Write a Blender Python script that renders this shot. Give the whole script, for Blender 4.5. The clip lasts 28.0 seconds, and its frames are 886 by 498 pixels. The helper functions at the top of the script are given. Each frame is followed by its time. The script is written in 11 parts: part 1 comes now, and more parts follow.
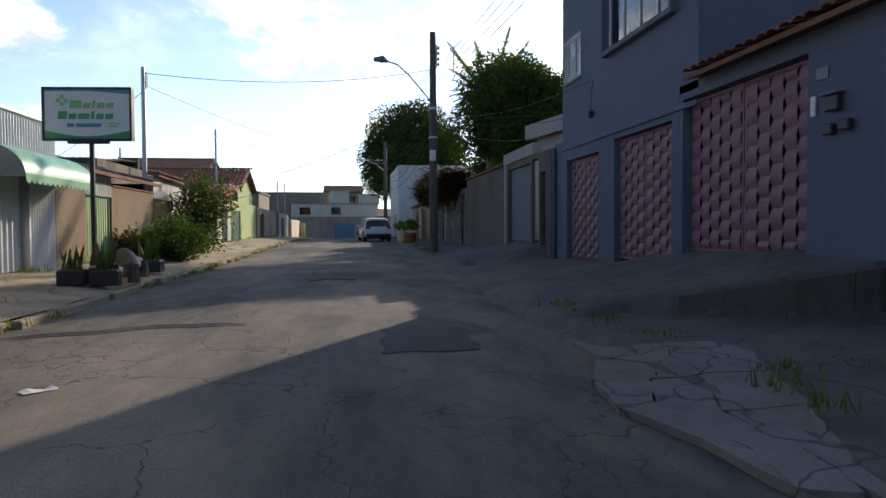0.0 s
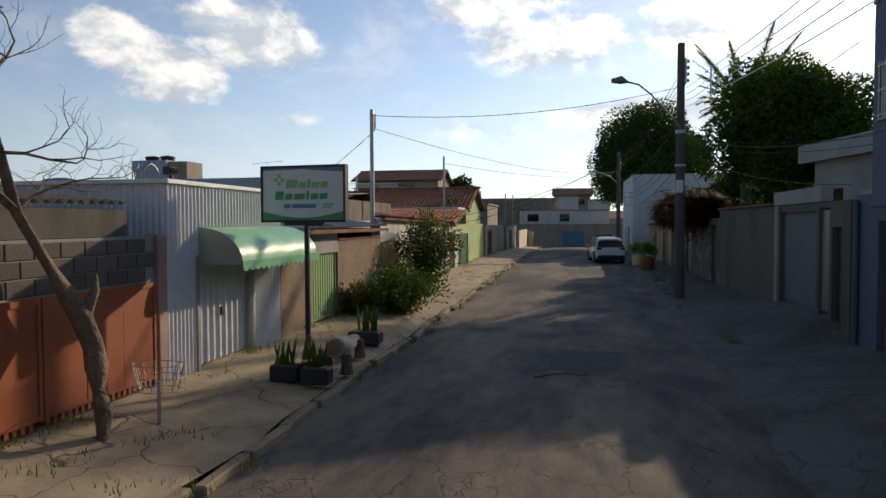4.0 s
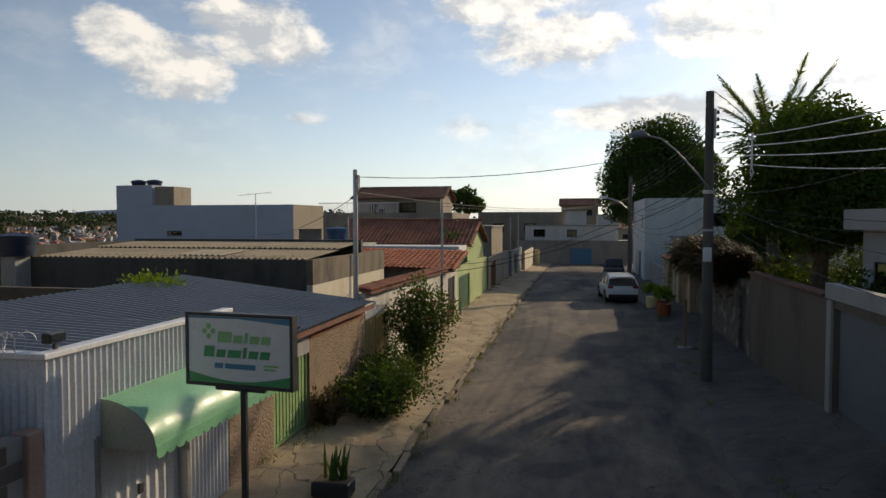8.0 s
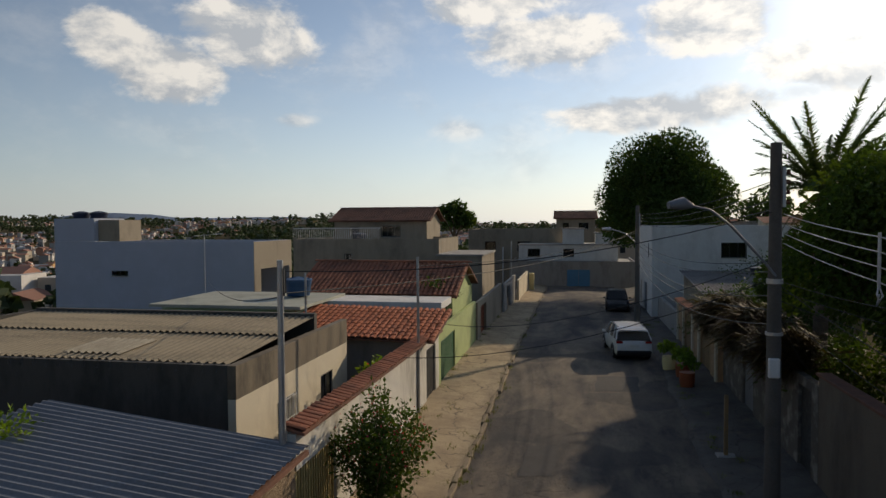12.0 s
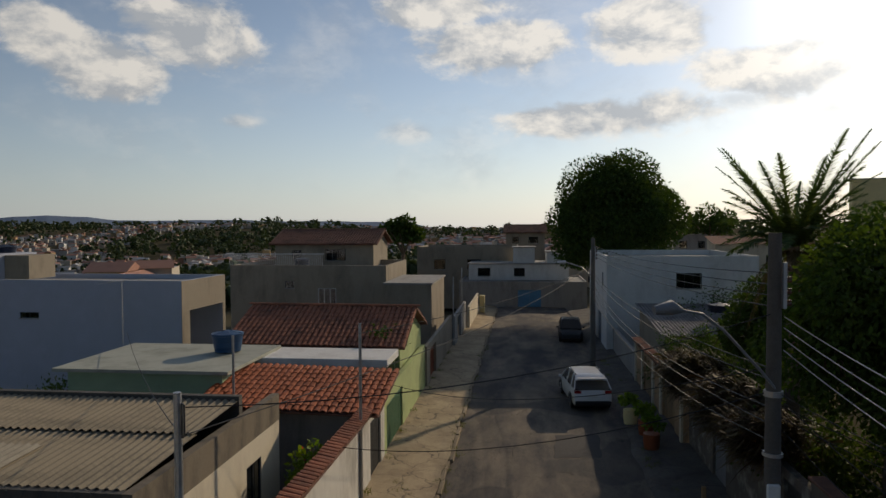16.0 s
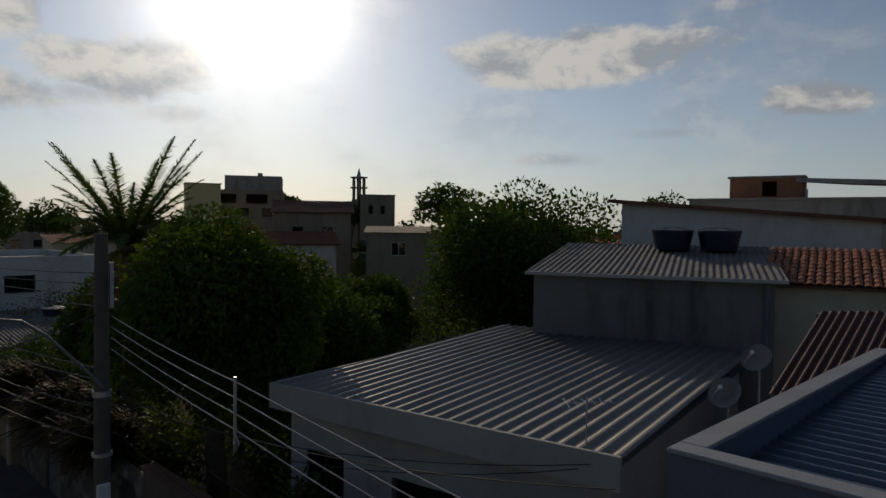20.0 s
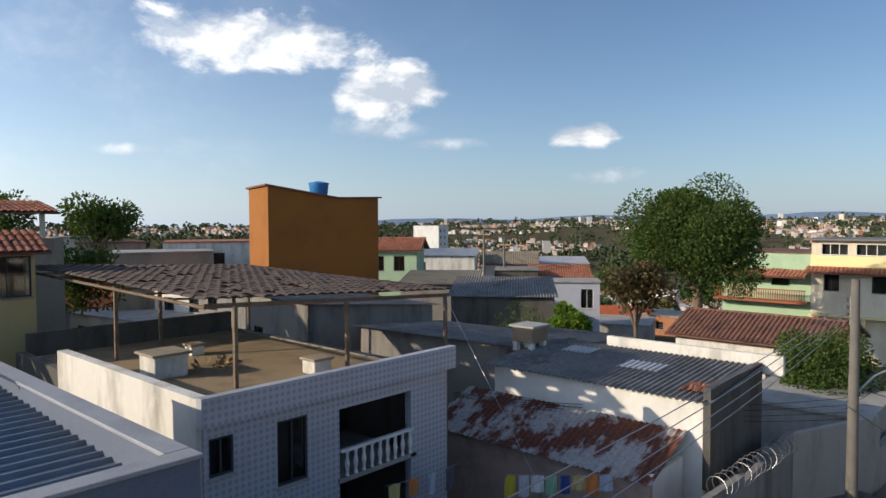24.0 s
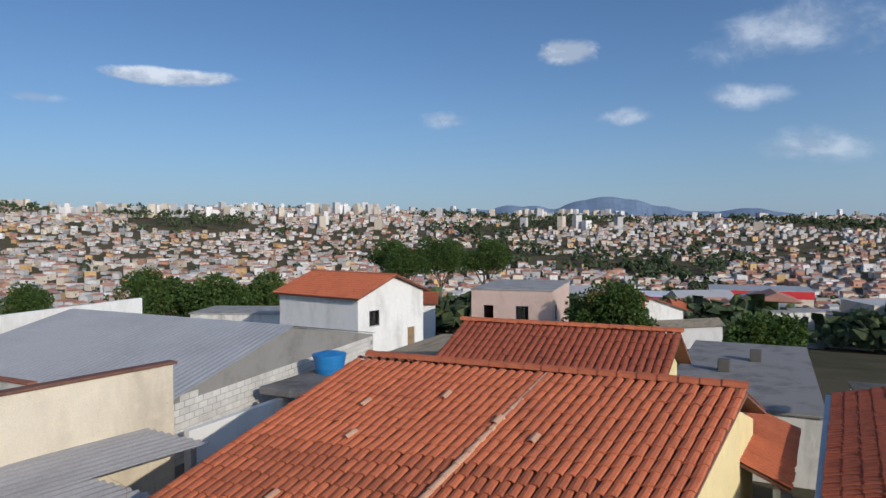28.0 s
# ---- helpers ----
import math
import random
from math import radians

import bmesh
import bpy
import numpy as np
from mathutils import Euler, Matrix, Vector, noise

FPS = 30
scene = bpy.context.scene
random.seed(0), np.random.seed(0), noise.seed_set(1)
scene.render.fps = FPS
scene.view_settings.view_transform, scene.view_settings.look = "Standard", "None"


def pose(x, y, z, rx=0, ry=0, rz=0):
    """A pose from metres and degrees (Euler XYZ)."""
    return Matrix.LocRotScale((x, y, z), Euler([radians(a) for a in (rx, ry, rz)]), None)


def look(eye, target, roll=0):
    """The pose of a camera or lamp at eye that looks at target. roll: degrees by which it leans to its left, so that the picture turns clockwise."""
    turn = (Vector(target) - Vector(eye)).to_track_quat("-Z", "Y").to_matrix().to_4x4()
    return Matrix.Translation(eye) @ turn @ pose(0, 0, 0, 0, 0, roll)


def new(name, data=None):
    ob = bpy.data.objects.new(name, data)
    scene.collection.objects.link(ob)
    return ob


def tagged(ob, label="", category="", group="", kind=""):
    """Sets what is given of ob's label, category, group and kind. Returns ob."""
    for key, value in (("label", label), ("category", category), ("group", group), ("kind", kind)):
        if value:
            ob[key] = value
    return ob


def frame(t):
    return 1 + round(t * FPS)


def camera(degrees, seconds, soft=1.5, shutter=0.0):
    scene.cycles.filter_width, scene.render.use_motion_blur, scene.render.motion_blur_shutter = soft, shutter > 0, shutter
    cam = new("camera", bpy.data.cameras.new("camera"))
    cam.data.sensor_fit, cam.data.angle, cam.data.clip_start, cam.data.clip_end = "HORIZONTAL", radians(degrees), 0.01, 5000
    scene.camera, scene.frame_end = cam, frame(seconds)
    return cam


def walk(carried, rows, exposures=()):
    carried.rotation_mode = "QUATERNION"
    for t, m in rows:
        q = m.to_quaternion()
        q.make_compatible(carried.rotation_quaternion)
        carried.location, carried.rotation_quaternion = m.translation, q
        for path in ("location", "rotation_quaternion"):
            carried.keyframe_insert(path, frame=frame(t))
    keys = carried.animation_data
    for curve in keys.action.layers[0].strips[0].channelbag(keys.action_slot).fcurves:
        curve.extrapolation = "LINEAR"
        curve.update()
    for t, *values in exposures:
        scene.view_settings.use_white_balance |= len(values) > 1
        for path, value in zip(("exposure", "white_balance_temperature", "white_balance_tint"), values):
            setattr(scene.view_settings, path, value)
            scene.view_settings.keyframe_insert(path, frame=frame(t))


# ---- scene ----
cam = camera(66.6, 28.0)
# seconds, place, heading, pitch, roll
PATH = [
    (0, -0.324, -0.680, 1.106, -8.04, -1.86, -0.27),
    (0.5, -0.342, -0.671, 1.251, -4.02, -1.97, -0.36),
    (1, -0.350, -0.609, 1.422, 0.42, -1.95, -0.38),
    (1.5, -0.355, -0.442, 1.593, 3.40, -1.97, -0.35),
    (2, -0.371, -0.147, 1.750, 5.97, -2.13, -0.46),
    (2.5, -0.405, 0.252, 1.911, 7.99, -2.19, -0.46),
    (3, -0.434, 0.694, 2.109, 9.21, -2.26, -0.51),
    (3.5, -0.431, 1.132, 2.359, 10.39, -2.24, -0.34),
    (5.5, -0.456, 2.540, 3.347, 11.72, -2.15, -0.06),
    (6, -0.367, 2.926, 3.618, 11.90, -2.12, 0.15),
    (6.5, -0.361, 3.211, 3.903, 11.93, -2.04, 0.18),
    (7, -0.415, 3.443, 4.191, 11.87, -2.05, 0.14),
    (7.5, -0.511, 3.737, 4.461, 11.71, -2.15, 0.08),
    (8, -0.628, 4.209, 4.684, 11.63, -2.35, -0.04),
    (8.5, -0.743, 4.865, 4.882, 11.54, -2.42, 0.06),
    (9, -0.855, 5.579, 5.090, 11.49, -2.43, 0.04),
    (9.5, -0.925, 6.285, 5.302, 11.41, -2.43, 0.13),
    (10, -0.946, 6.991, 5.530, 11.26, -2.50, 0.13),
    (10.5, -0.967, 7.682, 5.810, 11.21, -2.42, 0.16),
    (11, -1.012, 8.338, 6.127, 11.20, -2.47, 0.18),
    (11.5, -1.075, 8.970, 6.436, 11.15, -2.40, 0.08),
    (12, -1.145, 9.587, 6.726, 11.03, -2.23, -0.34),
    (12.5, -1.220, 10.200, 7.020, 11.02, -2.06, -0.24),
    (14.5, -1.515, 12.044, 8.470, 11.00, -2.06, -0.28),
    (15, -1.508, 12.049, 8.445, 10.50, -2.01, -0.33),
    (15.5, -1.510, 12.041, 8.454, 8.52, -2.01, -0.33),
    (16, -1.510, 12.020, 8.463, 6.67, -2.01, -0.30),
    (16.5, -1.488, 12.001, 8.471, 3.47, -2.05, -0.24),
    (17, -1.489, 11.924, 8.437, -1.16, -2.03, -0.14),
    (17.5, -1.501, 11.879, 8.426, -6.47, -2.07, -0.01),
    (18, -1.469, 11.871, 8.423, -12.15, -2.09, 0.13),
    (18.5, -1.400, 11.914, 8.431, -18.71, -2.12, 0.37),
    (19, -1.324, 11.911, 8.456, -26.78, -2.09, 0.50),
    (19.5, -1.320, 11.832, 8.487, -35.22, -2.07, 0.62),
    (20, -1.276, 11.815, 8.505, -45.16, -1.97, 0.71),
    (20.5, -1.246, 11.805, 8.497, -55.58, -2.67, 0.83),
    (22.5, -1.104, 11.696, 8.599, -97.20, -2.66, 0.22),
    (23, -1.141, 11.659, 8.622, -110.00, -2.57, -0.01),
    (23.5, -1.196, 11.634, 8.628, -123.04, -2.46, -0.14),
    (24, -1.243, 11.618, 8.638, -137.82, -2.36, -0.22),
    (24.5, -1.322, 11.575, 8.648, -151.53, -2.28, -0.35),
    (25, -1.358, 11.509, 8.641, -166.30, -2.19, -0.39),
    (25.5, -1.425, 11.535, 8.654, -180.32, -2.12, -0.35),
    (26, -1.502, 11.604, 8.640, -195.20, -2.04, -0.40),
    (26.5, -1.527, 11.603, 8.647, -209.20, -1.99, -0.28),
    (27, -1.519, 11.681, 8.668, -223.44, -1.91, -0.24),
    (27.5, -1.529, 11.703, 8.666, -236.34, -1.83, -0.27),
    (28, -1.477, 11.739, 8.670, -244.15, -1.74, -0.25),
]
EXPOSURE = [
    (0.0, -0.1, 6100, 10), (3.0, -0.5, 6300, 10), (6.0, -0.72, 7000, 10), (8.0, -0.76, 7000, 10), (12.0, -1.02, 6900, 10), (15.0, -1.18, 6900, 10),
    (17.0, -1.42, 6850, 10), (20.0, -1.92, 6700, 10), (20.5, -1.9, 6700, 10), (22.5, -0.8, 6650, 10), (24.0, -0.12, 6250, 10), (25.0, -0.1, 5950, 10), (26.0, -0.3, 5650, 10), (27.0, -0.66, 5500, 10), (28.0, -0.58, 5500, 10),
]
walk(cam, [(t, pose(x, y, z, 90 + p, -r, yaw)) for t, x, y, z, yaw, p, r in PATH], EXPOSURE)

# ---- daylight: low sun ahead and to the right of the street, broken cumulus ----
SUN_AZ, SUN_EL = -29.5, 20.0
SUN_DIR = Vector((-math.sin(radians(SUN_AZ)) * math.cos(radians(SUN_EL)), math.cos(radians(SUN_AZ)) * math.cos(radians(SUN_EL)), math.sin(radians(SUN_EL))))
sun_lamp = new("sun", bpy.data.lights.new("sun", "SUN"))
sun_lamp.data.energy, sun_lamp.data.angle, sun_lamp.data.color = 5.0, radians(0.6), (1.0, 0.82, 0.60)
sun_lamp.matrix_world = look(SUN_DIR * 60, (0, 0, 0))

world = bpy.data.worlds.new("sky")
scene.world = world
world.use_nodes = True

# clouds: bearing, height over the horizon, half-width, half-height in degrees
CUMULUS = (
    (37.6, 14.2, 2.5, 1.6), (32.5, 12.0, 4.1, 2.5), (26.8, 14.6, 4.9, 2.7), (1.9, 14.6, 5.3, 2.1), (-5.7, 8.8, 8.6, 1.6), (6.9, 17.7, 5.6, 1.3),
    (-9.9, 15.5, 4.1, 2.2), (-20.9, 11.8, 5.4, 2.2), (-57.3, 13.9, 9.8, 2.0), (-74.0, 9.5, 3.6, 1.3), (-123.4, 14.5, 7.9, 2.0), (-133.0, 10.6, 3.9, 2.1),
    (-99.8, 17.2, 2.2, 0.6), (-105.2, 16.9, 1.5, 0.9), (-149.6, 7.0, 3.0, 0.9), (154.0, 12.7, 2.2, 0.4), (138.0, 11.8, 4.0, 0.55), (105.6, 14.2, 2.1, 1.0),
)
WISPS = (
    (23.1, 8.4, 1.9, 0.6), (9.2, 7.8, 2.9, 1.1), (-23.6, 8.5, 3.3, 0.9), (-17.3, 9.5, 2.8, 1.0), (-63.7, 7.6, 5.0, 0.8), (-54.8, 5.6, 4.4, 0.8),
    (-68.4, 16.9, 2.8, 0.7), (-86.0, 9.0, 6.5, 0.7), (-98.6, 7.6, 2.7, 0.5), (-137.7, 6.5, 3.2, 0.6), (-132.5, 7.8, 4.7, 1.2), (-151.7, 3.7, 3.0, 0.7),
    (-113.3, 5.6, 2.4, 0.5), (169.3, 13.3, 1.7, 0.35), (146.8, 9.6, 1.9, 0.4), (88.2, 14.4, 6.1, 2.0), (91.8, 10.0, 3.0, 0.9), (87.3, 6.0, 4.0, 1.3),
    (115.6, 9.1, 2.2, 0.8), (100.8, 9.0, 2.5, 0.7),
)


def build_sky():
    nt = world.node_tree
    nt.nodes.clear()
    N = nt.nodes.new

    def link(a, b):
        nt.links.new(a, b)

    sky = N("ShaderNodeTexSky")
    sky.sky_type, sky.sun_disc = "NISHITA", False
    sky.sun_elevation, sky.sun_rotation = radians(SUN_EL), radians(-SUN_AZ)
    sky.altitude, sky.air_density, sky.dust_density, sky.ozone_density = 800, 1.0, 0.7, 3.0
    co = N("ShaderNodeTexCoord")

    def math_node(op, a, b=None, clamp=False):
        m = N("ShaderNodeMath")
        m.operation, m.use_clamp = op, clamp
        for k, v in enumerate((a, b)):
            if v is None:
                continue
            if isinstance(v, (int, float)):
                m.inputs[k].default_value = v
            else:
                link(v, m.inputs[k])
        return m.outputs[0]

    def ranged(v, a, b, c=0.0, d=1.0, smooth=False):
        r = N("ShaderNodeMapRange")
        for key, q in (("From Min", a), ("From Max", b), ("To Min", c), ("To Max", d)):
            r.inputs[key].default_value = q
        if smooth:
            r.interpolation_type = "SMOOTHSTEP"
        link(v, r.inputs["Value"])
        return r.outputs[0]

    def blend(fac, a, b, mode="MIX"):
        m = N("ShaderNodeMix")
        m.data_type, m.blend_type = "RGBA", mode
        for key, v in (("Factor", fac), ("A", a), ("B", b)):
            if isinstance(v, (int, float)):
                m.inputs[key].default_value = v
            elif isinstance(v, tuple):
                m.inputs[key].default_value = (*v, 1)
            else:
                link(v, m.inputs[key])
        return m.outputs["Result"]

    sep = N("ShaderNodeSeparateXYZ")
    link(co.outputs["Generated"], sep.inputs[0])
    z = math_node("MAXIMUM", sep.outputs["Z"], 0.0)
    low = math_node("SUBTRACT", 1.0, z, True)
    dot = N("ShaderNodeVectorMath")
    dot.operation = "DOT_PRODUCT"
    link(co.outputs["Generated"], dot.inputs[0])
    dot.inputs[1].default_value = SUN_DIR
    d = dot.outputs["Value"]
    ahead = math_node("MAXIMUM", d, 0.0)
    # forward scattering in the haze round the low sun
    front = math_node("POWER", ranged(d, -0.5, 1.0), 1.6)
    haze = math_node("MULTIPLY", front, math_node("ADD", math_node("MULTIPLY", math_node("POWER", low, 5.0), 9.5), 1.35))
    side = ranged(d, -0.9, 0.1, 1.14, 1.30, True)
    air = blend(1.0, sky.outputs[0], math_node("ADD", side, math_node("MULTIPLY", front, 0.7)), "MULTIPLY")
    air = blend(math_node("MULTIPLY", math_node("POWER", low, 9.0), 0.75), air, (4.3, 5.4, 6.7))
    air = blend(1.0, air, blend(1.0, haze, (1.0, 0.99, 0.96), "MULTIPLY"), "ADD")

    # bearings in degrees: turn to the left of the street's line, height over the horizon
    turn = math_node("MULTIPLY", math_node("ARCTAN2", math_node("MULTIPLY", sep.outputs["X"], -1.0), sep.outputs["Y"]), 180 / math.pi)
    rise = math_node("MULTIPLY", math_node("ARCSINE", sep.outputs["Z"]), 180 / math.pi)
    bear = N("ShaderNodeCombineXYZ")
    link(turn, bear.inputs[0])
    link(rise, bear.inputs[1])

    def puffs(shift, scale, rough, detail=9.0):
        mp = N("ShaderNodeMapping")
        mp.inputs["Location"].default_value = (2.3 + shift[0], 5.1 + shift[1], 1.7 + shift[2])
        mp.inputs["Scale"].default_value = (1.0, 1.0, 1.7)
        link(co.outputs["Generated"], mp.inputs[0])
        n = N("ShaderNodeTexNoise")
        n.inputs["Scale"].default_value, n.inputs["Detail"].default_value, n.inputs["Roughness"].default_value = scale, detail, rough
        n.inputs["Distortion"].default_value = 0.2
        link(mp.outputs[0], n.inputs["Vector"])
        return n.outputs["Fac"]

    def nearest(clouds):
        """Distance to the nearest cloud's middle, in units of its half-width and half-height."""
        best = None
        for a, e, w, h in clouds:
            v = N("ShaderNodeVectorMath")
            v.operation = "MULTIPLY_ADD"
            link(bear.outputs[0], v.inputs[0])
            v.inputs[1].default_value = (1 / w, 1 / h, 0)
            v.inputs[2].default_value = (-a / w, -e / h, 0)
            q = N("ShaderNodeVectorMath")
            q.operation = "LENGTH"
            link(v.outputs[0], q.inputs[0])
            best = q.outputs["Value"] if best is None else math_node("MINIMUM", best, q.outputs["Value"])
        return math_node("MINIMUM", best, 3.0)

    d0 = puffs((0, 0, 0), 9.0, 0.60)
    d1 = puffs((SUN_DIR.x * 0.02, SUN_DIR.y * 0.02, 0.035), 9.0, 0.60)
    wisp = puffs((3, 1, 4), 5.0, 0.62)

    def cover(clouds, fat, soft_lo, soft_hi):
        r = math_node("SUBTRACT", 1.0, nearest(clouds))
        q = math_node("ADD", math_node("MULTIPLY", r, 0.55), math_node("MULTIPLY", math_node("SUBTRACT", d0, 0.5), fat))
        return ranged(q, soft_lo, soft_hi, 0, 1, True)

    solid = cover(CUMULUS, 1.35, -0.17, 0.14)
    thin = math_node("MULTIPLY", cover(WISPS, 1.3, -0.1, 0.5), 0.55)
    veil = math_node("MULTIPLY", ranged(wisp, 0.42, 0.72, 0, 1, True), math_node("MULTIPLY", ranged(d, -0.3, 0.9), 0.34))
    clouded = math_node("MULTIPLY", math_node("MAXIMUM", math_node("MAXIMUM", math_node("MULTIPLY", solid, 0.93), thin), veil), ranged(sep.outputs["Z"], 0.02, 0.08))
    lit = ranged(math_node("SUBTRACT", d0, d1), -0.07, 0.09)
    sunny = ranged(front, 0, 1, 1.0, 1.75)
    ccol = blend(1.0, blend(lit, (6.2, 6.7, 7.4), (11.8, 11.5, 11.0)), sunny, "MULTIPLY")
    mixed = blend(clouded, air, ccol)
    # hot core round the sun
    core = math_node("ADD", math_node("MULTIPLY", math_node("POWER", ahead, 34.0), 8.0), math_node("MULTIPLY", math_node("POWER", ahead, 160.0), 60.0))
    total = blend(1.0, mixed, blend(1.0, core, (1.0, 0.97, 0.90), "MULTIPLY"), "ADD")
    bg = N("ShaderNodeBackground")
    bg.inputs["Strength"].default_value = 0.10
    link(total, bg.inputs["Color"])
    out = N("ShaderNodeOutputWorld")
    link(bg.outputs[0], out.inputs["Surface"])


build_sky()

# ---- mesh helpers ----
PLACE = {}


class Geo:
    """Collects vertices and faces of one mesh; m carries a local frame into the world."""

    def __init__(self, m=None):
        self.v, self.f, self.m, self.smooth = [], [], m, False

    def add(self, pts, faces):
        o = len(self.v)
        if self.m is not None:
            pts = [self.m @ Vector(p) for p in pts]
        self.v.extend([tuple(p) for p in pts])
        self.f.extend([tuple(i + o for i in f) for f in faces])
        return self

    def box(self, x0, x1, y0, y1, z0, z1, b=0.0):
        if x1 < x0:
            x0, x1 = x1, x0
        if y1 < y0:
            y0, y1 = y1, y0
        if z1 < z0:
            z0, z1 = z1, z0
        if b <= 0:
            p = [(x, y, z) for z in (z0, z1) for y in (y0, y1) for x in (x0, x1)]
            return self.add(p, [(0, 2, 3, 1), (4, 5, 7, 6), (0, 1, 5, 4), (2, 6, 7, 3), (0, 4, 6, 2), (1, 3, 7, 5)])
        b = min(b, (x1 - x0) * 0.45, (y1 - y0) * 0.45, (z1 - z0) * 0.45)
        pts, idx = [], {}
        for sx in (0, 1):
            for sy in (0, 1):
                for sz in (0, 1):
                    x, y, z = (x0, x1)[sx], (y0, y1)[sy], (z0, z1)[sz]
                    dx, dy, dz = (b, -b)[sx], (b, -b)[sy], (b, -b)[sz]
                    for k, q in enumerate(((x, y + dy, z + dz), (x + dx, y, z + dz), (x + dx, y + dy, z))):
                        idx[sx, sy, sz, k] = len(pts)
                        pts.append(q)
        F = []
        for s in (0, 1):
            F.append([idx[s, a, c, 0] for a, c in ((0, 0), (1, 0), (1, 1), (0, 1))])
            F.append([idx[a, s, c, 1] for a, c in ((0, 0), (1, 0), (1, 1), (0, 1))])
            F.append([idx[a, c, s, 2] for a, c in ((0, 0), (1, 0), (1, 1), (0, 1))])
        for a in (0, 1):
            for c in (0, 1):
                F.append([idx[a, c, 0, 0], idx[a, c, 1, 0], idx[a, c, 1, 1], idx[a, c, 0, 1]])
                F.append([idx[a, 0, c, 0], idx[a, 1, c, 0], idx[a, 1, c, 2], idx[a, 0, c, 2]])
                F.append([idx[0, a, c, 1], idx[1, a, c, 1], idx[1, a, c, 2], idx[0, a, c, 2]])
                for e in (0, 1):
                    F.append([idx[a, c, e, 0], idx[a, c, e, 1], idx[a, c, e, 2]])
        return self.add(pts, F)

    def tube(self, pts, radii, n=8, cap=True):
        pts = [Vector(p) for p in pts]
        if not isinstance(radii, (list, tuple)):
            radii = [radii] * len(pts)
        out, faces = [], []
        side = None
        for i, p in enumerate(pts):
            d = (pts[min(i + 1, len(pts) - 1)] - pts[max(i - 1, 0)]).normalized()
            if side is None:
                side = d.orthogonal().normalized()
            else:
                side = (side - d * side.dot(d))
                side = side.normalized() if side.length > 1e-6 else d.orthogonal().normalized()
            up = d.cross(side)
            for k in range(n):
                a = 2 * math.pi * k / n
                out.append(p + (side * math.cos(a) + up * math.sin(a)) * radii[i])
        for i in range(len(pts) - 1):
            for k in range(n):
                j = (k + 1) % n
                faces.append((i * n + k, i * n + j, (i + 1) * n + j, (i + 1) * n + k))
        if cap:
            faces.append(tuple(range(n - 1, -1, -1)))
            faces.append(tuple((len(pts) - 1) * n + k for k in range(n)))
        return self.add(out, faces)

    def cyl(self, x, y, z0, z1, r0, r1=None, n=16):
        return self.tube([(x, y, z0), (x, y, z1)], [r0, r0 if r1 is None else r1], n)

    def lathe(self, x, y, prof, n=20):
        """prof: (radius, z) from bottom to top."""
        out, faces = [], []
        for r, z in prof:
            out += [(x + r * math.cos(2 * math.pi * k / n), y + r * math.sin(2 * math.pi * k / n), z) for k in range(n)]
        for i in range(len(prof) - 1):
            for k in range(n):
                j = (k + 1) % n
                faces.append((i * n + k, i * n + j, (i + 1) * n + j, (i + 1) * n + k))
        faces.append(tuple(range(n - 1, -1, -1)))
        faces.append(tuple((len(prof) - 1) * n + k for k in range(n)))
        return self.add(out, faces)

    def prism(self, poly, d):
        """A flat outline pushed along d."""
        n, d = len(poly), Vector(d)
        pts = [Vector(p) for p in poly]
        pts += [p + d for p in pts]
        return self.add(pts, [tuple(range(n - 1, -1, -1)), tuple(range(n, 2 * n))] + [(i, (i + 1) % n, (i + 1) % n + n, i + n) for i in range(n)])

    def grid(self, fn, nu, nv, thick=0.0):
        """A sheet fn(u, v) over nu x nv cells."""
        out = [Vector(fn(i / nu, j / nv)) for j in range(nv + 1) for i in range(nu + 1)]
        w = nu + 1
        F = [(j * w + i, j * w + i + 1, (j + 1) * w + i + 1, (j + 1) * w + i) for j in range(nv) for i in range(nu)]
        if thick:
            k = len(out)
            nrm = (out[1] - out[0]).cross(out[w] - out[0]).normalized()
            out += [p - nrm * thick for p in out]
            F += [tuple(q + k for q in f[::-1]) for f in F]
            for i in range(nu):
                F += [(i, i + k, i + 1 + k, i + 1), (nv * w + i, nv * w + i + 1, nv * w + i + 1 + k, nv * w + i + k)]
            for j in range(nv):
                F += [(j * w, (j + 1) * w, (j + 1) * w + k, j * w + k), (j * w + nu, j * w + nu + k, (j + 1) * w + nu + k, (j + 1) * w + nu)]
        return self.add(out, F)

    def mesh(self, name):
        me = bpy.data.meshes.new(name)
        me.from_pydata(self.v, [], self.f)
        if self.smooth:
            me.polygons.foreach_set("use_smooth", [True] * len(me.polygons))
        return me


def soft(me, angle=40):
    """Smooth shading, with edges kept where the faces fold."""
    me.polygons.foreach_set("use_smooth", [True] * len(me.polygons))
    me.set_sharp_from_angle(angle=radians(angle))
    return me


def thing(name, at, label, category, group="", kind=""):
    """An Empty at the base of a thing that has parts."""
    ob = new(name)
    ob.empty_display_size = 0.2
    ob.location = at
    PLACE[ob.name] = Vector(at)
    return tagged(ob, label, category, group, kind)


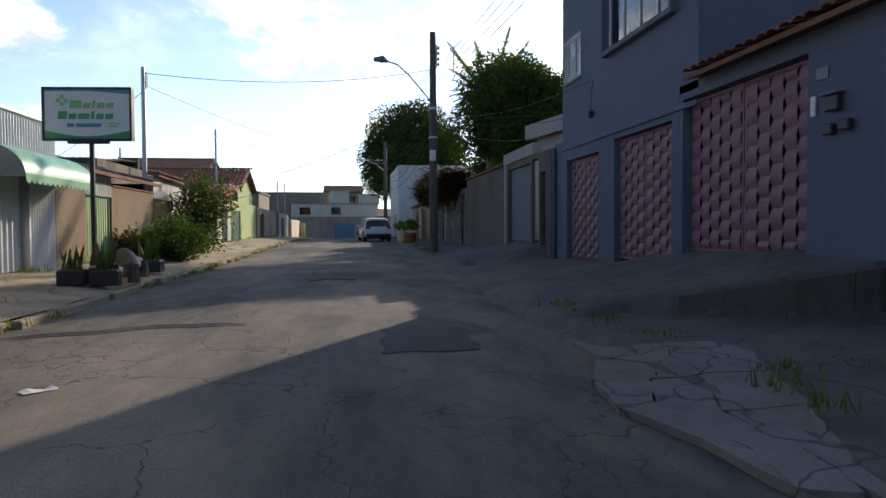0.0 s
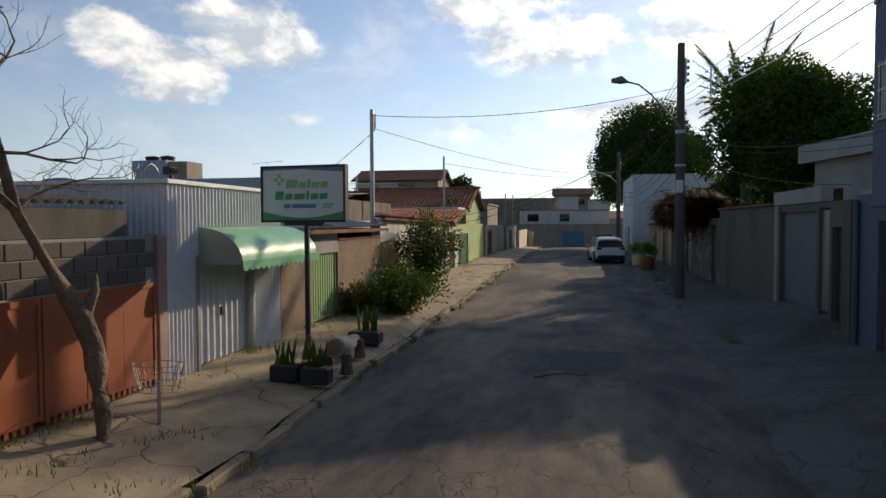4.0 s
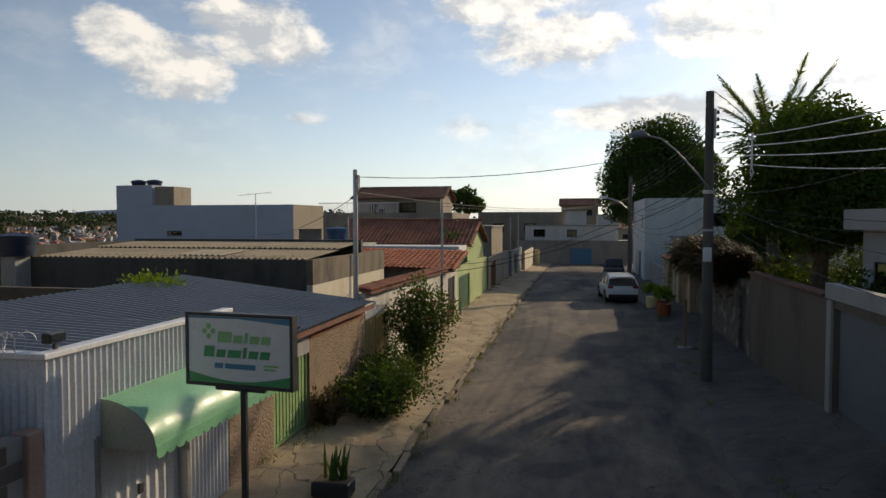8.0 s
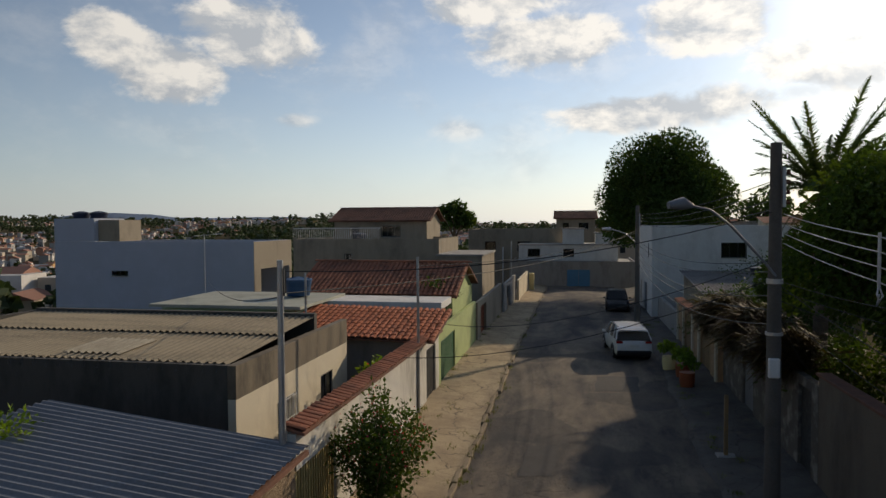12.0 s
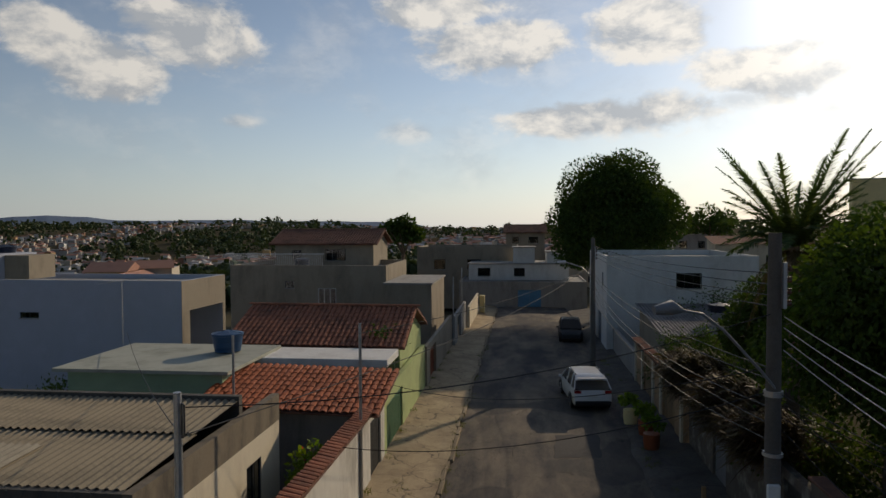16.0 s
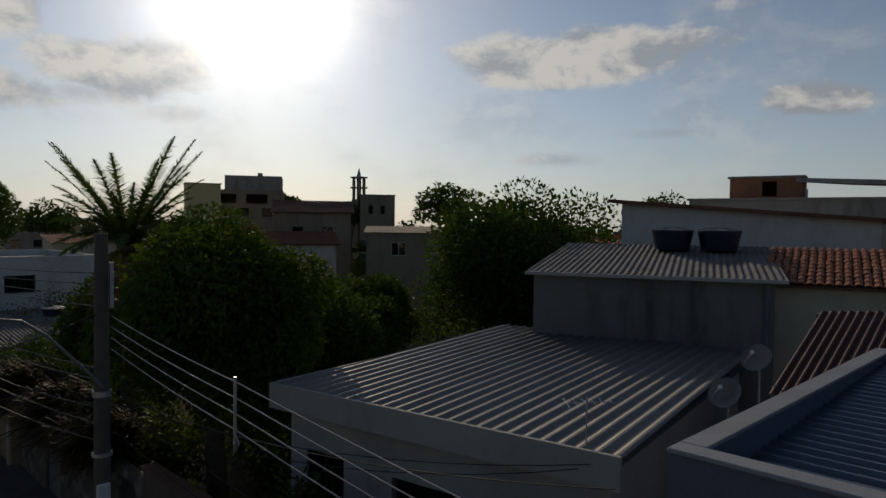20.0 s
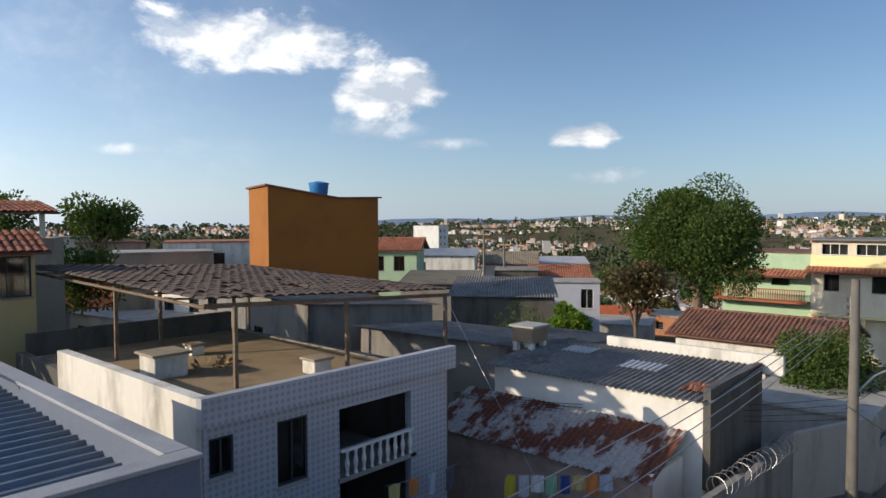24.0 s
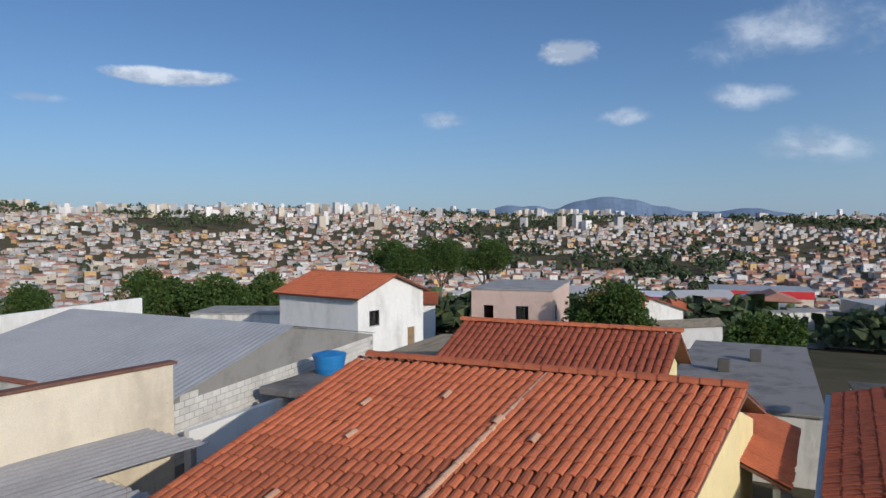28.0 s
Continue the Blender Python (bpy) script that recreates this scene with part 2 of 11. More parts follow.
def part(name, g, material, parent=None, label="", fold=None, kind=""):
    """One mesh, its vertices given in world places, under a thing or under a part."""
    v = np.array(g.v, dtype=float)
    c = Vector(((v[:, 0].min() + v[:, 0].max()) / 2, (v[:, 1].min() + v[:, 1].max()) / 2, v[:, 2].min()))
    g.v = [tuple(p) for p in (v - np.array(c))]
    me = g.mesh(name)
    if fold:
        soft(me, fold)
    me.materials.append(material)
    ob = new(name, me)
    ob.location = c
    PLACE[ob.name] = c
    if parent is not None:
        ob.parent = parent
        ob.matrix_parent_inverse = Matrix.Translation(-PLACE[parent.name])
    if label:
        ob["label"] = label
    if kind:
        ob["kind"] = kind
    return ob


def solo(name, g, material, label, category, group="", kind="", fold=None):
    """A thing of one mesh."""
    return tagged(part(name, g, material, None, "", fold), label, category, group, kind)


def share(name, me, m, parent):
    """One more piece on a mesh that others use too; m in world places."""
    ob = new(name, me)
    ob.parent = parent
    ob.matrix_parent_inverse = Matrix.Translation(-PLACE[parent.name])
    ob.matrix_basis = m
    return ob


def base_line(p0, p1, z=0.0):
    """Frame with x along p0 to p1, y to its left, z up."""
    d = Vector((p1[0] - p0[0], p1[1] - p0[1], 0)).normalized()
    return Matrix(((d.x, -d.y, 0, p0[0]), (d.y, d.x, 0, p0[1]), (0, 0, 1, z), (0, 0, 0, 1)))


def wall_geo(m, length, z0, z1, thick, holes=()):
    """A wall along the frame's x with true openings (u0, u1, z0, z1), as one closed mesh."""
    us = sorted({0.0, length, *[min(max(h[k], 0.0), length) for h in holes for k in (0, 1)]})
    zs = sorted({z0, z1, *[min(max(h[k], z0), z1) for h in holes for k in (2, 3)]})
    nu, nz = len(us) - 1, len(zs) - 1

    def solid(i, k):
        if not (0 <= i < nu and 0 <= k < nz):
            return False
        u, z = (us[i] + us[i + 1]) / 2, (zs[k] + zs[k + 1]) / 2
        return not any(h[0] < u < h[1] and h[2] < z < h[3] for h in holes)

    idx, P, F = {}, [], []

    def vert(i, k, s):
        if (i, k, s) not in idx:
            idx[i, k, s] = len(P)
            P.append((us[i], s * thick, zs[k]))
        return idx[i, k, s]

    for i in range(nu):
        for k in range(nz):
            if not solid(i, k):
                continue
            F.append((vert(i, k, 0), vert(i + 1, k, 0), vert(i + 1, k + 1, 0), vert(i, k + 1, 0)))
            F.append((vert(i, k, 1), vert(i, k + 1, 1), vert(i + 1, k + 1, 1), vert(i + 1, k, 1)))
            for di, dk, a, b in ((-1, 0, (i, k), (i, k + 1)), (1, 0, (i + 1, k + 1), (i + 1, k)), (0, -1, (i + 1, k), (i, k)), (0, 1, (i, k + 1), (i + 1, k + 1))):
                if not solid(i + di, k + dk):
                    F.append((vert(*a, 0), vert(*b, 0), vert(*b, 1), vert(*a, 1)))
    return Geo(m).add(P, F)


# ---- materials ----
def material(name):
    mt = bpy.data.materials.new(name)
    mt.use_nodes = True
    nt = mt.node_tree
    return mt, nt, nt.nodes["Principled BSDF"]


def noise_node(nt, scale, detail=4.0, rough=0.6, vec=None, stretch=None):
    n = nt.nodes.new("ShaderNodeTexNoise")
    n.inputs["Scale"].default_value, n.inputs["Detail"].default_value, n.inputs["Roughness"].default_value = scale, detail, rough
    if vec is None:
        vec = nt.nodes.new("ShaderNodeNewGeometry").outputs["Position"]
    if stretch:
        mp = nt.nodes.new("ShaderNodeMapping")
        mp.inputs["Scale"].default_value = stretch
        nt.links.new(vec, mp.inputs[0])
        vec = mp.outputs[0]
    nt.links.new(vec, n.inputs["Vector"])
    return n.outputs["Fac"]


def ramp_node(nt, fac, lo, hi, a=0.0, b=1.0):
    r = nt.nodes.new("ShaderNodeMapRange")
    r.inputs["From Min"].default_value, r.inputs["From Max"].default_value = lo, hi
    r.inputs["To Min"].default_value, r.inputs["To Max"].default_value = a, b
    nt.links.new(fac, r.inputs["Value"])
    return r.outputs[0]


def mix_node(nt, fac, a, b, mode="MIX"):
    m = nt.nodes.new("ShaderNodeMix")
    m.data_type, m.blend_type = "RGBA", mode
    for key, v in (("Factor", fac), ("A", a), ("B", b)):
        if isinstance(v, (int, float)):
            m.inputs[key].default_value = v
        elif isinstance(v, (tuple, list)):
            m.inputs[key].default_value = (*v[:3], 1)
        else:
            nt.links.new(v, m.inputs[key])
    return m.outputs["Result"]


def bump_node(nt, height, strength, dist, shader):
    b = nt.nodes.new("ShaderNodeBump")
    b.inputs["Strength"].default_value, b.inputs["Distance"].default_value = strength, dist
    nt.links.new(height, b.inputs["Height"])
    nt.links.new(b.outputs[0], shader.inputs["Normal"])


def surface(name, col, dark=None, light=None, rough=0.85, metal=0.0, grain=40.0, stain=0.9, amount=0.75, bump=0.25, depth=0.01, streak=None, vary=0.0, spec=0.4, fine=None):
    """Painted, plastered or weathered surface: large stains, streaks, fine grain."""
    mt, nt, sh = material(name)
    dark = dark or tuple(c * 0.55 for c in col)
    light = light or tuple(min(1, c * 1.18) for c in col)
    big = noise_node(nt, stain, 5.0, 0.65, stretch=streak)
    c1 = mix_node(nt, ramp_node(nt, big, 0.47, 0.72, 0.0, amount), col, dark)
    mid = noise_node(nt, stain * 4.3, 3.0, 0.6)
    c2 = mix_node(nt, ramp_node(nt, mid, 0.5, 0.8, 0.0, 0.5), c1, light)
    gr = noise_node(nt, grain, 3.0, 0.7)
    tone = ramp_node(nt, gr, 0.25, 0.75, 0.82, 1.14)
    if vary:
        oi = nt.nodes.new("ShaderNodeObjectInfo")
        v = ramp_node(nt, oi.outputs["Random"], 0, 1, 1 - vary, 1 + vary)
        mm = nt.nodes.new("ShaderNodeMath")
        mm.operation = "MULTIPLY"
        nt.links.new(tone, mm.inputs[0])
        nt.links.new(v, mm.inputs[1])
        tone = mm.outputs[0]
    cc = nt.nodes.new("ShaderNodeCombineColor")
    for k in range(3):
        nt.links.new(tone, cc.inputs[k])
    col3 = mix_node(nt, 1.0, c2, cc.outputs[0], "MULTIPLY")
    nt.links.new(col3, sh.inputs["Base Color"])
    nt.links.new(ramp_node(nt, mid, 0.3, 0.7, max(0.05, rough - 0.1), min(1, rough + 0.1)), sh.inputs["Roughness"])
    sh.inputs["Metallic"].default_value = metal
    sh.inputs["Specular IOR Level"].default_value = spec
    if bump:
        bump_node(nt, gr if fine is None else noise_node(nt, fine, 2.0), bump, depth, sh)
    return mt


def plain(name, col, rough=0.5, metal=0.0, spec=0.5):
    return surface(name, col, tuple(c * 0.8 for c in col), None, rough, metal, 60, 2.0, 0.4, 0.05, 0.003, spec=spec)


M = {}
M["asphalt"] = None
M["blue_paint"] = surface("blue_grey_paint", (0.115, 0.14, 0.19), (0.085, 0.105, 0.14), None, 0.8, grain=55, stain=0.5, amount=0.5, bump=0.3)
M["lav_paint"] = surface("pale_lavender_paint", (0.44, 0.47, 0.55), (0.36, 0.38, 0.43), None, 0.9, stain=0.25, amount=0.4)
M["white_paint"] = surface("white_wall_paint", (0.74, 0.73, 0.69), (0.46, 0.44, 0.39), None, 0.9, stain=0.7, amount=0.6, streak=(1, 1, 0.35))
M["old_white"] = surface("stained_white_paint", (0.66, 0.64, 0.58), (0.27, 0.25, 0.21), None, 0.92, stain=0.9, amount=0.85, streak=(1.2, 1.2, 0.3))
M["cream"] = surface("cream_render", (0.66, 0.59, 0.45), (0.34, 0.28, 0.20), None, 0.92, stain=0.5, amount=0.6, streak=(1.2, 1.2, 0.4))
M["yellow_paint"] = surface("pale_yellow_paint", (0.80, 0.67, 0.34), (0.6, 0.5, 0.27), None, 0.88, stain=0.4, amount=0.4)
M["orange"] = surface("orange_paint", (0.30, 0.115, 0.02), (0.17, 0.062, 0.013), None, 0.88, stain=0.4, amount=0.55)
M["grey_render"] = surface("grey_cement_render", (0.36, 0.345, 0.32), (0.17, 0.165, 0.15), None, 0.95, stain=0.8, amount=0.8, streak=(1.1, 1.1, 0.3))
M["dark_render"] = surface("dark_mouldy_cement", (0.105, 0.098, 0.086), (0.04, 0.038, 0.034), None, 0.95, stain=1.0, amount=0.9, streak=(1.1, 1.1, 0.3))
M["parapet_mould"] = surface("mouldy_brown_cement", (0.20, 0.165, 0.12), (0.05, 0.045, 0.038), None, 0.95, stain=0.9, amount=0.9, streak=(1.1, 1.1, 0.4))
M["rough_brown"] = surface("brown_roughcast", (0.32, 0.235, 0.155), (0.17, 0.125, 0.085), None, 0.97, grain=22, stain=0.8, amount=0.6, bump=1.0, depth=0.05)
M["tan_plaster"] = surface("tan_plaster", (0.33, 0.28, 0.21), (0.17, 0.145, 0.11), None, 0.95, stain=0.8, amount=0.8, streak=(1.1, 1.1, 0.35))
# tan_plaster darkened to carry the shade on the right-hand street wall
M["street_plaster"] = surface("shaded_street_plaster", (0.15, 0.124, 0.095), (0.065, 0.055, 0.045), None, 0.95, stain=0.8, amount=0.85, streak=(1.1, 1.1, 0.35))
M["green_paint"] = surface("pale_green_paint", (0.42, 0.50, 0.22), (0.28, 0.33, 0.16), None, 0.9, stain=0.7, amount=0.6)
M["teal_green"] = surface("soft_green_paint", (0.36, 0.50, 0.33), (0.25, 0.36, 0.24), None, 0.9, stain=0.6, amount=0.5)
M["brick"] = surface("red_hollow_brick", (0.42, 0.19, 0.10), (0.28, 0.12, 0.07), None, 0.95, grain=30, stain=1.4, vary=0.18)
M["block"] = surface("concrete_block", (0.115, 0.095, 0.082), (0.06, 0.05, 0.045), None, 0.97, grain=35, stain=1.2, vary=0.15, bump=0.5, depth=0.02)
M["white_block"] = surface("whitewashed_block", (0.62, 0.60, 0.55), (0.42, 0.40, 0.36), None, 0.95, grain=35, stain=1.0, vary=0.08, bump=0.4, depth=0.02)
M["mortar"] = surface("mortar", (0.27, 0.26, 0.24), None, None, 0.97, grain=60)
M["fibro"] = surface("weathered_fibre_cement", (0.30, 0.255, 0.18), (0.12, 0.105, 0.08), None, 0.95, stain=0.7, amount=0.85, streak=(0.5, 2.0, 1))
M["fibro_dark"] = surface("blackened_fibre_cement", (0.18, 0.172, 0.165), (0.06, 0.058, 0.056), (0.36, 0.34, 0.32), 0.9, stain=0.8, amount=0.9)
M["steel_roof"] = surface("galvanised_roof_sheet", (0.27, 0.27, 0.275), (0.15, 0.15, 0.15), None, 0.45, 0.5, grain=18, stain=0.5, amount=0.5, bump=0.06)
M["grey_roof"] = surface("pale_grey_roof_sheet", (0.47, 0.465, 0.46), (0.33, 0.325, 0.32), None, 0.55, 0.35, grain=18, stain=0.35, amount=0.5, bump=0.06)
M["blue_roof"] = surface("blue_grey_roof_sheet", (0.17, 0.20, 0.245), (0.13, 0.155, 0.19), None, 0.36, 0.55, grain=4, stain=0.25, amount=0.35, bump=0.0)
def rusted_sheet():
    """Zinc sheet with large red-brown rust fields and pale streaks down the slope."""
    mt, nt, sh = material("rusted_zinc_sheet")
    big = noise_node(nt, 0.8, 6, 0.68, stretch=(1.6, 0.8, 0.8))
    fine = noise_node(nt, 9.0, 4, 0.7)
    c = mix_node(nt, ramp_node(nt, fine, 0.35, 0.7), (0.42, 0.40, 0.385), (0.26, 0.24, 0.23))
    rust = mix_node(nt, ramp_node(nt, fine, 0.35, 0.65), (0.17, 0.045, 0.02), (0.06, 0.022, 0.015))
    c = mix_node(nt, ramp_node(nt, big, 0.46, 0.53), c, rust)
    nt.links.new(c, sh.inputs["Base Color"])
    sh.inputs["Roughness"].default_value = 0.8
    return mt


M["rust_roof"] = rusted_sheet()
M["dull_roof"] = surface("dull_zinc_sheet", (0.21, 0.20, 0.19), (0.12, 0.115, 0.11), None, 0.55, 0.3, grain=18, stain=0.4, amount=0.6, bump=0.06)
# stained grey_render again, darkened mainly for walls that stand in shade
M["shade_grey"] = surface("old_shaded_grey_render", (0.25, 0.235, 0.215), (0.09, 0.085, 0.08), None, 0.95, stain=0.7, amount=0.9, streak=(1.1, 1.1, 0.25))
M["white_tin"] = surface("white_profiled_sheet", (0.70, 0.71, 0.72), (0.52, 0.53, 0.54), None, 0.45, 0.15, grain=25, stain=0.8, amount=0.4, bump=0.04)
M["tile"] = surface("terracotta_roof_tile", (0.42, 0.118, 0.048), (0.26, 0.074, 0.036), (0.55, 0.18, 0.085), 0.85, grain=30, stain=1.3, amount=0.6, bump=0.2, vary=0.2)
M["tile_old"] = surface("weathered_clay_tile", (0.36, 0.135, 0.075), (0.13, 0.065, 0.045), (0.52, 0.24, 0.14), 0.92, grain=30, stain=1.1, amount=0.9, bump=0.25, vary=0.2)
M["tile_dark"] = surface("sooty_clay_tile", (0.21, 0.10, 0.068), (0.075, 0.045, 0.036), (0.33, 0.17, 0.11), 0.95, grain=30, stain=1.0, amount=0.9, bump=0.25, vary=0.2)
M["tile_soot"] = surface("blackened_roof_tile", (0.085, 0.062, 0.052), (0.035, 0.028, 0.026), (0.17, 0.13, 0.11), 0.95, grain=30, stain=1.0, amount=0.9, bump=0.25)
M["rust_gate"] = surface("rust_brown_gate_paint", (0.30, 0.082, 0.03), (0.18, 0.05, 0.025), None, 0.55, grain=30, stain=0.8, amount=0.5, bump=0.08)
M["pink_gate"] = surface("pink_primer_sheet", (0.25, 0.128, 0.148), (0.175, 0.09, 0.105), None, 0.62, grain=40, stain=1.3, amount=0.5, bump=0.08)
M["green_gate"] = surface("green_gate_paint", (0.25, 0.38, 0.16), (0.16, 0.25, 0.1), None, 0.55, grain=40, stain=1.2, amount=0.5, bump=0.1)
M["dgreen"] = surface("dark_green_paint", (0.06, 0.16, 0.08), None, None, 0.5, grain=40, stain=1.2, amount=0.5, bump=0.1)
M["awning"] = surface("green_vinyl", (0.20, 0.45, 0.26), (0.14, 0.35, 0.19), None, 0.4, grain=30, stain=1.2, amount=0.4, bump=0.04)
M["awning_old"] = surface("grey_green_vinyl", (0.30, 0.34, 0.28), (0.2, 0.22, 0.18), None, 0.5, grain=30, stain=1.2, amount=0.5, bump=0.04)
M["wood"] = surface("weathered_wood", (0.30, 0.20, 0.10), (0.16, 0.10, 0.055), None, 0.8, grain=30, stain=2.0, amount=0.6, vary=0.15)
M["slat"] = surface("yellowed_gate_slats", (0.42, 0.33, 0.14), (0.25, 0.18, 0.085), None, 0.7, grain=30, stain=2.0, amount=0.6, vary=0.15)
M["bark"] = surface("bark", (0.20, 0.145, 0.10), (0.09, 0.065, 0.045), (0.34, 0.27, 0.2), 0.97, grain=18, stain=3.0, amount=0.8, bump=0.9, depth=0.05)
M["pale_bark"] = surface("pale_palm_bark", (0.42, 0.37, 0.30), (0.25, 0.21, 0.17), None, 0.95, grain=20, stain=1.5, amount=0.6, bump=0.5, depth=0.03, streak=(0.4, 0.4, 5))
M["concrete_pole"] = surface("pole_concrete", (0.16, 0.148, 0.13), (0.095, 0.088, 0.076), None, 0.9, grain=30, stain=1.4, amount=0.6)
M["galv"] = surface("galvanised_steel", (0.45, 0.46, 0.47), (0.3, 0.3, 0.3), None, 0.45, 0.8, grain=30, stain=2, amount=0.5, bump=0.05)
M["dark_metal"] = surface("dark_painted_metal", (0.045, 0.05, 0.055), None, None, 0.5, 0.3, grain=40, stain=2, amount=0.5, bump=0.05)
M["grey_metal"] = surface("grey_sheet_door", (0.20, 0.215, 0.235), (0.13, 0.14, 0.15), None, 0.55, 0.2, grain=40, stain=1, amount=0.5, bump=0.05)
M["blue_door"] = surface("blue_gate_paint", (0.10, 0.27, 0.45), (0.07, 0.18, 0.3), None, 0.5, grain=40, stain=1, amount=0.4, bump=0.05)
M["tank"] = surface("blue_polyethylene", (0.022, 0.075, 0.17), (0.018, 0.055, 0.12), None, 0.42, grain=30, stain=1.5, amount=0.4, bump=0.04)
M["tank_light"] = surface("bright_blue_polyethylene", (0.035, 0.20, 0.48), (0.025, 0.14, 0.33), None, 0.42, grain=30, stain=1.5, amount=0.4, bump=0.04)
M["tank_dark"] = surface("navy_polyethylene", (0.012, 0.022, 0.05), None, None, 0.45, grain=30, stain=1.5, amount=0.4, bump=0.04)
M["tank_navy"] = surface("dark_navy_polyethylene", (0.012, 0.032, 0.085), (0.010, 0.024, 0.06), None, 0.42, grain=30, stain=1.5, amount=0.4, bump=0.04)
M["cable"] = plain("black_cable", (0.012, 0.012, 0.013), 0.6)
M["wire"] = surface("bare_aluminium_wire", (0.42, 0.42, 0.42), None, None, 0.4, 0.7, bump=0)
M["white_plastic"] = plain("white_plastic", (0.72, 0.72, 0.70), 0.5)
M["black_rubber"] = plain("black_rubber", (0.018, 0.018, 0.018), 0.75)
M["porcelain"] = plain("brown_porcelain", (0.10, 0.05, 0.03), 0.25)
M["car_white"] = plain("white_car_paint", (0.78, 0.79, 0.80), 0.18)
M["car_black"] = plain("black_car_plastic", (0.02, 0.02, 0.022), 0.4)
M["chrome"] = plain("alloy", (0.55, 0.56, 0.57), 0.25, 0.9)
M["red_lens"] = plain("red_lens", (0.35, 0.012, 0.012), 0.15)
M["soil"] = surface("bare_soil", (0.20, 0.135, 0.085), (0.12, 0.08, 0.05), None, 0.97, grain=20, stain=1.2, bump=0.8, depth=0.03)


def glass(name, tint, rough=0.03):
    mt, nt, sh = material(name)
    sh.inputs["Base Color"].default_value = (*tint, 1)
    sh.inputs["Roughness"].default_value = rough
    sh.inputs["Transmission Weight"].default_value = 1.0
    sh.inputs["IOR"].default_value = 1.45
    return mt


M["glass"] = glass("window_glass", (0.75, 0.8, 0.82))
M["car_glass"] = glass("tinted_car_glass", (0.06, 0.07, 0.08))
# near-black that stands for the shade inside unlit rooms
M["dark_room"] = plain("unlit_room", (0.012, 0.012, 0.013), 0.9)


def leaf_material(name, col, back=0.25, vary=0.35):
    mt, nt, sh = material(name)
    g = nt.nodes.new("ShaderNodeNewGeometry")
    r = ramp_node(nt, g.outputs["Random Per Island"], 0, 1, 1 - vary, 1 + vary)
    n = noise_node(nt, 0.6, 3)
    dry = mix_node(nt, ramp_node(nt, n, 0.45, 0.75, 0, 0.6), col, (col[0] * 1.7, col[1] * 1.15, col[2] * 0.7))
    cc = nt.nodes.new("ShaderNodeCombineColor")
    for k in range(3):
        nt.links.new(r, cc.inputs[k])
    c = mix_node(nt, 1.0, dry, cc.outputs[0], "MULTIPLY")
    nt.links.new(c, sh.inputs["Base Color"])
    sh.inputs["Roughness"].default_value = 0.65
    sh.inputs["Specular IOR Level"].default_value = 0.18
    tr = nt.nodes.new("ShaderNodeBsdfTranslucent")
    nt.links.new(mix_node(nt, 1.0, c, (1.5, 1.6, 0.5), "MULTIPLY"), tr.inputs["Color"])
    mx = nt.nodes.new("ShaderNodeMixShader")
    mx.inputs[0].default_value = back
    nt.links.new(sh.outputs[0], mx.inputs[1])
    nt.links.new(tr.outputs[0], mx.inputs[2])
    nt.links.new(mx.outputs[0], nt.nodes["Material Output"].inputs["Surface"])
    return mt


M["mango"] = leaf_material("mango_leaf", (0.058, 0.098, 0.025))
M["leaf"] = leaf_material("green_leaf", (0.060, 0.102, 0.026))
M["leaf_lit"] = leaf_material("sunlit_mango_leaf", (0.058, 0.095, 0.018), 0.32)
M["leaf_bright"] = leaf_material("bright_leaf", (0.12, 0.20, 0.03), 0.35)
M["leaf_grey"] = leaf_material("dry_leaf", (0.085, 0.070, 0.036), 0.2)
M["flower"] = leaf_material("magenta_flower", (0.42, 0.04, 0.10), 0.35)
M["frond"] = leaf_material("palm_frond", (0.085, 0.13, 0.05), 0.25)
M["grass"] = leaf_material("dry_grass", (0.13, 0.15, 0.045), 0.3)
# far leaf green moved a little to blue-grey, haze put into the colour
M["far_leaf"] = leaf_material("distant_foliage", (0.058, 0.082, 0.040), 0.1)


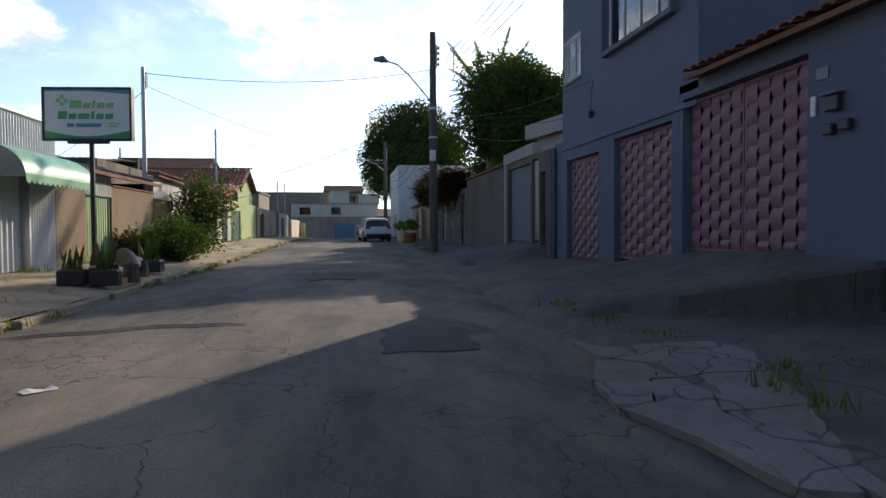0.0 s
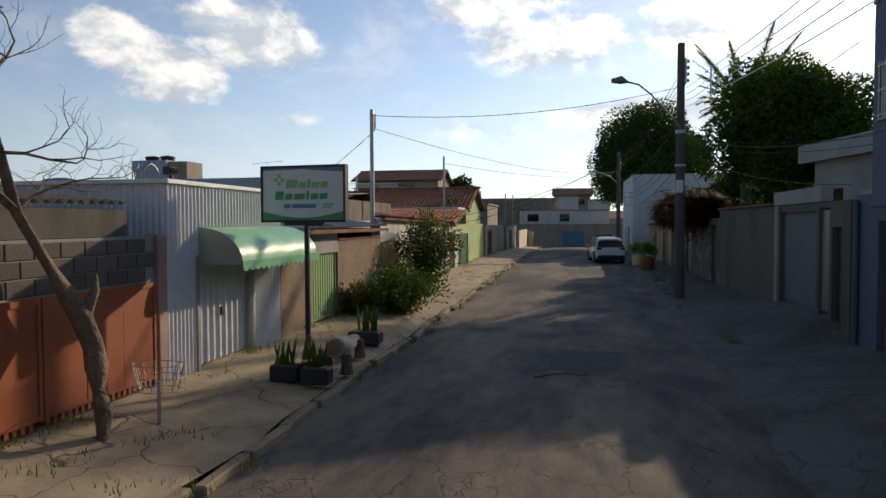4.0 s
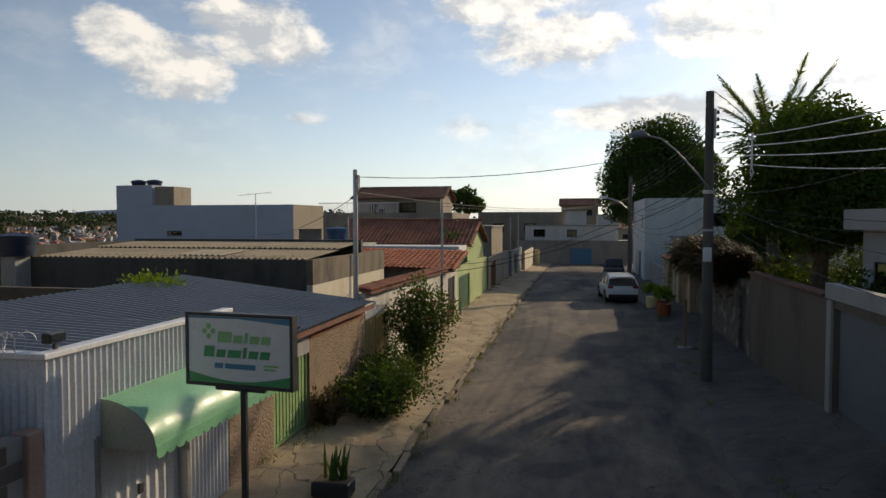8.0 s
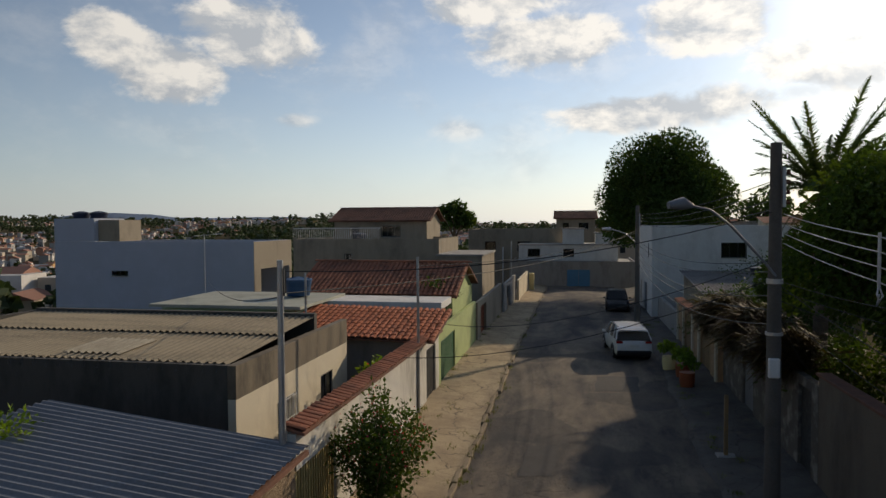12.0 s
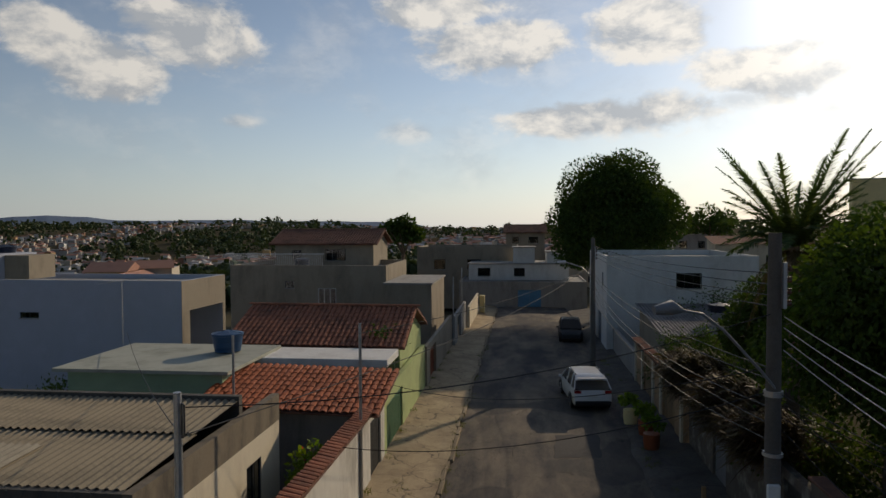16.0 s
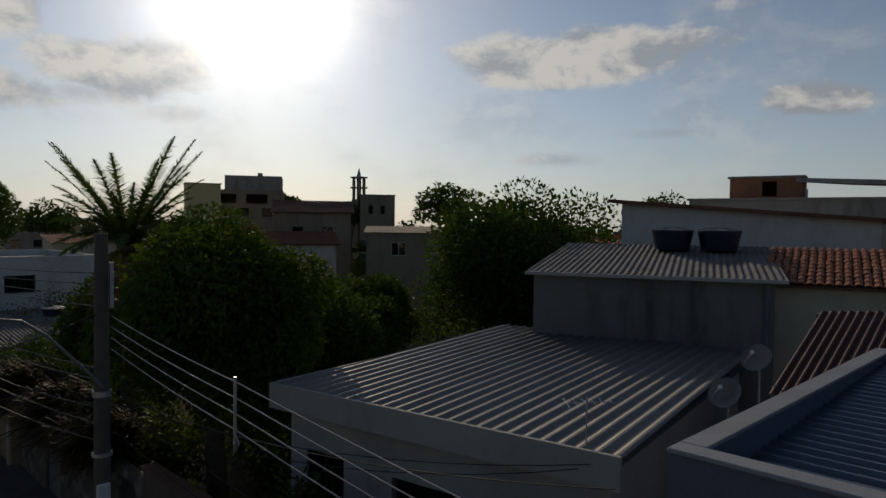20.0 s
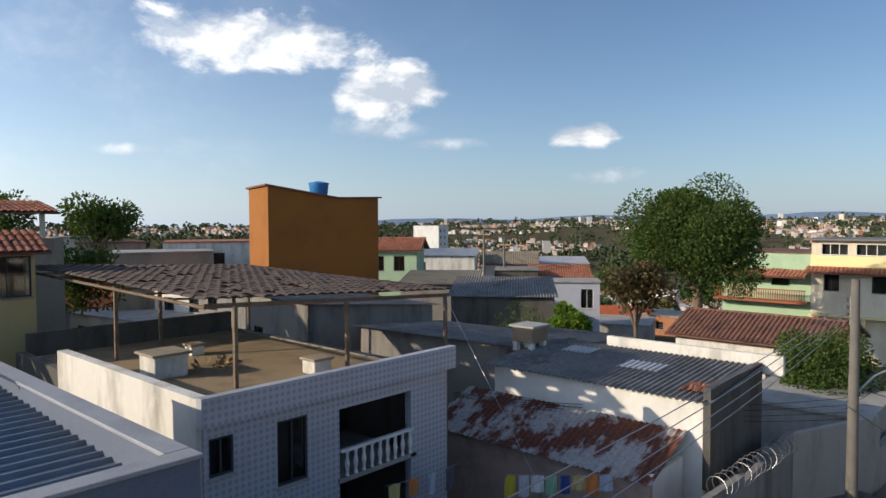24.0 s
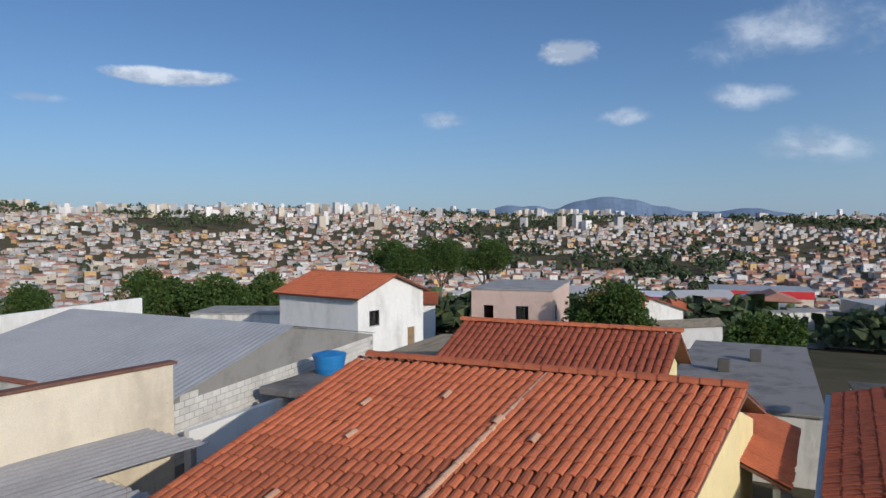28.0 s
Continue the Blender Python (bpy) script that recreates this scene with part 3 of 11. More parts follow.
def asphalt_material():
    mt, nt, sh = material("worn_asphalt")
    pos = nt.nodes.new("ShaderNodeNewGeometry").outputs["Position"]
    dust = noise_node(nt, 0.35, 6, 0.7, stretch=(1.4, 0.45, 1))
    base = mix_node(nt, ramp_node(nt, dust, 0.38, 0.66), (0.066, 0.061, 0.060), (0.26, 0.21, 0.155))
    patch = noise_node(nt, 0.22, 2, 0.4)
    base = mix_node(nt, ramp_node(nt, patch, 0.58, 0.60, 0, 0.55), base, (0.045, 0.046, 0.05))
    gr = noise_node(nt, 90, 3, 0.8)
    cc = nt.nodes.new("ShaderNodeCombineColor")
    tone = ramp_node(nt, gr, 0.25, 0.75, 0.5, 1.5)
    for k in range(3):
        nt.links.new(tone, cc.inputs[k])
    base = mix_node(nt, 1.0, base, cc.outputs[0], "MULTIPLY")
    warp = nt.nodes.new("ShaderNodeTexNoise")
    warp.inputs["Scale"].default_value, warp.inputs["Detail"].default_value = 2.2, 6.0
    nt.links.new(pos, warp.inputs["Vector"])
    wm = nt.nodes.new("ShaderNodeVectorMath")
    wm.operation = "MULTIPLY_ADD"
    nt.links.new(warp.outputs["Color"], wm.inputs[0])
    wm.inputs[1].default_value = (0.75, 0.75, 0)
    nt.links.new(pos, wm.inputs[2])
    cracks = None
    for sc, w in ((0.8, 0.006), (3.1, 0.007)):
        vo = nt.nodes.new("ShaderNodeTexVoronoi")
        vo.feature = "DISTANCE_TO_EDGE"
        vo.inputs["Scale"].default_value = sc
        nt.links.new(wm.outputs[0], vo.inputs["Vector"])
        c = ramp_node(nt, vo.outputs["Distance"], 0.0, w * sc * 1.7, 1.0, 0.0)
        if sc > 1:
            gate = ramp_node(nt, noise_node(nt, 0.5, 2), 0.52, 0.6)
            mu = nt.nodes.new("ShaderNodeMath")
            mu.operation = "MULTIPLY"
            nt.links.new(c, mu.inputs[0])
            nt.links.new(gate, mu.inputs[1])
            c = mu.outputs[0]
        if cracks is None:
            cracks = c
        else:
            mx = nt.nodes.new("ShaderNodeMath")
            mx.operation = "MAXIMUM"
            nt.links.new(cracks, mx.inputs[0])
            nt.links.new(c, mx.inputs[1])
            cracks = mx.outputs[0]
    base = mix_node(nt, ramp_node(nt, cracks, 0.2, 1.0, 0, 0.75), base, (0.025, 0.023, 0.022))
    nt.links.new(base, sh.inputs["Base Color"])
    sh.inputs["Roughness"].default_value = 0.88
    sh.inputs["Specular IOR Level"].default_value = 0.3
    sub = nt.nodes.new("ShaderNodeMath")
    sub.operation = "SUBTRACT"
    nt.links.new(gr, sub.inputs[0])
    nt.links.new(cracks, sub.inputs[1])
    bump_node(nt, sub.outputs[0], 0.55, 0.012, sh)
    return mt


def cracked_concrete(name, col, dark):
    mt, nt, sh = material(name)
    pos = nt.nodes.new("ShaderNodeNewGeometry").outputs["Position"]
    a = noise_node(nt, 0.8, 6, 0.7)
    base = mix_node(nt, ramp_node(nt, a, 0.42, 0.68), col, dark)
    b = noise_node(nt, 2.7, 4, 0.7)
    base = mix_node(nt, ramp_node(nt, b, 0.55, 0.75, 0, 0.6), base, (0.22, 0.16, 0.10))
    gr = noise_node(nt, 70, 3, 0.8)
    cc = nt.nodes.new("ShaderNodeCombineColor")
    tone = ramp_node(nt, gr, 0.25, 0.75, 0.7, 1.25)
    for k in range(3):
        nt.links.new(tone, cc.inputs[k])
    base = mix_node(nt, 1.0, base, cc.outputs[0], "MULTIPLY")
    warp = nt.nodes.new("ShaderNodeTexNoise")
    warp.inputs["Scale"].default_value = 2.2
    nt.links.new(pos, warp.inputs["Vector"])
    wm = nt.nodes.new("ShaderNodeVectorMath")
    wm.operation = "MULTIPLY_ADD"
    nt.links.new(warp.outputs["Color"], wm.inputs[0])
    wm.inputs[1].default_value = (0.7, 0.7, 0)
    nt.links.new(pos, wm.inputs[2])
    vo = nt.nodes.new("ShaderNodeTexVoronoi")
    vo.feature = "DISTANCE_TO_EDGE"
    vo.inputs["Scale"].default_value = 0.75
    nt.links.new(wm.outputs[0], vo.inputs["Vector"])
    ck = ramp_node(nt, vo.outputs["Distance"], 0.0, 0.018, 1.0, 0.0)
    base = mix_node(nt, ramp_node(nt, ck, 0.2, 1, 0, 0.8), base, (0.05, 0.045, 0.04))
    nt.links.new(base, sh.inputs["Base Color"])
    sh.inputs["Roughness"].default_value = 0.93
    sub = nt.nodes.new("ShaderNodeMath")
    sub.operation = "SUBTRACT"
    nt.links.new(gr, sub.inputs[0])
    nt.links.new(ck, sub.inputs[1])
    bump_node(nt, sub.outputs[0], 0.6, 0.015, sh)
    return mt


M["asphalt"] = asphalt_material()
M["paving"] = cracked_concrete("cracked_pavement_concrete", (0.46, 0.36, 0.225), (0.28, 0.21, 0.135))
M["ramp"] = cracked_concrete("driveway_concrete", (0.135, 0.124, 0.11), (0.07, 0.063, 0.056))
M["kerb"] = surface("kerb_stone", (0.31, 0.245, 0.165), (0.18, 0.14, 0.095), None, 0.95, grain=30, stain=1.5, vary=0.15, bump=0.5, depth=0.02)


def tile_facade():
    """Glazed wall tiles, white with a small blue pattern."""
    mt, nt, sh = material("blue_white_glazed_tile")
    pos = nt.nodes.new("ShaderNodeNewGeometry").outputs["Position"]
    mp = nt.nodes.new("ShaderNodeMapping")
    mp.inputs["Scale"].default_value = (7.4, 7.4, 7.4)
    nt.links.new(pos, mp.inputs[0])
    vo = nt.nodes.new("ShaderNodeTexVoronoi")
    vo.inputs["Randomness"].default_value = 0.0
    vo.inputs["Scale"].default_value = 1.0
    nt.links.new(mp.outputs[0], vo.inputs["Vector"])
    w = nt.nodes.new("ShaderNodeMath")
    w.operation = "SINE"
    ml = nt.nodes.new("ShaderNodeMath")
    ml.operation = "MULTIPLY"
    nt.links.new(vo.outputs["Distance"], ml.inputs[0])
    ml.inputs[1].default_value = 26.0
    nt.links.new(ml.outputs[0], w.inputs[0])
    c = mix_node(nt, ramp_node(nt, vo.outputs["Distance"], 0.22, 0.42, 1.0, 0.0), (0.44, 0.45, 0.48), (0.27, 0.31, 0.41))
    c = mix_node(nt, ramp_node(nt, noise_node(nt, 0.8, 4), 0.5, 0.8, 0, 0.5), c, (0.27, 0.265, 0.26))
    nt.links.new(c, sh.inputs["Base Color"])
    sh.inputs["Roughness"].default_value = 0.3
    return mt


M["azulejo"] = tile_facade()


# ---- shared builders ----
def corr(o, U, V, pitch=0.18, amp=0.022, thick=0.006, flat=False, sag=0.0):
    """Corrugated sheet: waves follow one another along U and run along V."""
    o, U, V = Vector(o), Vector(U), Vector(V)
    n = max(2, round(U.length / pitch))
    nrm = U.cross(V).normalized()
    if nrm.z < 0:
        nrm = -nrm

    def wave(u, v):
        a = u * n
        s = math.sin(2 * math.pi * a)
        h = max(-0.6, min(0.6, s * 1.5)) / 0.6 if flat else s
        return o + U * u + V * v + nrm * (amp * h) - Vector((0, 0, sag * math.sin(math.pi * v)))

    g = Geo()
    g.grid(wave, n * 6, 1 if not sag else 4, thick)
    return g


def ribbed(o, U, V, pitch=0.25, high=0.04, foot=0.075, crest=0.028, thick=0.006):
    """Trapezoidal sheet: flat pans between narrow raised ribs that run along V."""
    o, U, V = Vector(o), Vector(U), Vector(V)
    n = max(2, round(U.length / pitch))
    nrm = U.cross(V).normalized()
    if nrm.z < 0:
        nrm = -nrm
    p = U.length / n
    eu = U.normalized()
    prof = []
    for k in range(n):
        c = (k + 0.5) * p
        prof += [(k * p, 0), (c - foot / 2, 0), (c - crest / 2, high), (c + crest / 2, high), (c + foot / 2, 0)]
    prof.append((U.length, 0))
    P = [o + eu * a + nrm * h + V * v for v in (0, 1) for a, h in prof]
    m = len(prof)
    P += [q - nrm * thick for q in P]
    F = [(i, i + 1, m + i + 1, m + i) for i in range(m - 1)]
    F += [tuple(q + 2 * m for q in f[::-1]) for f in F]
    F += [(i, i + 2 * m, i + 1 + 2 * m, i + 1) for i in range(m - 1)] + [(m + i, m + i + 1, 3 * m + i + 1, 3 * m + i) for i in range(m - 1)]
    return Geo().add(P, F)


def barrel(w=0.115, l=0.42, h=0.055):
    """One clay cover tile, its lower end at the origin, up-slope along y."""
    pts, F = [], []
    for y, s, z in ((0, 1.0, 0.02), (l, 0.82, 0.0)):
        for r in (1.0, 0.8):
            for k in range(5):
                a = math.pi * k / 4
                pts.append((math.cos(a) * w * s * r, y, math.sin(a) * h * (r * 1.05 if r == 1 else 0.9 * r) + z))
    for k in range(4):
        F += [(k, k + 1, 11 + k, 10 + k), (k, 5 + k, 6 + k, k + 1), (5 + k, 15 + k, 16 + k, 6 + k)]
    return pts, F


def tile_slope(parent, o, U, V, mt, single=0, deck=True, step=0.235, row=0.37, pick=None, rnd=None):
    """Clay tiles over a sloping rectangle (or the part of it that pick(u, v) keeps). single: how many of the tiles stand as objects."""
    rnd = rnd or random.Random(int(abs(o[0] * 13 + o[1] * 7)))
    o, U, V = Vector(o), Vector(U), Vector(V)
    nu, nv = max(1, round(U.length / step)), max(1, round(V.length / row))
    ex, ey = U.normalized(), V.normalized()
    ez = ex.cross(ey)
    if ez.z < 0:
        ex, ez = -ex, -ez
    rot = Matrix((ex, ey, ez)).transposed().to_4x4()
    sc = step / 0.235
    bp, bf = barrel(0.115 * sc, row * 1.14, 0.055 * sc)
    spots = []
    for j in range(nv):
        for i in range(nu):
            u, v = (i + 0.5) / nu, j / nv
            if pick and not pick(u, v + 0.5 / nv):
                continue
            jit = pose(rnd.gauss(0, 0.006), rnd.gauss(0, 0.012), rnd.gauss(0, 0.003), 0, 0, rnd.gauss(0, 1.2))
            spots.append(Matrix.Translation(o + U * u + V * v + ez * 0.035) @ rot @ jit)
    if deck:
        d = Geo()
        if pick:
            for j in range(nv):
                us = [i for i in range(nu) if pick((i + 0.5) / nu, (j + 0.5) / nv)]
                if us:
                    a, b = us[0] / nu, (us[-1] + 1) / nu
                    p = [o + U * a + V * (j / nv), o + U * b + V * (j / nv), o + U * b + V * ((j + 1) / nv), o + U * a + V * ((j + 1) / nv)]
                    d.prism(p, -ez * 0.05)
        else:
            d.prism([o, o + U, o + U + V, o + V], -ez * 0.06)
        part("roof_deck", d, M["tile_dark"], parent)
    if single:
        me = bpy.data.meshes.new("roof_tile")
        me.from_pydata(bp, [], bf)
        me.materials.append(mt)
        for m in spots[:single]:
            share("roof_tile", me, m, parent)
        spots = spots[single:]
    if spots:
        g = Geo()
        for m in spots:
            g.add([m @ Vector(p) for p in bp], bf)
        part("roof_tiles", g, mt, parent, kind="stuff")


def ridge(parent, a, b, mt, r=0.12):
    """A row of ridge tiles from a to b."""
    a, b = Vector(a), Vector(b)
    n = max(1, round((b - a).length / 0.38))
    d = (b - a) / n
    ey = d.normalized()
    ex = Vector((ey.y, -ey.x, 0)).normalized()
    ez = ex.cross(ey)
    rot = Matrix((ex, ey, ez)).transposed().to_4x4()
    bp, bf = barrel(r, d.length * 1.15, r * 0.7)
    g = Geo()
    for i in range(n):
        m = Matrix.Translation(a + d * i + Vector((0, 0, 0.02))) @ rot
        g.add([m @ Vector(p) for p in bp], bf)
    part("ridge_tiles", g, mt, parent)


SIDES = {"S": ((0, 0), (1, 0)), "E": ((1, 0), (1, 1)), "N": ((1, 1), (0, 1)), "W": ((0, 1), (0, 0))}


def opening(parent, fm, u0, u1, z0, z1, kind, thick=0.15):
    """What fills a hole in a wall: a window with frame and panes, a door, a gate."""
    w, h = u1 - u0, z1 - z0
    if kind in ("void",):
        return
    if kind.startswith("win"):
        t = 0.045
        nm = 1 if w < 1.3 else (2 if w < 2.2 else 3)
        lights = [(w * k / (nm + 1) + (t if k == 0 else 0.02), w * (k + 1) / (nm + 1) - (t if k == nm else 0.02), z0 + t, z1 - t) for k in range(nm + 1)]
        fr = wall_geo(fm @ Matrix.Translation((u0, 0.03, 0)), w, z0, z1, 0.06, lights)
        win = part("window", fr, M["white_plastic"] if "white" in kind else M["dark_metal"], parent)
        for k in range(nm + 1):
            a, b = u0 + w * k / (nm + 1), u0 + w * (k + 1) / (nm + 1)
            part("pane", Geo(fm).box(a + 0.02, b - 0.02, 0.055, 0.063, z0 + t, z1 - t), M["glass"], win).visible_shadow = False
        # added black sheet in place of the room's darkness behind the glass
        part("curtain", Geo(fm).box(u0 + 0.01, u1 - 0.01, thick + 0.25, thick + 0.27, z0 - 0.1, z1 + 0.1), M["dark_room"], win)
        part("sill", Geo(fm).box(u0 - 0.04, u1 + 0.04, -0.05, 0.03, z0 - 0.05, z0 - 0.004, 0.01), M["grey_render"], win)
        if "bars" in kind:
            n = max(3, round(w / 0.12))
            for k in range(n + 1):
                x = u0 + 0.02 + (w - 0.04) * k / n
                part("bar", Geo(fm).box(x - 0.007, x + 0.007, -0.035, -0.02, z0, z1), M["white_plastic"], win)
            for z in (z0 + 0.05, (z0 + z1) / 2, z1 - 0.05):
                part("cross_bar", Geo(fm).box(u0 - 0.02, u1 + 0.02, -0.042, -0.035, z - 0.01, z + 0.01), M["white_plastic"], win)
    elif kind == "door":
        d = part("door", Geo(fm).box(u0 + 0.02, u1 - 0.02, 0.05, 0.09, z0 + 0.01, z1 - 0.02, 0.008), M["wood"], parent)
        part("door_handle", Geo(fm).box(u1 - 0.12, u1 - 0.09, 0.02, 0.05, z0 + 0.95, z0 + 1.1, 0.006), M["galv"], d)
    elif kind == "gate":
        g = Geo(fm)
        n = max(4, round(w / 0.11))
        for k in range(n):
            a, b = u0 + w * k / n, u0 + w * (k + 1) / n
            g.box(a + 0.003, b - 0.003, 0.05 + 0.015 * (k % 2), 0.075 + 0.015 * (k % 2), z0 + 0.03, z1 - 0.01)
        part("gate_leaf", g, M["grey_metal"], parent)


def house(name, label, corner, L, D, z0, z1, yaw, mat, holes=None, roof="slab", parapet=0.0, category="house", thick=0.15, group="", roof_mat=None, over=0.12):
    """Walls with true openings round L x D metres; S is the side along the corner's x."""
    h = thing(name, (*corner[:2], z0), label, category, group)
    fm = Matrix.Translation((corner[0], corner[1], 0)) @ Matrix.Rotation(radians(yaw), 4, "Z")
    holes = holes or {}
    for s, (a, b) in SIDES.items():
        pa, pb = fm @ Vector((a[0] * L, a[1] * D, 0)), fm @ Vector((b[0] * L, b[1] * D, 0))
        m = base_line(pa, pb)
        ln = L if s in "SN" else D
        if s in "EW":
            m, ln = m @ Matrix.Translation((thick, 0, 0)), D - 2 * thick
        hs = [(q[0] - (thick if s in "EW" else 0), q[1] - (thick if s in "EW" else 0), *q[2:]) for q in holes.get(s, ())]
        wl = part("wall", wall_geo(m, ln, z0, z1 + parapet, thick, hs), mat, h)
        for q in hs:
            opening(wl, m, *q[:4], q[4] if len(q) > 4 else "win", thick)
    if roof == "slab":
        e = over if not parapet else -thick
        part("roof_slab", Geo(fm).box(-e, L + e, -e, D + e, z1 - (0.12 if parapet else -0.003), z1 + (0.0 if parapet else 0.12)), roof_mat or M["grey_render"], h)
    elif roof in ("fibro", "steel"):
        rise = 0.09 * D
        o, U, V = fm @ Vector((-0.25, -0.3, z1 + 0.06)), fm.to_3x3() @ Vector((L + 0.5, 0, 0)), fm.to_3x3() @ Vector((0, D + 0.6, rise))
        part("roof_sheet", corr(o, U, V, 0.18 if roof == "fibro" else 0.2, 0.025, flat=roof == "steel"), roof_mat or (M["fibro"] if roof == "fibro" else M["steel_roof"]), h)
        for x in (0, L - thick):
            part("roof_gable", Geo(fm).prism([(x, 0.02, z1), (x, D - 0.02, z1), (x, D - 0.02, z1 + rise), (x, 0.02, z1 + 0.03)], (thick, 0, 0)), mat, h)
        part("wall_top", Geo(fm).box(thick + 0.002, L - thick - 0.002, D - thick, D - 0.004, z1 + 0.002, z1 + rise * 0.94), mat, h)
    elif roof in ("gable_x", "gable_y"):
        R3 = fm.to_3x3()
        e, rise = 0.45, 0.18 * (D if roof == "gable_x" else L)
        tm = roof_mat or M["tile"]
        if roof == "gable_x":
            tile_slope(h, fm @ Vector((-e, -e, z1 - 0.05)), R3 @ Vector((L + 2 * e, 0, 0)), R3 @ Vector((0, D / 2 + e, rise + 0.1)), tm)
            tile_slope(h, fm @ Vector((L + e, D + e, z1 - 0.05)), R3 @ Vector((-L - 2 * e, 0, 0)), R3 @ Vector((0, -D / 2 - e, rise + 0.1)), tm)
            ridge(h, fm @ Vector((-e, D / 2, z1 + rise + 0.08)), fm @ Vector((L + e, D / 2, z1 + rise + 0.08)), tm)
            for x in (0, L - thick):
                part("gable_wall", Geo(fm).prism([(x, 0, z1), (x, D, z1), (x, D / 2, z1 + rise)], (thick, 0, 0)), mat, h)
        else:
            tile_slope(h, fm @ Vector((-e, D + e, z1 - 0.05)), R3 @ Vector((0, -D - 2 * e, 0)), R3 @ Vector((L / 2 + e, 0, rise + 0.1)), tm)
            tile_slope(h, fm @ Vector((L + e, -e, z1 - 0.05)), R3 @ Vector((0, D + 2 * e, 0)), R3 @ Vector((-L / 2 - e, 0, rise + 0.1)), tm)
            ridge(h, fm @ Vector((L / 2, -e, z1 + rise + 0.08)), fm @ Vector((L / 2, D + e, z1 + rise + 0.08)), tm)
            for y in (0, D - thick):
                part("gable_wall", Geo(fm).prism([(0, y, z1), (L, y, z1), (L / 2, y, z1 + rise)], (0, thick, 0)), mat, h)
    return h


def water_tank(at, r, h, mt, label, lid=True):
    """A polyethylene roof tank, wider at the top, with a domed lid."""
    x, y, z = at
    t = thing("water_tank", at, label, "water tank", "roof water tanks")
    g = Geo()
    g.lathe(x, y, [(r * 0.84, z), (r * 0.88, z + h * 0.25), (r * 0.90, z + h * 0.27), (r * 0.94, z + h * 0.6), (r * 0.96, z + h * 0.62), (r, z + h * 0.93), (r * 1.04, z + h * 0.94), (r * 1.04, z + h)], 28)
    part("tank_body", g, mt, t, fold=35)
    if lid:
        g = Geo()
        g.lathe(x, y, [(r * 1.06, z + h + 0.004), (r * 1.06, z + h + 0.04), (r * 0.8, z + h + 0.07), (r * 0.35, z + h + 0.12), (r * 0.15, z + h + 0.15), (0.02, z + h + 0.155)], 28)
        lid_ = part("tank_lid", g, mt, t, fold=35)
        for k in range(6):
            a = k * math.pi / 3
            part("lid_rib", Geo().tube([(x + r * 0.2 * math.cos(a), y + r * 0.2 * math.sin(a), z + h + 0.14), (x + r * math.cos(a), y + r * math.sin(a), z + h + 0.05)], 0.015, 5), mt, lid_)
    return t


def crown(at, rad, n, size, seed, squash=0.8, lobes=14, hollow=0.55, stalk=0.0, droop=0.3):
    """Leaf clusters over an uneven crown: each leaf is a folded blade."""
    rnd = random.Random(seed)
    cx, cy, cz = at
    balls = []
    for k in range(lobes):
        a, b = rnd.uniform(0, 2 * math.pi), rnd.uniform(-0.5, 1.0)
        d = rnd.uniform(0.35, 0.72)
        c = math.sqrt(max(0, 1 - b * b))
        balls.append((cx + rad * d * c * math.cos(a), cy + rad * d * c * math.sin(a), cz + rad * squash * d * b, rad * rnd.uniform(0.30, 0.46)))
    balls.append((cx, cy, cz, rad * 0.6))
    rng = np.random.default_rng(seed)
    ball = np.array(balls)[np.arange(n) % len(balls)]
    u, th = rng.uniform(-0.8, 1, n), rng.uniform(0, 2 * math.pi, n)
    c = np.sqrt(1 - u * u)
    rr = ball[:, 3] * (1 - hollow * rng.random(n) ** 2.2) * rng.uniform(0.94, 1.05, n)
    o = ball[:, :3] + np.stack([rr * c * np.cos(th), rr * c * np.sin(th), rr * u * squash], 1)
    d = np.stack([c * np.cos(th), c * np.sin(th), u - droop], 1) + rng.normal(0, 0.75, (n, 3))
    d /= np.linalg.norm(d, axis=1)[:, None]
    s = np.cross(d, rng.normal(0, 1, (n, 3)))
    s /= np.linalg.norm(s, axis=1)[:, None]
    ln, w = (size * rng.uniform(0.7, 1.35, n))[:, None], (size * rng.uniform(0.22, 0.36, n))[:, None]
    nn = np.cross(d, s) * w * 0.35
    P = np.stack([o, o + d * ln * 0.5 + s * w + nn, o + d * ln, o + d * ln * 0.5 - s * w + nn], 1).reshape(-1, 3)
    i = np.arange(n)[:, None] * 4
    g = Geo()
    g.v = P.tolist()
    g.f = np.concatenate([i + (0, 1, 2), i + (0, 2, 3)], 0).tolist()
    return g


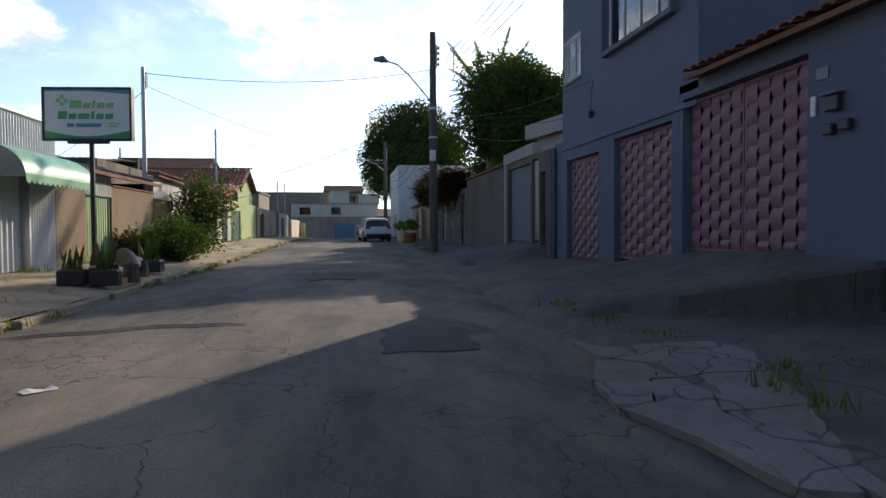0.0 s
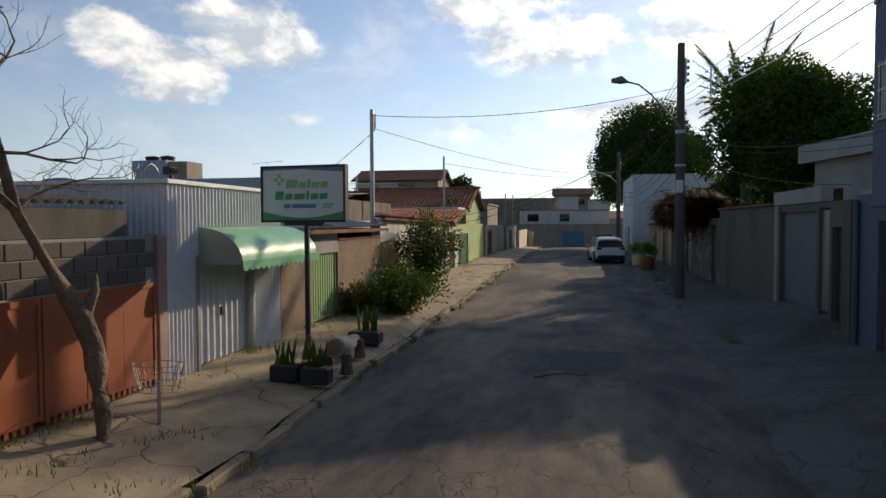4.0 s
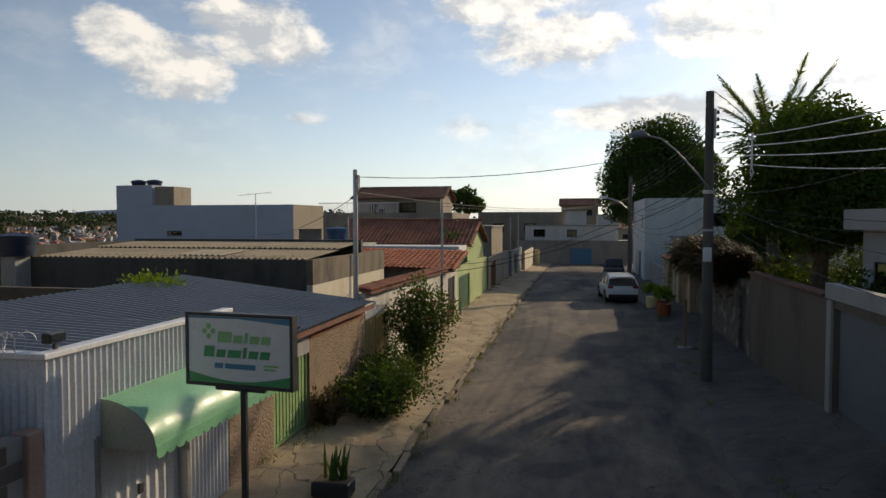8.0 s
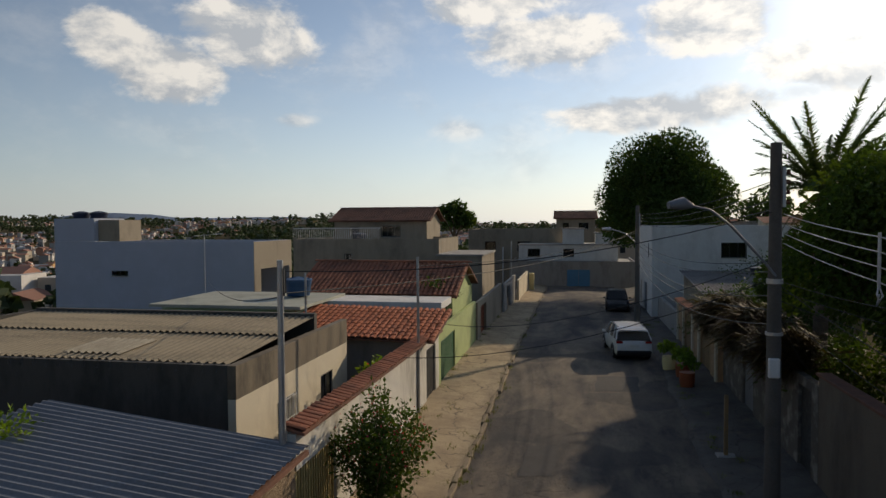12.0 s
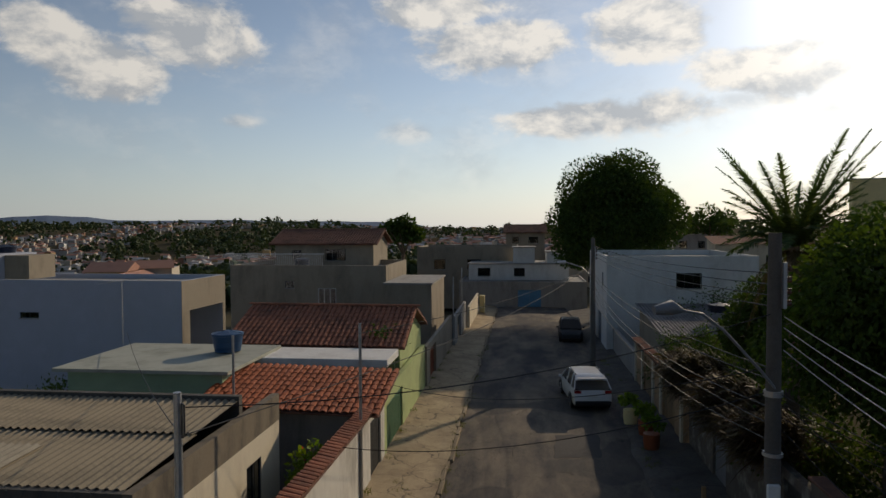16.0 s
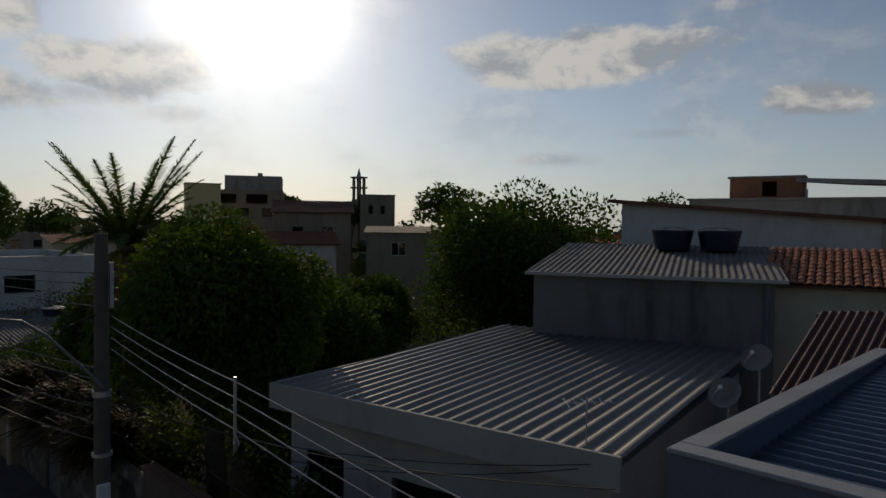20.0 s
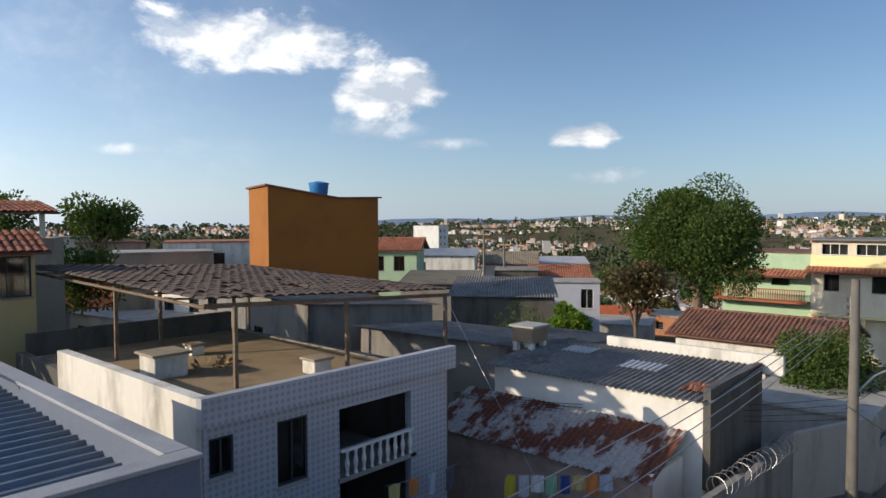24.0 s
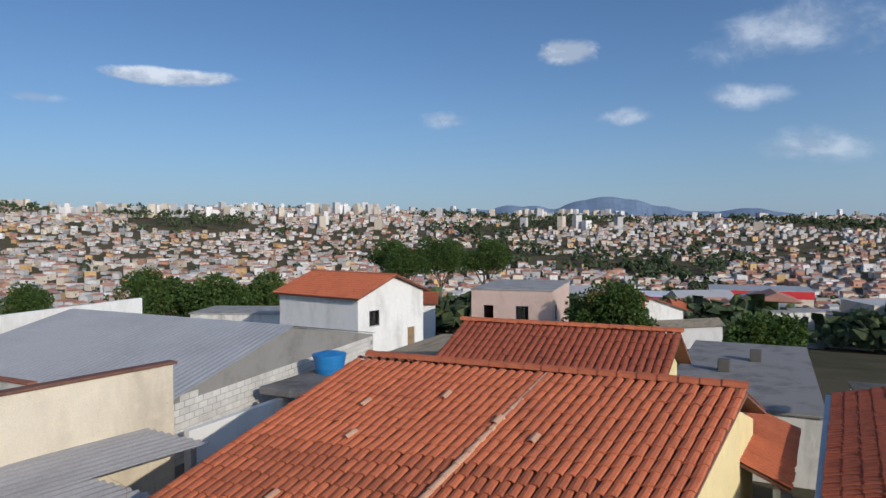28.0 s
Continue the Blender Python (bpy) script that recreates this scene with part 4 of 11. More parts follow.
def tree(name, base, top_z, rad, n, size, seed, leaf, label, trunk_r=0.22, squash=0.8, crown_z=None, lobes=14, bark="bark", droop=0.3):
    x, y, z = base
    t = thing(name, base, label, "tree")
    cz = crown_z if crown_z is not None else top_z - rad * squash
    rnd = random.Random(seed)
    g = Geo()
    fork = z + (cz - z) * 0.6
    g.tube([(x, y, z - 0.2), (x + 0.05, y, z + (fork - z) * 0.3), (x - 0.04, y + 0.03, z + (fork - z) * 0.7), (x, y, fork)], [trunk_r * 1.3, trunk_r, trunk_r * 0.9, trunk_r * 0.8], 10)
    for k in range(7):
        a = k * 0.9 + rnd.random()
        e = Vector((math.cos(a) * rad * 0.6, math.sin(a) * rad * 0.6, cz + rad * squash * rnd.uniform(-0.1, 0.5) - fork))
        p = Vector((x, y, fork - 0.05))
        g.tube([p, p + e * 0.35 + Vector((0, 0, 0.2)), p + e * 0.7 + Vector((rnd.gauss(0, 0.15), rnd.gauss(0, 0.15), 0.1)), p + e], [trunk_r * 0.6, trunk_r * 0.42, trunk_r * 0.28, trunk_r * 0.1], 6)
    part("trunk", g, M[bark], t, fold=60)
    part("crown", crown((x, y, cz), rad, n, size, seed, squash, lobes, droop=droop), M[leaf], t)
    return t


def cable_geo(a, b, sag, r=0.012, n=10, g=None):
    a, b = Vector(a), Vector(b)
    g = g or Geo()
    g.tube([a.lerp(b, k / n) - Vector((0, 0, sag * 4 * (k / n) * (1 - k / n))) for k in range(n + 1)], r, 5)
    return g


def razor_coil(a, b, r, turns, wire=0.006, seed=1):
    """A stretched coil of barbed wire from a to b."""
    rnd = random.Random(seed)
    a, b = Vector(a), Vector(b)
    d = (b - a)
    ey = d.normalized()
    ex = Vector((ey.y, -ey.x, 0)).normalized()
    ez = ex.cross(ey)
    pts = []
    n = turns * 14
    for k in range(n + 1):
        th = 2 * math.pi * k / 14
        rr = r * (1 + 0.08 * math.sin(k * 0.37))
        pts.append(a + d * (k / n) + ex * math.cos(th) * rr + ez * math.sin(th) * rr)
    g = Geo()
    g.tube(pts, wire, 4, False)
    for k in range(3, n, 2):
        p = pts[k]
        q = Vector((rnd.gauss(0, 1), rnd.gauss(0, 1), rnd.gauss(0, 1))).normalized() * 0.045
        g.tube([p - q, p + q], wire * 0.7, 3, False)
    return g


# ---- lie of the land ----
def lerp_table(v, table):
    if v <= table[0][0]:
        return table[0][1]
    for (a, p), (b, q) in zip(table, table[1:]):
        if v <= b:
            k = (v - a) / (b - a)
            return p + (q - p) * k
    return table[-1][1]


def road_z(y):
    return lerp_table(y, ((-60, -3.6), (-42, -2.5), (-28, -1.3), (-14, -0.45), (-4, -0.05), (0, 0.0), (20, 0.03), (44, 0.2), (60, 0.1), (85, -0.3)))


def road_left(y):
    return lerp_table(y, ((-14, -5.2), (-3, -4.5), (4, -4.0), (90, -4.0)))


def road_right(y):
    return lerp_table(y, ((-12, 2.9), (0, 1.9), (7, 1.8), (15, 2.1), (30, 2.35), (48, 2.9), (90, 3.0)))


def kerb_wave(y):
    return 0.05 * math.sin(y * 0.9) + 0.04 * math.sin(y * 2.3 + 1)


def ramp_z(y):
    """Height of the forecourts along the right-hand house fronts."""
    return lerp_table(y, ((-14, -0.3), (-4, 0.0), (4.4, 0.22), (4.86, 0.26), (4.98, 0.90), (6, 0.92), (9, 0.80), (11.5, 0.48), (15.4, 0.34), (15.8, 0.62), (16.3, 0.78), (20, 0.78), (22, 0.5), (26, 0.40), (40, 0.45), (60, 0.3), (90, 0.0)))


def court_z(x, y):
    """Surface of the forecourts: the driveway's near edge runs askew to the wall."""
    a = road_right(y)
    u = min(max((x - a) / (5.3 - a), 0.0), 1.0)
    return road_z(y) + (ramp_z(y + min(max(x - 4.6, -1.7), 0.0)) - road_z(y)) * u ** 1.25 + 0.05


def land_z(x, y):
    """Ground sheet: the hilltop, the valley behind it and the far slopes."""
    near = road_z(y)
    dx, dy = x + 1.5, y - 11.7
    r = math.hypot(dx, dy)
    az = math.degrees(math.atan2(-dx, dy)) % 360
    west = lerp_table(az, ((0, 0.25), (30, 0.55), (60, 1), (215, 1), (250, 0.35), (300, 0.15), (360, 0.25)))
    fall = lerp_table(r, ((0, 0), (25, 0), (60, -2.5), (120, -10), (260, -30), (420, -34), (700, -16), (1100, 14), (1500, 40), (2200, 30), (5000, 10)))
    top = lerp_table(az, ((0, 2), (8, 6), (18, 20), (40, 17), (58, 18), (75, 22), (90, 24), (110, 28), (122, 42), (146, 40), (152, 54), (160, 54), (167, 36), (175, 20), (200, 8), (230, 0), (360, 4)))
    rise = lerp_table(r, ((0, 0), (500, 0), (1300, 1), (1900, 1.0), (5000, 1.0))) * top - lerp_table(r, ((0, 0), (900, 0), (1500, 40), (5000, 40)))
    n = noise.noise((x * 0.004, y * 0.004, 0)) * 9 + noise.noise((x * 0.0011, y * 0.0011, 4)) * 14
    n *= lerp_table(r, ((0, 0), (150, 0), (700, 1), (5000, 1)))
    k = lerp_table(r, ((0, 0), (40, 0), (110, 1)))
    return near * (1 - k) - 0.12 + (fall * west + rise + n * (0.3 + 0.7 * west))


def ground():
    rs = [0, 3, 6, 9, 12, 16, 20, 25, 30, 36, 43, 52, 62, 75, 90, 110, 135, 165, 200, 245, 300, 360, 430, 510, 600, 700, 820, 950, 1100, 1270, 1450, 1700, 2000, 2500, 3200, 4200]
    na = 120
    P, F = [], []
    for r in rs:
        for k in range(na):
            a = 2 * math.pi * k / na
            x, y = -1.5 + r * math.sin(a), 11.7 + r * math.cos(a)
            P.append((x, y, land_z(x, y)))
    for i in range(len(rs) - 1):
        for k in range(na):
            j = (k + 1) % na
            F.append((i * na + k, i * na + j, (i + 1) * na + j, (i + 1) * na + k))
    g = Geo()
    g.add(P, F)
    g.smooth = True
    solo("ground", g, surface("valley_ground", (0.115, 0.10, 0.065), (0.05, 0.055, 0.028), (0.15, 0.12, 0.08), 1.0, grain=6, stain=0.05, amount=0.8, spec=0.0), "dry earth and scrub of hilltop and valley", "ground", kind="structure")


ground()


def road_surf(x, y):
    a, b = road_left(y) + kerb_wave(y), road_right(y) + 1.3 * kerb_wave(y + 3)
    return road_z(y) + 0.06 * math.sin(math.pi * min(max((x - a) / (b - a), 0), 1)) - 0.02 + 0.018 * noise.noise((x * 0.7, y * 0.5, 0))


def road_geo():
    ys = [-42 + 0.6 * k for k in range(213)]
    P, F = [], []
    nx = 14
    for y in ys:
        a, b = road_left(y) + kerb_wave(y), road_right(y) + 1.3 * kerb_wave(y + 3)
        for i in range(nx + 1):
            u = i / nx
            x = a + (b - a) * u
            P.append((x, y, road_surf(x, y)))
    w = nx + 1
    for j in range(len(ys) - 1):
        for i in range(nx):
            F.append((j * w + i, j * w + i + 1, (j + 1) * w + i + 1, (j + 1) * w + i))
    g = Geo()
    g.add(P, F)
    g.smooth = True
    return g


road = solo("road", road_geo(), M["asphalt"], "worn patched asphalt street with cracks and dust", "road", kind="structure")
M["fresh_asphalt"] = surface("dark_repair_asphalt", (0.066, 0.062, 0.061), (0.048, 0.045, 0.045), (0.10, 0.094, 0.088), 0.9, grain=90, stain=1.5, amount=0.6, bump=0.6, depth=0.012)


def road_repairs():
    """Darker repair patches and a heaved crack across the near lane."""
    for x0, x1, y0, y1, skew in ((-0.06, 0.82, 5.0, 6.35, 0.1), (-0.9, 0.3, 13.2, 15.0, 0.15), (-2.6, -1.7, 27.0, 29.4, 0.1), (-0.4, 1.3, 36.0, 38.6, 0.2)):
        def patch(u, v, x0=x0, x1=x1, y0=y0, y1=y1, skew=skew):
            x = x0 + (x1 - x0) * u + skew * v + 0.03 * math.sin(v * 11 + x0)
            y = y0 + (y1 - y0) * v + 0.04 * math.sin(u * 9 + y0) + skew * u
            return (x, y, road_surf(x, y) + 0.008)
        part("repair_patch", Geo().grid(patch, 10, 14), M["fresh_asphalt"], road, "darker repair patch")

    def heave(u, v):
        x = -3.85 + 2.45 * u
        y = 6.80 + 0.10 * math.sin(x * 2.3) + 0.05 * math.sin(x * 7.1) + 0.26 * (v - 0.5)
        h = 0.03 * math.sin(math.pi * min(1, u * 6, (1 - u) * 6) / 2) * max(0.0, 1 - abs(v - 0.42) * 2.4)
        return (x, y, road_surf(x, y) + h + (0.0 if 0 < v < 1 else -0.01) - (0.02 if 0.4 < v < 0.45 else 0))
    part("heaved_crack", Geo().grid(heave, 48, 12), M["asphalt"], road, "raised lips of an open crack")


road_repairs()
# cross street at the lower end
solo("road_cross", Geo().grid(lambda u, v: (-40 + 90 * u, -49.5 + 8.2 * v, road_z(-45.5) + 0.01 - 0.03 * abs(-40 + 90 * u) * 0.4 + 0.02), 30, 3), M["asphalt"], "asphalt cross street at the bottom of the slope", "road", kind="structure")


def pavement_left():
    ys = [-40 + 0.75 * k for k in range(168)]
    P, F = [], []
    nx = 6
    for y in ys:
        a, b = -6.75, road_left(y) + kerb_wave(y) - 0.13
        for i in range(nx + 1):
            u = i / nx
            x = a + (b - a) * u
            P.append((x, y, road_z(y) + 0.31 - 0.235 * u + 0.02 * noise.noise((x * 1.1, y * 1.1, 3))))
    w = nx + 1
    for j in range(len(ys) - 1):
        for i in range(nx):
            F.append((j * w + i, j * w + i + 1, (j + 1) * w + i + 1, (j + 1) * w + i))
    g = Geo()
    g.add(P, F)
    g.smooth = True
    return g


pave = solo("pavement", pavement_left(), M["paving"], "cracked concrete pavement with weeds along the house fronts", "pavement", kind="structure")


def forecourt():
    ys = [-14 + 0.5 * k for k in range(36)] + [4 + 0.08 * k for k in range(50)] + [8 + 0.5 * k for k in range(146)]
    P, F = [], []
    nx = 20
    for y in ys:
        a, b = road_right(y) + 1.3 * kerb_wave(y + 3) - 0.02, 5.3
        for i in range(nx + 1):
            u = i / nx
            x = a + (b - a) * u
            P.append((x, y, court_z(x, y) + 0.03 * noise.noise((x * 0.9, y * 0.9, 9)) + (0.0 if i else -0.1)))
    w = nx + 1
    for j in range(len(ys) - 1):
        for i in range(nx):
            F.append((j * w + i, j * w + i + 1, (j + 1) * w + i + 1, (j + 1) * w + i))
    g = Geo()
    g.add(P, F)
    g.smooth = True
    return g


solo("pavement_right", forecourt(), M["ramp"], "broken concrete forecourts and driveway ramps", "pavement", kind="structure")


def kerb_row():
    """Kerb stones of uneven length along the left-hand pavement."""
    rnd = random.Random(5)
    row = thing("kerb", (-4.0, 20, 0.05), "row of worn stone kerbs beside the pavement", "kerb", kind="structure")
    g = Geo()
    g.box(-0.075, 0.075, -0.48, 0.48, -0.2, 0.0, 0.02)
    me = g.mesh("kerb_stone")
    me.materials.append(M["kerb"])
    y = -38.0
    while y < 82:
        ln = rnd.uniform(0.8, 1.15)
        yc = y + ln / 2
        x = road_left(yc) + kerb_wave(yc) - 0.06
        tilt = math.degrees(math.atan2(road_z(yc + 0.5) - road_z(yc - 0.5), 1))
        share("kerb_stone", me, pose(x + rnd.gauss(0, 0.012), yc, road_z(yc) + 0.078 + rnd.gauss(0, 0.012), tilt, rnd.gauss(0, 2), rnd.gauss(0, 1.5)) @ Matrix.Diagonal((1, ln / 1.0, 1, 1)), row)
        y += ln


kerb_row()


# ======== left-hand side of the street ========
def front_wall(name, y0, y1, z0, z1, mt, label, x=-6.3, thick=0.18, holes=(), coping=None):
    """A wall along the street's left side, its face at x; holes in (y0, y1, z0, z1)."""
    m = base_line((x, y1), (x, y0)) @ Matrix.Rotation(0, 4, "Z")
    hs = [(y1 - h[1], y1 - h[0], h[2], h[3]) for h in holes]
    fm = m @ Matrix.Translation((0, -thick, 0))
    t = thing(name, (x, (y0 + y1) / 2, z0), label, "wall", kind="structure")
    part("wall_body", wall_geo(fm, y1 - y0, z0 - 0.3, z1, thick, hs), mt, t)
    if coping:
        part("coping", Geo().box(x - thick - 0.04, x + 0.04, y0, y1, z1 + 0.003, z1 + 0.06, 0.015), M[coping], t)
    return t


# rust-brown sheet gate under a course of concrete blocks
def rust_gate():
    t = thing("sheet_metal_gate", (-6.3, 7.0, 0.3), "rust-brown sheet metal gate with a toothed lower edge", "gate")
    for a, b in ((4.2, 6.1), (6.12, 8.0), (8.02, 10.1)):
        g = Geo()
        n = round((b - a) / 0.63)
        for k in range(n):
            g.box(-6.32, -6.30 + 0.004 * (k % 2), a + (b - a) * k / n + 0.006, a + (b - a) * (k + 1) / n - 0.006, 0.43, 1.76)
        leaf = part("gate_leaf", g, M["rust_gate"], t)
        fr = Geo()
        fr.box(-6.34, -6.285, a, a + 0.05, 0.40, 1.79).box(-6.34, -6.285, b - 0.05, b, 0.40, 1.79).box(-6.34, -6.285, a + 0.05, b - 0.05, 1.72, 1.79).box(-6.34, -6.285, a + 0.05, b - 0.05, 0.42, 0.47)
        part("gate_frame", fr, M["rust_gate"], leaf)
        tooth = Geo().box(-0.01, 0.01, 0, 0.055, 0.33, 0.425).mesh("tooth")
        tooth.materials.append(M["rust_gate"])
        y = a + 0.04
        while y < b - 0.08:
            share("tooth", tooth, Matrix.Translation((-6.315, y, 0)), leaf)
            y += 0.11


rust_gate()
w = front_wall("block_wall", 4.0, 10.14, 1.80, 2.44, M["mortar"], "dark concrete block wall above the gate", x=-6.33)
blk = Geo()
blk.box(-0.01, 0.012, -0.19, 0.19, 0, 0.185, 0.008)
blk_me = blk.mesh("block")
blk_me.materials.append(M["block"])
for r in range(3):
    for k in range(16):
        yy = 4.2 + k * 0.395 + (0.2 if r % 2 else 0)
        if yy < 10.0:
            share("block", blk_me, pose(-6.325, yy, 1.82 + r * 0.2), w)
solo("corner_pier", Geo().box(-6.5, -6.27, 10.145, 10.36, 0.0, 2.46, 0.015), surface("pinkish_render", (0.42, 0.28, 0.22), None, None, 0.9), "pinkish rendered pier beside the rust-brown gate", "pier", kind="structure")
lean = thing("lean_to_roof", (-8, 7, 2.7), "grey fibre-cement lean-to roof behind the block wall", "roof", kind="structure")
part("roof_sheet", corr((-6.28, 3.2, 2.80), (0, 6.3, 0.1), (-3.6, 0, 0.35), 0.18, 0.03), M["fibro"], lean)
part("roof_band", Geo().box(-6.42, -6.36, 3.3, 9.6, 2.45, 2.80), M["dark_render"], lean, "dark board under the sheets")


# workshop front of white profiled sheet
def tin_house():
    t = thing("workshop", (-6.3, 12.3, 0.3), "workshop front clad in white profiled metal sheet", "house")
    lo, hi = 10.38, 14.25
    for a, b, z0, z1 in ((lo, 11.2, 0.28, 2.2), (13.0, lo + 3.87, 0.28, 2.2)):
        part("cladding", corr((-6.3, a, z0), (0, b - a, 0), (0, 0, z1 - z0), 0.105, 0.012, flat=True), M["white_tin"], t)
    part("cladding", corr((-6.28, lo, 2.1), (0, 3.87, 0), (0, 0, 1.12), 0.105, 0.014, flat=True), M["white_tin"], t, "upper band of white profiled sheet")
    part("cladding", corr((-6.28, lo, 2.1), (-4.5, 0, 0), (0, 0, 1.12), 0.105, 0.014, flat=True), M["white_tin"], t)
    cap = Geo()
    cap.box(-6.40, -6.22, lo - 0.05, 14.3, 3.2, 3.27, 0.01).box(-11, -6.40, lo - 0.05, lo + 0.1, 3.2, 3.27, 0.01)
    part("flashing", cap, M["white_tin"], t)
    d = part("roller_door", corr((-6.42, 11.2, 0.32), (0, 1.8, 0), (0, 0, 1.78), 0.21, 0.02, flat=True), M["white_tin"], t, "recessed corrugated door")
    part("door_jamb", Geo().box(-6.46, -6.26, 11.14, 11.2, 0.28, 2.12), M["galv"], d)
    part("door_jamb", Geo().box(-6.46, -6.26, 13.0, 13.06, 0.28, 2.12), M["galv"], d)
    part("lock", Geo().box(-6.40, -6.37, 12.05, 12.15, 1.05, 1.2, 0.01), M["dark_metal"], d)
    part("side_wall", Geo().box(-11, -6.45, lo + 0.12, lo + 0.27, 0, 3.18), M["grey_render"], t)
    # added black sheet for the dark interior behind the cladding
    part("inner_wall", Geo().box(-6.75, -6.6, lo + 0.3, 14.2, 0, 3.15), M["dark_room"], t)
    part("roof_sheet", corr((-6.5, lo + 0.2, 2.95), (0, 3.8, 0), (-6.5, 0, 0.25), 0.2, 0.02, flat=True), M["steel_roof"], t)
    # floodlight on the corner
    f = thing("floodlight", (-6.33, 10.62, 3.27), "small black floodlight on the workshop's corner", "lamp")
    part("bracket", Geo().box(-6.36, -6.32, 10.60, 10.64, 3.272, 3.36), M["dark_metal"], f)
    part("lamp_head", Geo().box(-6.42, -6.30, 10.5, 10.74, 3.34, 3.46, 0.015), M["dark_metal"], f)
    part("lens", Geo().box(-6.298, -6.29, 10.52, 10.72, 3.355, 3.445), M["glass"], f)
    wire = solo("barbed_wire", razor_coil((-6.5, 10.42, 3.36), (-7.2, 10.42, 3.36), 0.12, 5, 0.005, 3), M["galv"], "loop of barbed wire over the corner box", "barbed wire")


tin_house()


def awning():
    t = thing("awning", (-6.0, 12.6, 2.1), "green vinyl awning with scalloped edge over the workshop door", "awning")
    y0, y1 = 11.22, 14.28
    prof = []
    for k in range(9):
        a = math.pi / 2 * k / 8
        prof.append((-6.27 + 0.74 * math.sin(a) ** 1.1, 2.56 - 0.54 * (1 - math.cos(a))))
    n = len(prof)

    def fab(u, v):
        q = u * (n - 1)
        i = min(int(q), n - 2)
        k = q - i
        x = prof[i][0] + (prof[i + 1][0] - prof[i][0]) * k
        z = prof[i][1] + (prof[i + 1][1] - prof[i][1]) * k
        return (x, y0 + (y1 - y0) * v, z + 0.012 * math.sin(v * 19) * u)

    g = Geo().grid(fab, 16, 24)
    part("canopy", g, M["awning"], t, fold=50)
    for y in (y0, y1):
        side = [(-6.27, y, 1.97)] + [(x, y, z) for x, z in prof] + [(prof[-1][0], y, 1.97)]
        part("side_panel", Geo().prism(side, (0, 0.01, 0)), M["awning_old"], t, "grey-green side panel")
    y = y0
    while y < y1 - 0.05:
        val = Geo().prism([(-5.528, y, 2.03), (-5.528, y + 0.2, 2.03), (-5.528, y + 0.2, 1.92), (-5.528, y + 0.15, 1.87), (-5.528, y + 0.05, 1.87), (-5.528, y, 1.92)], (0.008, 0, 0))
        part("valance_flap", val, M["awning"], t)
        y += 0.2
    for y in (y0 + 0.03, (y0 + y1) / 2, y1 - 0.03):
        fr = Geo().tube([(-6.28, y, 2.56), (-6.28, y, 2.04), (-5.56, y, 2.02)] + [(x - 0.015, y, z - 0.02) for x, z in prof[::-1]], 0.014, 6)
        part("awning_rib", fr, M["galv"], t)


awning()


